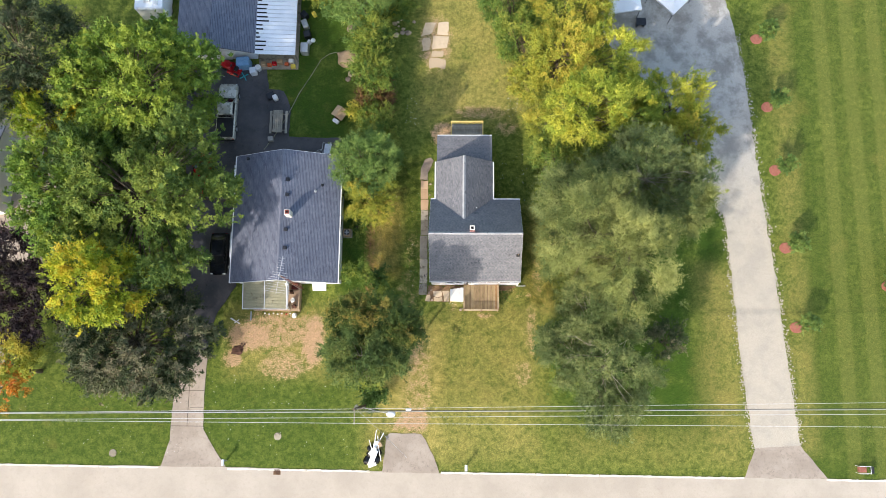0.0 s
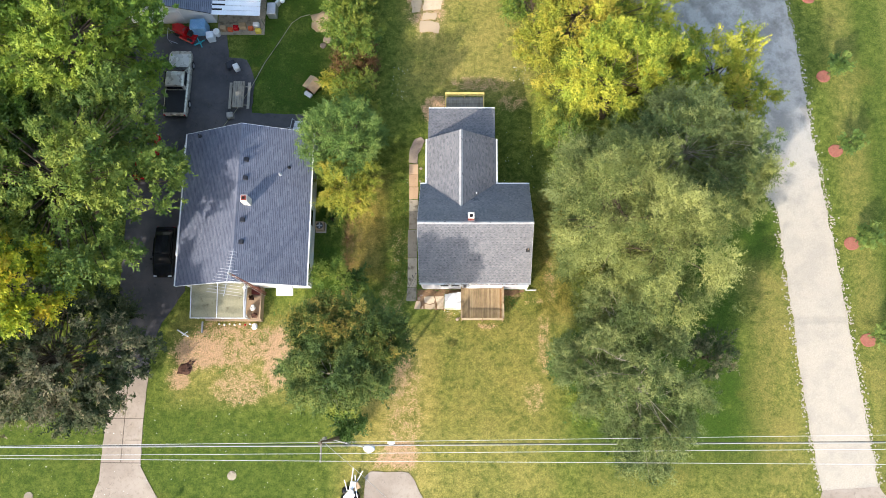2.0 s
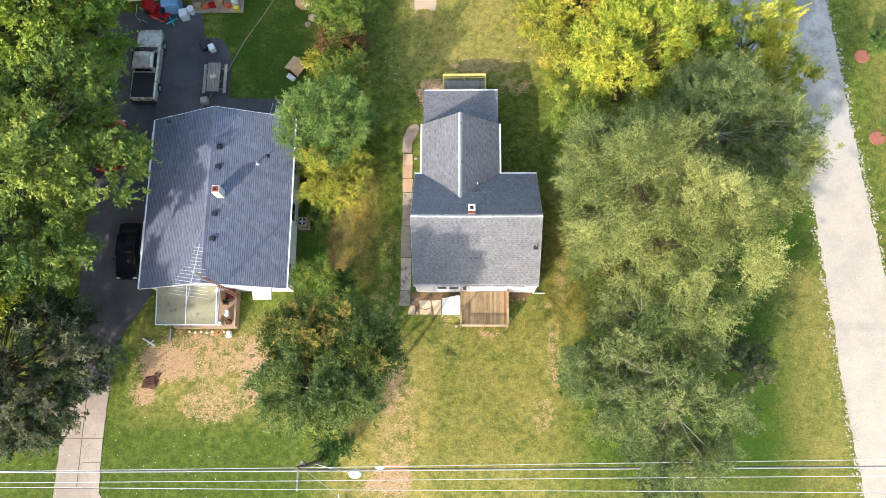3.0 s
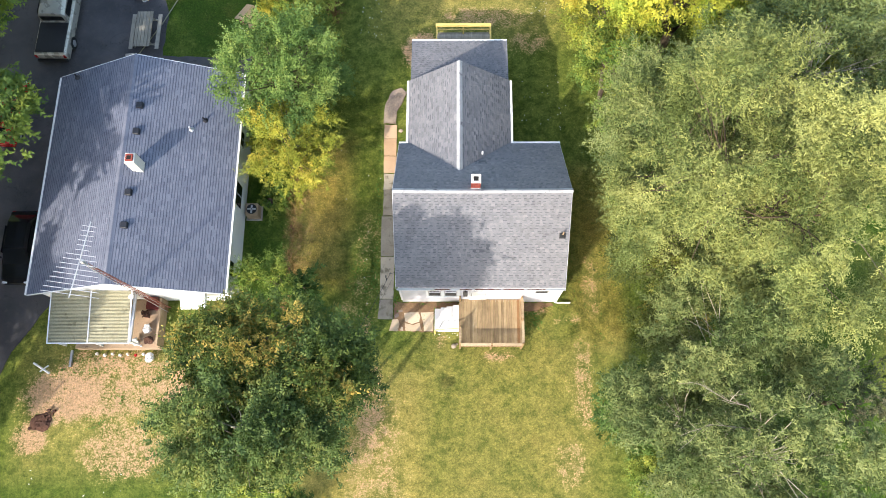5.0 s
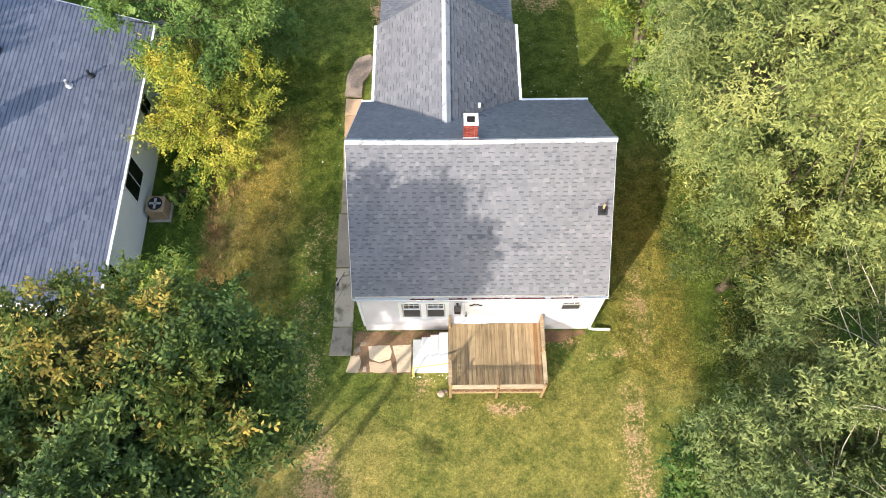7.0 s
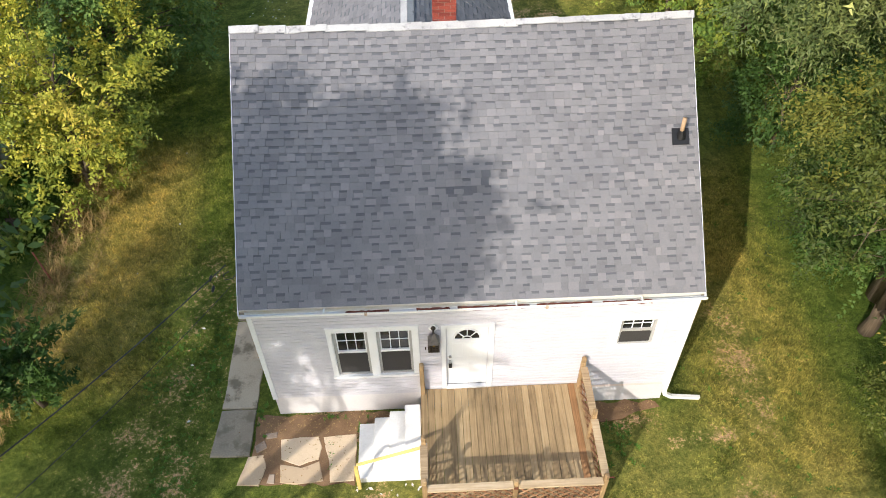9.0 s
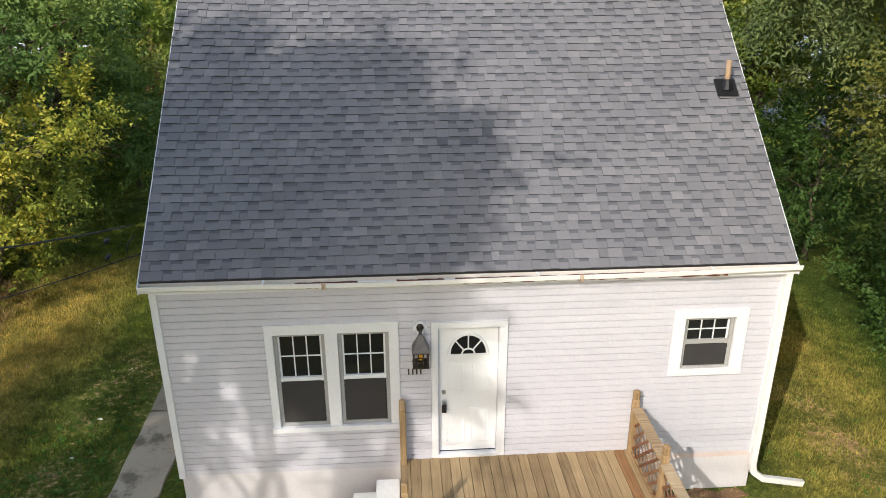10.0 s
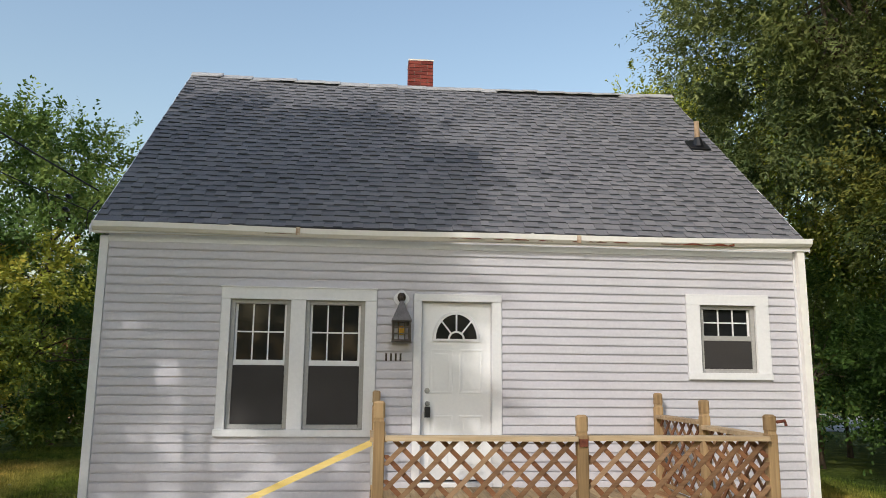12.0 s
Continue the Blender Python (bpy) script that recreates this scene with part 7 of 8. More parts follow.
    for x, y, r in ((-0.85, -0.42, 0.2), (-0.85, 0.42, 0.2), (0.55, -0.5, 0.28), (0.55, 0.5, 0.28)):
        part("wheel", Shape().tube([(x, y - 0.09, r), (x, y + 0.09, r)], r, 12), "tyre", m)
    part("steering_wheel", Shape().tube([(0.1, 0, 0.9), (0.02, 0, 1.1)], 0.02, 6).tube([(0.02, 0, 1.1), (0.0, 0, 1.12)], 0.17, 12), "black", m)
    lone("tarp_cover", Shape().box(-0.68, 0.68, -0.5, 0.5, 0, 1.35, pose(0, 0, 0, 0, 0, 3), 0.1), "blue_plastic", "blue tarp over stacked goods", "tarp", at=(-24.0, 23.1, 0))
    lone("washing_machine", Shape().box(-0.32, 0.32, -0.32, 0.32, 0, 0.9, pose(0, 0, 0, 0, 0, 10), 0.04), "white_metal", "old white appliance by the garage", "appliance", at=(-23.0, 22.3, 0))
    lone("bucket", Shape().tube([(0, 0, 0), (0, 0, 0.7)], [0.24, 0.3], 12), "foam", "white plastic bucket by the garage", "bucket", at=(-22.5, 22.7, 0))
    lone("toy_rack", Shape().box(-0.5, 0.5, -0.04, 0.04, 0.3, 0.4, pose(0, 0, 0, 0, 0, 30)).box(-0.5, 0.5, -0.04, 0.04, 0.3, 0.4, pose(0, 0, 0, 0, 0, 120)).box(-0.06, 0.06, -0.06, 0.06, 0, 0.4), "teal", "teal folding drying stand", "stand", at=(-24.0, 21.8, 0))
    fr = Shape().tube([(-0.35, -0.5, 0), (-0.35, -0.5, 1.0), (-0.35, 0.5, 1.0), (-0.35, 0.5, 0)], 0.025, 6).tube([(0.2, -0.5, 0.02), (-0.35, -0.5, 0.6)], 0.025, 6).tube([(0.2, 0.5, 0.02), (-0.35, 0.5, 0.6)], 0.025, 6)
    lone("hand_cart", fr, "galv", "pale tubular hand cart", "cart", at=(-26.3, 22.4, 0))
    lone("storage_box", Shape().box(-0.45, 0.45, -0.3, 0.3, 0, 0.7, None, 0.05), "red_paint", "red metal storage box", "box", at=(-26.0, 23.2, 0))


garage()


# ---- vehicles ----
def wheel(parent, x, y, r=0.36, w=0.24):
    t = part("wheel", Shape().tube([(x - w / 2, y, r), (x - w / 2 + 0.03, y, r), (x + w / 2 - 0.03, y, r), (x + w / 2, y, r)], [r * 0.9, r, r, r * 0.9], 18), "tyre", parent)
    sx = 1 if x > 0 else -1
    part("rim", Shape().tube([(x + sx * w * 0.35, y, r), (x + sx * (w / 2 + 0.008), y, r)], [r * 0.62, r * 0.55], 14), "galv", t)


def section(y, w, z0, z1, r=0.12, crown=0.03):
    """A rounded cross-section of a car body at y."""
    return [(-w, y, z0), (w, y, z0), (w * 1.02, y, (z0 + z1) / 2), (w, y, z1 - r), (w - r, y, z1 - 0.01), (0, y, z1 + crown), (-w + r, y, z1 - 0.01), (-w, y, z1 - r), (-w * 1.02, y, (z0 + z1) / 2)]


def pickup(at, turn):
    c = thing("pickup_truck", at, "silver pickup truck with a black bed cover", "pickup truck", turn=turn)
    body = [section(y, w, z0, z1) for y, w, z0, z1 in ((-2.95, 0.92, 0.5, 0.98), (-2.85, 0.98, 0.42, 1.06), (-1.0, 0.99, 0.4, 1.08), (0.9, 0.99, 0.4, 1.08), (1.3, 0.99, 0.4, 1.1), (2.6, 0.96, 0.42, 1.04), (2.9, 0.88, 0.45, 0.94), (2.98, 0.8, 0.5, 0.85))]
    part("body", Shape().loft(body[::-1], True), "silver_paint", c, "", False, 0.02)
    cab = [section(y, w, 1.04, z1, 0.16, 0.04) for y, w, z1 in ((-0.72, 0.88, 1.1), (-0.6, 0.82, 1.74), (0.3, 0.8, 1.8), (0.62, 0.8, 1.76), (1.35, 0.9, 1.1))]
    part("cab", Shape().loft(cab[::-1], True), "silver_paint", c, "", False, 0.015)
    part("windshield", Shape().loft([[(-0.76, 0.7, 1.70), (0.76, 0.7, 1.70), (0.85, 1.34, 1.15), (-0.85, 1.34, 1.15)], [(-0.76, 0.715, 1.715), (0.76, 0.715, 1.715), (0.85, 1.355, 1.165), (-0.85, 1.355, 1.165)]], True), "glass", c, "dark windscreen")
    part("rear_window", Shape().box(-0.68, 0.68, -0.715, -0.70, 1.2, 1.62), "glass", c)
    for sx in (-1, 1):
        part("side_window", Shape().box(sx * 0.875 - 0.012, sx * 0.875 + 0.012, -0.45, 0.75, 1.18, 1.6, Matrix.Translation((0, 0, 0))), "glass", c)
        mir = Shape().box(sx * 1.12 - 0.1, sx * 1.12 + 0.1, 0.95, 1.05, 1.15, 1.35, None, 0.02)
        part("mirror", mir, "silver_paint", c)
        part("tail_light", Shape().box(sx * 0.86 - 0.07, sx * 0.86 + 0.07, -2.965, -2.93, 0.7, 0.98), "lamp_red", c)
        part("headlight", Shape().box(sx * 0.68 - 0.16, sx * 0.68 + 0.16, 2.9, 2.985, 0.62, 0.82), "lamp_white", c)
        for y in (-1.75, 1.85):
            wheel(c, sx * 0.9, y, 0.38, 0.26)
    part("bed_cover", Shape().box(-0.86, 0.86, -2.8, -0.78, 1.08, 1.135, None, 0.03), "tonneau", c, "black bed cover")
    part("bumper", Shape().box(-0.93, 0.93, -3.08, -2.93, 0.45, 0.62, None, 0.03), "black", c)
    return c


def hatchback(at, turn, paint, label):
    c = thing("parked_car", at, label, "car", turn=turn)
    body = [section(y, w, z0, z1) for y, w, z0, z1 in ((-2.1, 0.74, 0.5, 0.82), (-2.0, 0.84, 0.34, 0.94), (-0.8, 0.88, 0.28, 0.98), (0.9, 0.88, 0.28, 0.96), (1.8, 0.82, 0.32, 0.84), (2.1, 0.7, 0.42, 0.68))]
    part("body", Shape().loft(body[::-1], True), paint, c, "", False, 0.02)
    cab = [section(y, w, 0.92, z1, 0.14, 0.03) for y, w, z1 in ((-1.8, 0.74, 0.97), (-1.25, 0.68, 1.4), (-0.3, 0.68, 1.46), (0.2, 0.68, 1.42), (1.05, 0.78, 0.98))]
    part("cabin", Shape().loft(cab[::-1], True), paint, c, "", False, 0.015)
    for y0, z0, y1, z1 in ((0.28, 1.40, 1.04, 1.0), (-1.3, 1.38, -1.8, 1.0)):
        q = 0.016
        part("windscreen", Shape().loft([[(-0.6, y0, z0), (0.6, y0, z0), (0.7, y1, z1), (-0.7, y1, z1)][::1 if y1 > y0 else -1], [(-0.6, y0, z0 + q), (0.6, y0, z0 + q), (0.7, y1, z1 + q), (-0.7, y1, z1 + q)][::1 if y1 > y0 else -1]], True), "glass", c)
    for sx in (-1, 1):
        part("side_window", Shape().box(sx * 0.745 - 0.012, sx * 0.745 + 0.012, -1.1, 0.45, 1.02, 1.3), "glass", c)
        part("headlight", Shape().box(sx * 0.6 - 0.14, sx * 0.6 + 0.14, 1.95, 2.07, 0.6, 0.74, None, 0.02), "lamp_white", c)
        part("tail_light", Shape().box(sx * 0.66 - 0.08, sx * 0.66 + 0.08, -2.1, -2.04, 0.66, 0.84), "lamp_red", c)
        part("mirror", Shape().box(sx * 0.95 - 0.08, sx * 0.95 + 0.08, 0.6, 0.7, 0.92, 1.05, None, 0.02), paint, c)
        for y in (-1.3, 1.3):
            wheel(c, sx * 0.8, y, 0.31, 0.2)


pickup((-25.4, 17.75, 0.04), -1)
hatchback((-27.6, 11.2, 0.04), -4, "red_paint", "red hatchback parked under the maple")
hatchback((-25.35, 2.9, 0.04), 180, "car_black", "black car parked close to the wall")


# ---- back yard things ----
def yard():
    t = thing("picnic_table", (-20.1, 16.75, 0.04), "weathered grey picnic table with benches", "picnic table")
    for i in range(5):
        part("top_plank", Shape().box(-0.5 + i * 0.2, -0.5 + i * 0.2 + 0.18, -1.2, 1.2, 0.72, 0.76), "grey_wood", t)
    for x in (-0.92, 0.68):
        part("bench_plank", Shape().box(x, x + 0.24, -1.2, 1.2, 0.42, 0.46), "grey_wood", t)
    for y in (-0.85, 0.85):
        part("crossbar", Shape().box(-0.9, 0.9, y - 0.04, y + 0.04, 0.34, 0.42), "grey_wood", t)
        for sx in (-1, 1):
            part("leg", Shape().tube([(sx * 0.3, y, 0.72), (sx * 0.75, y, 0.0)], 0.045, 6), "grey_wood", t)
    lone("plastic_crate", Shape().box(-0.28, 0.28, -0.25, 0.25, 0, 0.5, pose(0, 0, 0, 0, 0, 8), 0.05), "mortar", "grey plastic stool by the picnic table", "stool", at=(-20.85, 15.0, 0.04))
    lone("cooler", Shape().box(-0.4, 0.4, -0.35, 0.35, 0, 0.45, pose(0, 0, 0, 0, 0, 25), 0.06), "vent_black", "dark cooler lying on the tarmac", "cooler", at=(-21.1, 19.7, 0.04))
    lone("bucket", Shape().box(-0.24, 0.24, -0.28, 0.28, 0.0, 0.55, pose(0, 0, 0, 0, 0, 25), 0.06), "foam", "white bucket by the cooler", "bucket", at=(-20.6, 19.45, 0.04))
    d = thing("doghouse", (-13.8, 17.7, 0), "small tan doghouse with a plank roof", "doghouse", turn=-35)
    part("hut", Shape().box(-0.45, 0.45, -0.5, 0.5, 0, 0.6), "red_wood", d)
    for sx in (-1, 1):
        part("roof_panel", Shape().loft([[(0, y, 1.02), (sx * 0.66, y, 0.55), (sx * 0.66, y, 0.6), (0, y, 1.07)][::sx] for y in (0.6, -0.6)], True), "tan_board", d)
    part("front_step", Shape().box(-0.3, 0.4, -1.0, -0.62, 0, 0.2, None, 0.04), "foam", d, "grey block")
    s = thing("steel_steps", (-14.9, 13.9, 0.04), "grey metal steps with tube rails", "steps")
    for i in range(5):
        part("tread", Shape().box(-0.35, 0.35, -0.6 + i * 0.25, -0.38 + i * 0.25, 0.75 - 0.15 * i, 0.78 - 0.15 * i), "galv", s)
    for x in (-0.37, 0.37):
        part("rail", Shape().tube([(x, -0.6, 0.0), (x, -0.6, 1.6), (x, 0.5, 1.0), (x, 0.75, 0.0)], 0.025, 6), "galv", s)
    b = thing("bicycle", (-15.8, 13.55, 0.04), "dark bicycle lying by the wall", "bicycle", turn=15)
    for x in (-0.5, 0.5):
        ring = []
        for i in range(19):
            q = 2 * math.pi * i / 18
            ring.append((x + 0.33 * math.cos(q), 0.33 * math.sin(q) * 0.35, 0.34 + 0.33 * math.sin(q) * 0.9))
        part("wheel", Shape().tube(ring, 0.022, 6, False), "tyre", b)
    part("frame", Shape().tube([(-0.5, 0, 0.34), (-0.1, 0.1, 0.72), (0.4, 0.1, 0.74), (0.5, 0, 0.34)], 0.018, 6).tube([(-0.1, 0.1, 0.72), (0.0, 0, 0.3), (0.4, 0.1, 0.74)], 0.018, 6), "galv", b)
    for i, (x, y, r) in enumerate(((-13.2, 23.9, 1.15), (-12.7, 22.2, 0.4), (-12.9, 27.2, 0.55), (-12.6, 26.2, 0.35), (-13.1, 21.6, 0.3))):
        lone("earth_mound" if i == 0 else "rock", Shape().ball((0, 0, 0.05), r, r * 0.9, r * 0.35, 12, 7, 0.4, 30 + i), "tan_board" if i == 0 else "boulder", "pile of tan earth at the hedge" if i == 0 else "pale rock at the hedge", "mound" if i == 0 else "rock", at=(x, y, 0), smooth=True)
    hose = [(-21.6, 13.9), (-20.5, 15.5), (-19.3, 17.6), (-18.2, 20.0), (-17.0, 22.0), (-16.0, 23.8), (-15.2, 24.4), (-14.4, 24.6)]
    lone("garden_hose", Shape().tube([(x, y, 0.06) for x, y in hose], 0.035, 6), "green_panel", "pale green garden hose across the lawn", "hose")
    heap, rng = Shape().ball((0, 0, 0.02), 0.55, 0.4, 0.14, 14, 6, 0.7, 4), random.Random(14)
    for i in range(40):
        x, y = rng.gauss(0, 0.28), rng.gauss(0, 0.2)
        heap.ball((x + 0.5 * y, y + 0.5 * x, 0.1), rng.uniform(0.05, 0.12), rng.uniform(0.05, 0.1), rng.uniform(0.04, 0.1), 6, 4, 0.8, 60 + i)
    lone("soil_heap", heap, "dead", "small heap of dark turned soil in the yard", "soil heap", at=(-23.15, -6.6, 0), smooth=False)
    st = thing("fallen_post", (-23.4, -3.8, 0), "white fallen garden post", "post", turn=-30)
    part("stake", Shape().tube([(-0.7, 0, 0.08), (0.4, 0, 0.12)], 0.06, 8), "foam", st)
    part("arm", Shape().tube([(-0.1, -0.2, 0.12), (0.1, 0.3, 0.12)], 0.04, 8), "foam", st)
    lone("downpipe_foot", Shape().box(-0.06, 0.06, -0.9, 0, 0.0, 0.12), "galv", "pale drain pipe across the soil", "pipe", at=(-22.0, -2.75, 0))
    for i, (x, y) in enumerate(((-17.7, -1.7), (-17.55, -2.3), (-18.3, -2.4), (-17.9, -0.9), (-17.6, -3.15))):
        p = thing("flower_pot", (x, y, 0.5 if i < 4 else 0.0), "potted dry plant on the porch", "flower pot", "porch pots")
        part("pot", Shape().tube([(0, 0, 0), (0, 0, 0.25)], [0.12, 0.17], 10), "brick" if i % 2 else "galv", p)
        part("plant", Shape().ball((0, 0, 0.35), 0.22, 0.22, 0.18, 9, 6, 0.9, i), "dead" if i % 2 else "foam", p)
    for i in range(8):
        x = -20.6 + i * 0.42
        lone("garden_ornament", Shape().ball((0, 0, 0.1), 0.09, 0.09, 0.12, 8, 5, 0.3, i), "red_paint" if i == 5 else "foam", "small painted garden ornament by the porch", "ornament", "porch ornaments", at=(x, -2.95 - 0.06 * (i % 2), 0))
    # fence line between the plots
    f = thing("wire_fence", (-10.3, 0, 0), "rusty wire fence in long dry grass", "fence")
    for y in (-0.5, 1.8, 4.1, 6.4):
        part("fence_post", Shape().tube([(0.04 * (y - 3), y, 0), (0.04 * (y - 3) - 0.05, y, 1.15)], 0.022, 6), "rust_steel", f)
    for z in (0.3, 0.65, 1.0):
        part("fence_wire", Shape().tube([(-0.14, -0.5, z), (0.0, 3, z - 0.03), (0.14, 6.4, z)], 0.004, 4), "rust_steel", f)
    # motor home and tents to the north
    rv = thing("motor_home", (-33.6, 31.0, 0), "white motor home roof among trees", "motor home")
    part("body", Shape().box(-1.5, 1.5, -2.9, 4.5, 0.5, 2.9, None, 0.15), "white_metal", rv)
    part("roof_unit", Shape().box(-0.5, 0.2, -2.2, -1.2, 2.9, 3.15, None, 0.05), "foam", rv)
    part("roof_hatch", Shape().box(0.5, 1.0, -2.5, -1.9, 2.9, 3.0, None, 0.03), "foam", rv)
    for x in (-1.35, 1.35):
        for y in (-1.8, 2.8):
            wheel(rv, x, y, 0.4, 0.25)
    for nm, x, y, turn, label in (("canopy_tent", 15.2, 29.6, 8, "white canopy tent on the gravel lot"), ("canopy_tent", 20.3, 30.0, 45, "white canopy tent on the gravel lot")):
        c = thing(nm, (x, y, 0), label, "canopy", "canopies", turn=turn)
        part("cover", Shape().loft([[(-1.7, -1.7, 2.1), (1.7, -1.7, 2.1), (1.7, 1.7, 2.1), (-1.7, 1.7, 2.1)], [(-1.72, -1.72, 2.35), (1.72, -1.72, 2.35), (1.72, 1.72, 2.35), (-1.72, 1.72, 2.35)], [(-0.05, -0.05, 3.1), (0.05, -0.05, 3.1), (0.05, 0.05, 3.1), (-0.05, 0.05, 3.1)]], True), "white_metal", c)
        for sx in (-1, 1):
            for sy in (-1, 1):
                part("leg", Shape().tube([(sx * 1.6, sy * 1.6, 0), (sx * 1.6, sy * 1.6, 2.15)], 0.03, 6), "black", c)
    lone("camp_table", Shape().box(-0.5, 0.5, -0.4, 0.4, 0.65, 0.75).box(-0.4, -0.3, -0.3, 0.3, 0, 0.65).box(0.3, 0.4, -0.3, 0.3, 0, 0.65), "vent_black", "dark table beside the canopy", "table", at=(17.4, 27.6, 0.03))
    # neighbours to the far west
    n = thing("neighbour_house", (-53.5, 9.5, 0), "grey house half hidden by maples", "house")
    part("wall_block", Shape().box(-6, 6, -2.5, 5.5, 0, 3), "white_wall", n)
    part("roof", Shape().loft([[(-6.4, y, z), (6.4, y, z), (6.4, y, z + 0.12), (-6.4, y, z + 0.12)] for y, z in ((-3.0, 2.8), (1.5, 4.6), (6.0, 2.8))], True), "roof_left", n)


yard()


# ---- power line ----
def power_line():
    p = thing("power_pole", (-9.93, -11.71, 0), "wooden power pole with a crossarm", "power pole")
    part("shaft", Shape().tube([(0, 0, -0.3), (0, 0, 5), (0, 0, 11.2)], [0.17, 0.14, 0.11], 12), "pole", p)
    part("crossarm", Shape().box(-0.05, 0.05, -1.25, 0.2, 10.55, 10.67), "grey_wood", p)
    for y in (-1.14, -0.68, 0.02):
        part("insulator", Shape().tube([(0, y, 10.67), (0, y, 10.75), (0, y, 10.84)], [0.03, 0.06, 0.035], 8), "galv", p)
    part("transformer", Shape().tube([(0.0, 0.2, 9.2), (0.0, 0.2, 9.7)], 0.13, 12), "grey_wood", p, "grey transformer can")
    arm = part("lamp_arm", Shape().tube([(0.1, 0, 6.6), (1.2, -0.25, 7.0), (2.4, -0.5, 6.75)], 0.03, 6), "galv", p)
    part("street_light", Shape().ball((2.65, -0.56, 6.65), 0.42, 0.3, 0.16, 12, 6), "white_metal", arm, "white street light head", True)
    rows = (("power_wire", -12.85, 0.0035, 10.85, 0.015, "wire"), ("power_wire", -12.39, 0.0165, 10.85, 0.015, "wire"), ("power_wire", -11.69, 0.0215, 10.85, 0.013, "wire"), ("telephone_cable", -11.96, 0.014, 8.2, 0.026, "cable"), ("telephone_cable", -12.06, 0.0145, 8.0, 0.03, "galv"))
    for name, y0, drift, z, r, m in rows:
        pts = []
        for i in range(41):
            x = -69.93 + 120 * i / 40
            u = (x + 69.93) % 60 / 60
            pts.append((x, y0 + drift * (x + 9.93), z - 3.2 * u * (1 - u) * 0.45))
        lone(name, Shape().tube(pts, r, 6), m, "dark overhead cable above the front lawns" if m == "cable" else "pale overhead wire above the front lawns", "wire", "overhead wires")
    lone("cable_coil", Shape().ball((0, 0, 0), 0.28, 0.12, 0.07, 10, 6), "wire", "silver splice case on the overhead cable", "splice case", at=(-5.6, -11.8, 8.3))
    for name, y0, z0, end, r in (("service_cable", -11.6, 9.4, (-4.35, 0.6, 4.28), 0.011), ("service_cable", -11.6, 8.0, (-4.3, 0.35, 3.95), 0.006)):
        a, b, pts = Vector((-9.88, y0, z0)), Vector(end), []
        for i in range(25):
            u = i / 24
            q = a.lerp(b, u)
            pts.append((q.x, q.y, q.z - 2.6 * u * (1 - u)))
        lone(name, Shape().tube(pts, r, 6), "cable", "black service cable from the pole to the house", "cable", "service cables")
    w = thing("weather_head", (-4.2, 0.55, 3.95), "black cable bracket on the gable", "cable bracket")
    part("bracket", Shape().box(0.02, 0.13, -0.03, 0.03, -0.1, 0.12), "cable", w)
    part("drip_loop", Shape().tube([(-0.12, 0, 0.2), (-0.26, 0.05, 0.05), (-0.28, 0.1, -0.15), (-0.12, 0.1, -0.1), (0.02, 0.1, 0.08)], 0.01, 6), "cable", w)
    for q in ((-0.42, -0.15, 0.2), (-0.4, -0.25, 0.02)):
        part("splice", Shape().ball(q, 0.03, 0.09, 0.03, 8, 5), "black", w, "black cable splice", True)
    guy = Shape().tube([(-9.9, -11.8, 9.5), (-8.1, -14.2, 4.5), (-6.2, -16.7, 0.0)], 0.012, 5)
    lone("guy_wire", guy, "galv", "thin steel guy wire from the pole", "wire")


power_line()


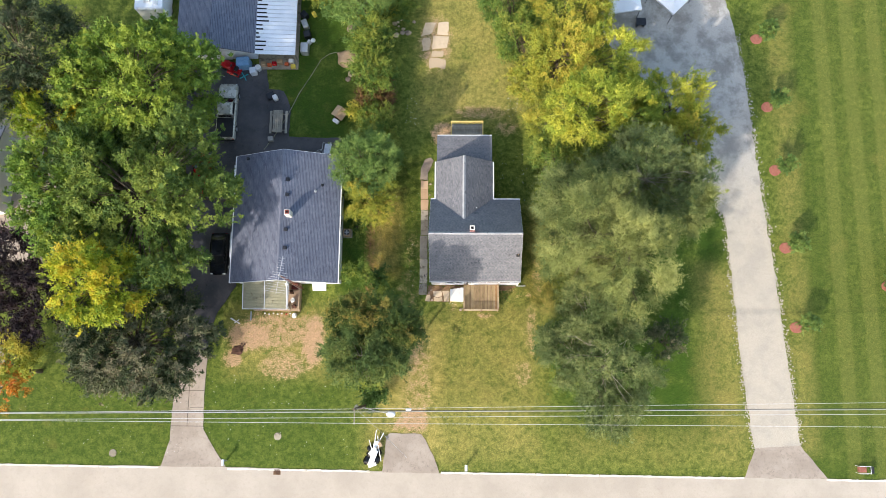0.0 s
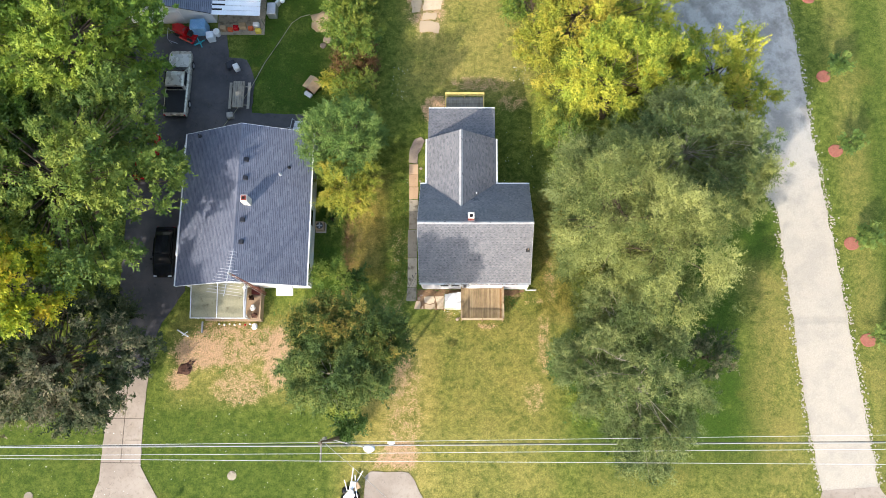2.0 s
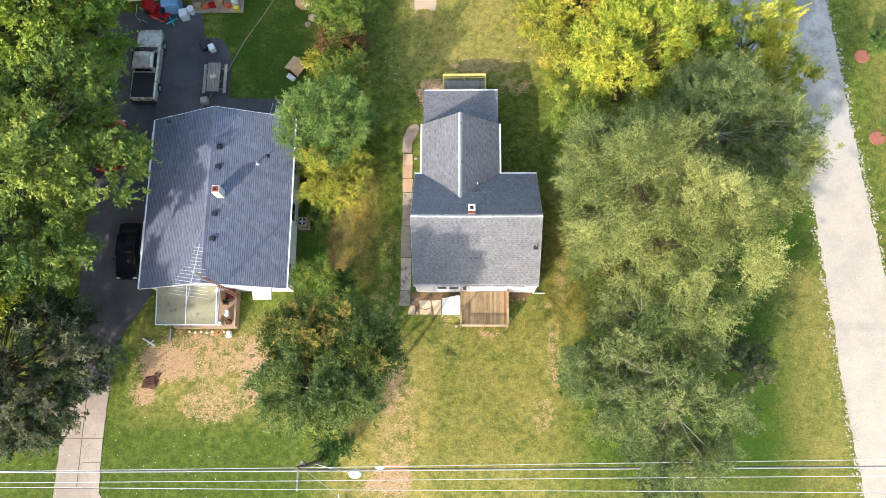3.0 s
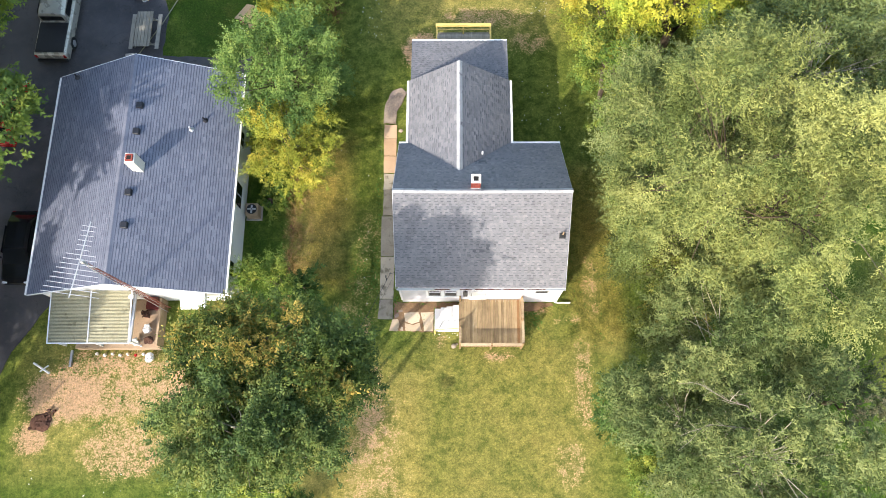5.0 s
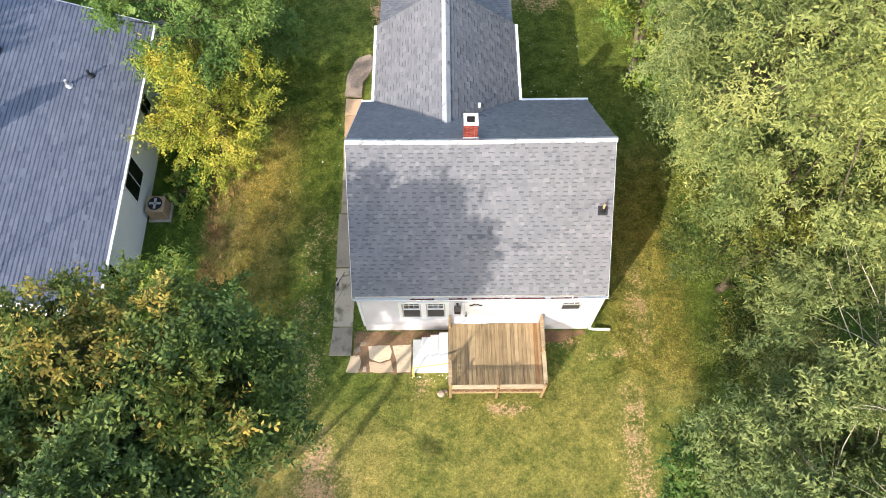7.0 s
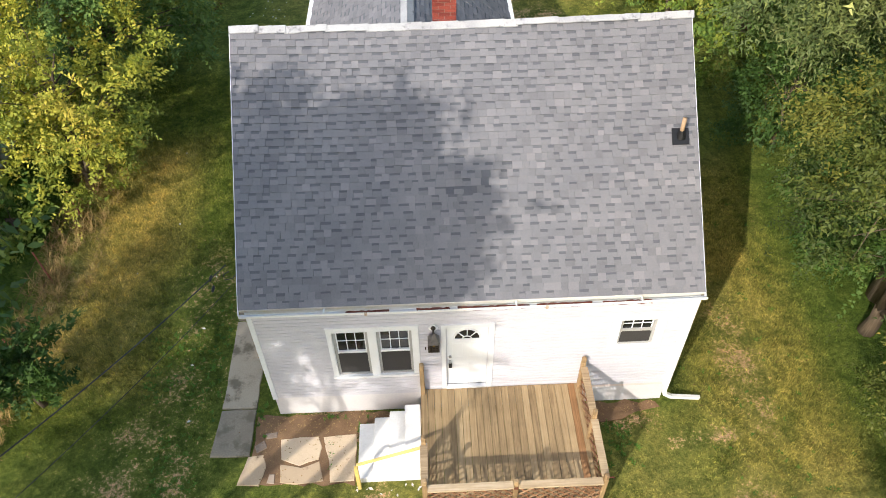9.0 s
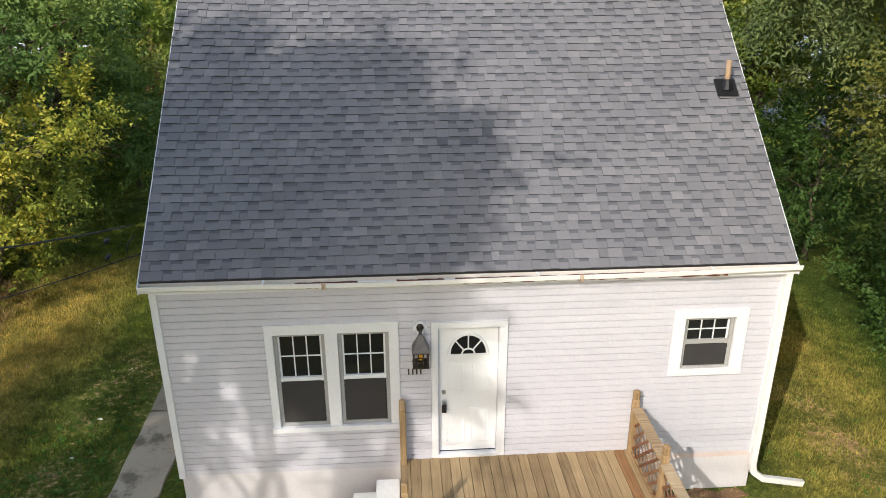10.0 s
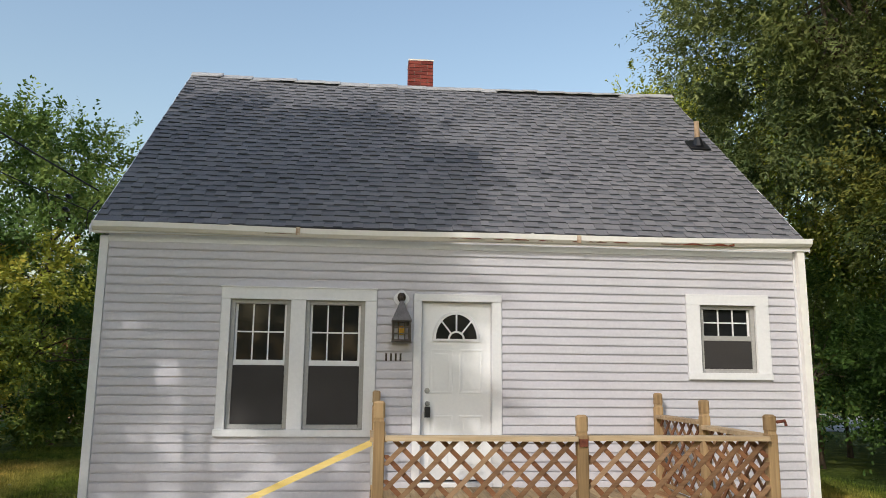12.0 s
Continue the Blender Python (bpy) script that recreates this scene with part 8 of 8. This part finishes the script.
# ---- roadside things ----
def roadside():
    rng = random.Random(6)
    for i, (x, y, r) in enumerate(((-9.95, -16.9, 0.45), (-9.7, -16.3, 0.4), (-9.2, -16.8, 0.45), (-9.1, -16.1, 0.42), (-9.75, -15.8, 0.34), (-9.05, -15.5, 0.3))):
        lone("rubbish_bag", Shape().ball((0, 0, r * 0.6), r, r * 0.9, r * 0.75, 12, 8, 0.5, i), "plastic_bag", "full black rubbish bag by the road", "rubbish bag", "rubbish pile", at=(x, y, 0), smooth=True)
    for i, (x, y, ln, wd, turn, z) in enumerate(((-9.45, -16.6, 1.5, 0.5, 70, 0.75), (-9.6, -17.2, 0.8, 0.6, 20, 0.35), (-9.25, -15.6, 1.1, 0.45, 80, 0.65), (-9.5, -16.0, 0.9, 0.35, 50, 0.8))):
        lone("scrap_sheet", Shape().box(-ln / 2, ln / 2, -wd / 2, wd / 2, -0.05, 0.06, pose(0, 0, 0, 8, -6, 0), 0.03), "foam", "crumpled white scrap on the rubbish pile", "scrap", "rubbish pile", at=(x, y, z)).rotation_euler.z = radians(turn)
    for i, (x, y, ln, turn) in enumerate(((-9.3, -14.9, 1.8, 82), (-8.75, -14.8, 1.2, 60), (-8.85, -16.2, 1.6, 100), (-9.75, -15.4, 0.9, 105), (-9.0, -15.2, 1.3, 95))):
        lone("lath", Shape().box(-ln / 2, ln / 2, -0.035, 0.035, 0.0, 0.03, pose(0, 0, 0, 0, -14, 0)), "foam", "pale lath sticking out of the rubbish", "lath", "rubbish pile", at=(x, y, 0.55)).rotation_euler.z = radians(turn)
    lone("cardboard", Shape().box(-0.3, 0.3, -0.25, 0.25, 0, 0.3, pose(0, 0, 0, 0, 0, 30), 0.02), "tan_board", "torn cardboard box on the rubbish pile", "box", "rubbish pile", at=(-8.95, -15.45, 0.4))
    for x, y, label in ((-0.62, -17.45, "white mailbox post by the road"), (-23.65, -17.2, "white mailbox by the drive")):
        m = thing("mailbox", (x, y, 0), label, "mailbox", "mailboxes")
        part("post", Shape().box(-0.05, 0.05, 0.05, 0.15, 0, 1.0), "grey_wood", m)
        part("box", Shape().tube([(0, -0.25, 1.1), (0, 0.3, 1.1)], 0.13, 10), "white_metal", m)
    pl = thing("planter_frame", (36.5, -17.2, 0), "white pipe frame over a red planter", "planter")
    part("tub", Shape().box(-0.35, 0.35, -0.25, 0.25, 0, 0.35, None, 0.04), "mulch", pl)
    part("frame", Shape().tube([(-0.5, -0.3, 0), (-0.5, -0.3, 0.8), (0.5, -0.3, 0.8), (0.5, 0.35, 0.8), (-0.5, 0.35, 0.8), (-0.5, 0.35, 0)], 0.035, 6), "foam", pl)
    part("mailbox", Shape().tube([(0.8, -0.3, 0.5), (0.8, 0.3, 0.5)], 0.14, 10).box(0.76, 0.84, -0.04, 0.04, 0, 0.4), "vent_black", pl, "dark mailbox on a stub")
    for x, y in ((-34.75, -16.55), (-18.8, -14.8)):
        lone("manhole_cover", Shape().tube([(0, 0, -0.05), (0, 0, 0.05)], 0.36, 20), "walkway", "round brown manhole cover in the grass", "manhole cover", "manhole covers", at=(x, y, 0))
    dr = thing("storm_drain", (-18.7, -18.1, 0), "rusty storm drain grate at the road edge", "drain")
    part("frame", Shape().box(-0.35, 0.35, -0.28, 0.28, 0.0, 0.045), "soil", dr)
    for i in range(6):
        part("grate_bar", Shape().box(-0.3 + i * 0.105, -0.3 + i * 0.105 + 0.05, -0.24, 0.24, 0.045, 0.065), "dead", dr)


roadside()


# ---- fallen leaves and litter ----
M["litter"] = surf("dry leaves", srgb(116, 90, 58), srgb(162, 134, 90), 20, 3, 0.9, 0.2, each=1.0)
M["pale_litter"] = surf("pale scraps", srgb(205, 200, 190), srgb(228, 226, 220), 20, 3, 0.8, 0.2)


def litter(name, spots, size, mat, label, seed):
    """Small flat scraps strewn over stretches of ground, as one mass."""
    rng, s = random.Random(seed), Shape()
    for x0, x1, y0, y1, n in spots:
        for _ in range(n):
            x, y, a, r = rng.uniform(x0, x1), rng.uniform(y0, y1), rng.uniform(0, 6.3), size * rng.uniform(0.5, 1.3)
            dx, dy, z = r * math.cos(a), r * math.sin(a), rng.uniform(0.03, 0.06)
            s.add([(x - dx, y - dy, z), (x + dy * 0.5, y - dx * 0.5, z + r * 0.3), (x + dx, y + dy, z + r * 0.15), (x - dy * 0.5, y + dx * 0.5, z + r * 0.3)], [(0, 1, 2, 3)])
    ob = part(name, s, mat)
    tagged(ob, label, "litter", "", "stuff")


litter("fallen_leaves", ((-4.4, -1.0, -0.5, -0.08, 240), (-4.4, -2.4, -1.65, -0.5, 80), (-9.8, -4.6, -1, 12, 420), (2.6, 4.2, -0.7, -0.06, 120), (5.0, 8.5, -2, 7, 220), (-8, 6, -10, -2.7, 260)), 0.024, "litter", "dry brown leaves strewn on soil and grass", 5)
litter("lawn_scraps", ((-9, -4.6, -3, 12, 12), (-7.0, -5.6, 16.5, 19.5, 26), (3.5, 5.0, 17.5, 19.5, 26), (2.5, 5.5, 8.5, 14, 24), (-30, -12, -16.5, -9, 90), (-45, -31, -16.5, -9.5, 60), (-2.3, -1.0, -2.0, -1.75, 12)), 0.05, "pale_litter", "pale scraps and leaves on the lawns", 6)
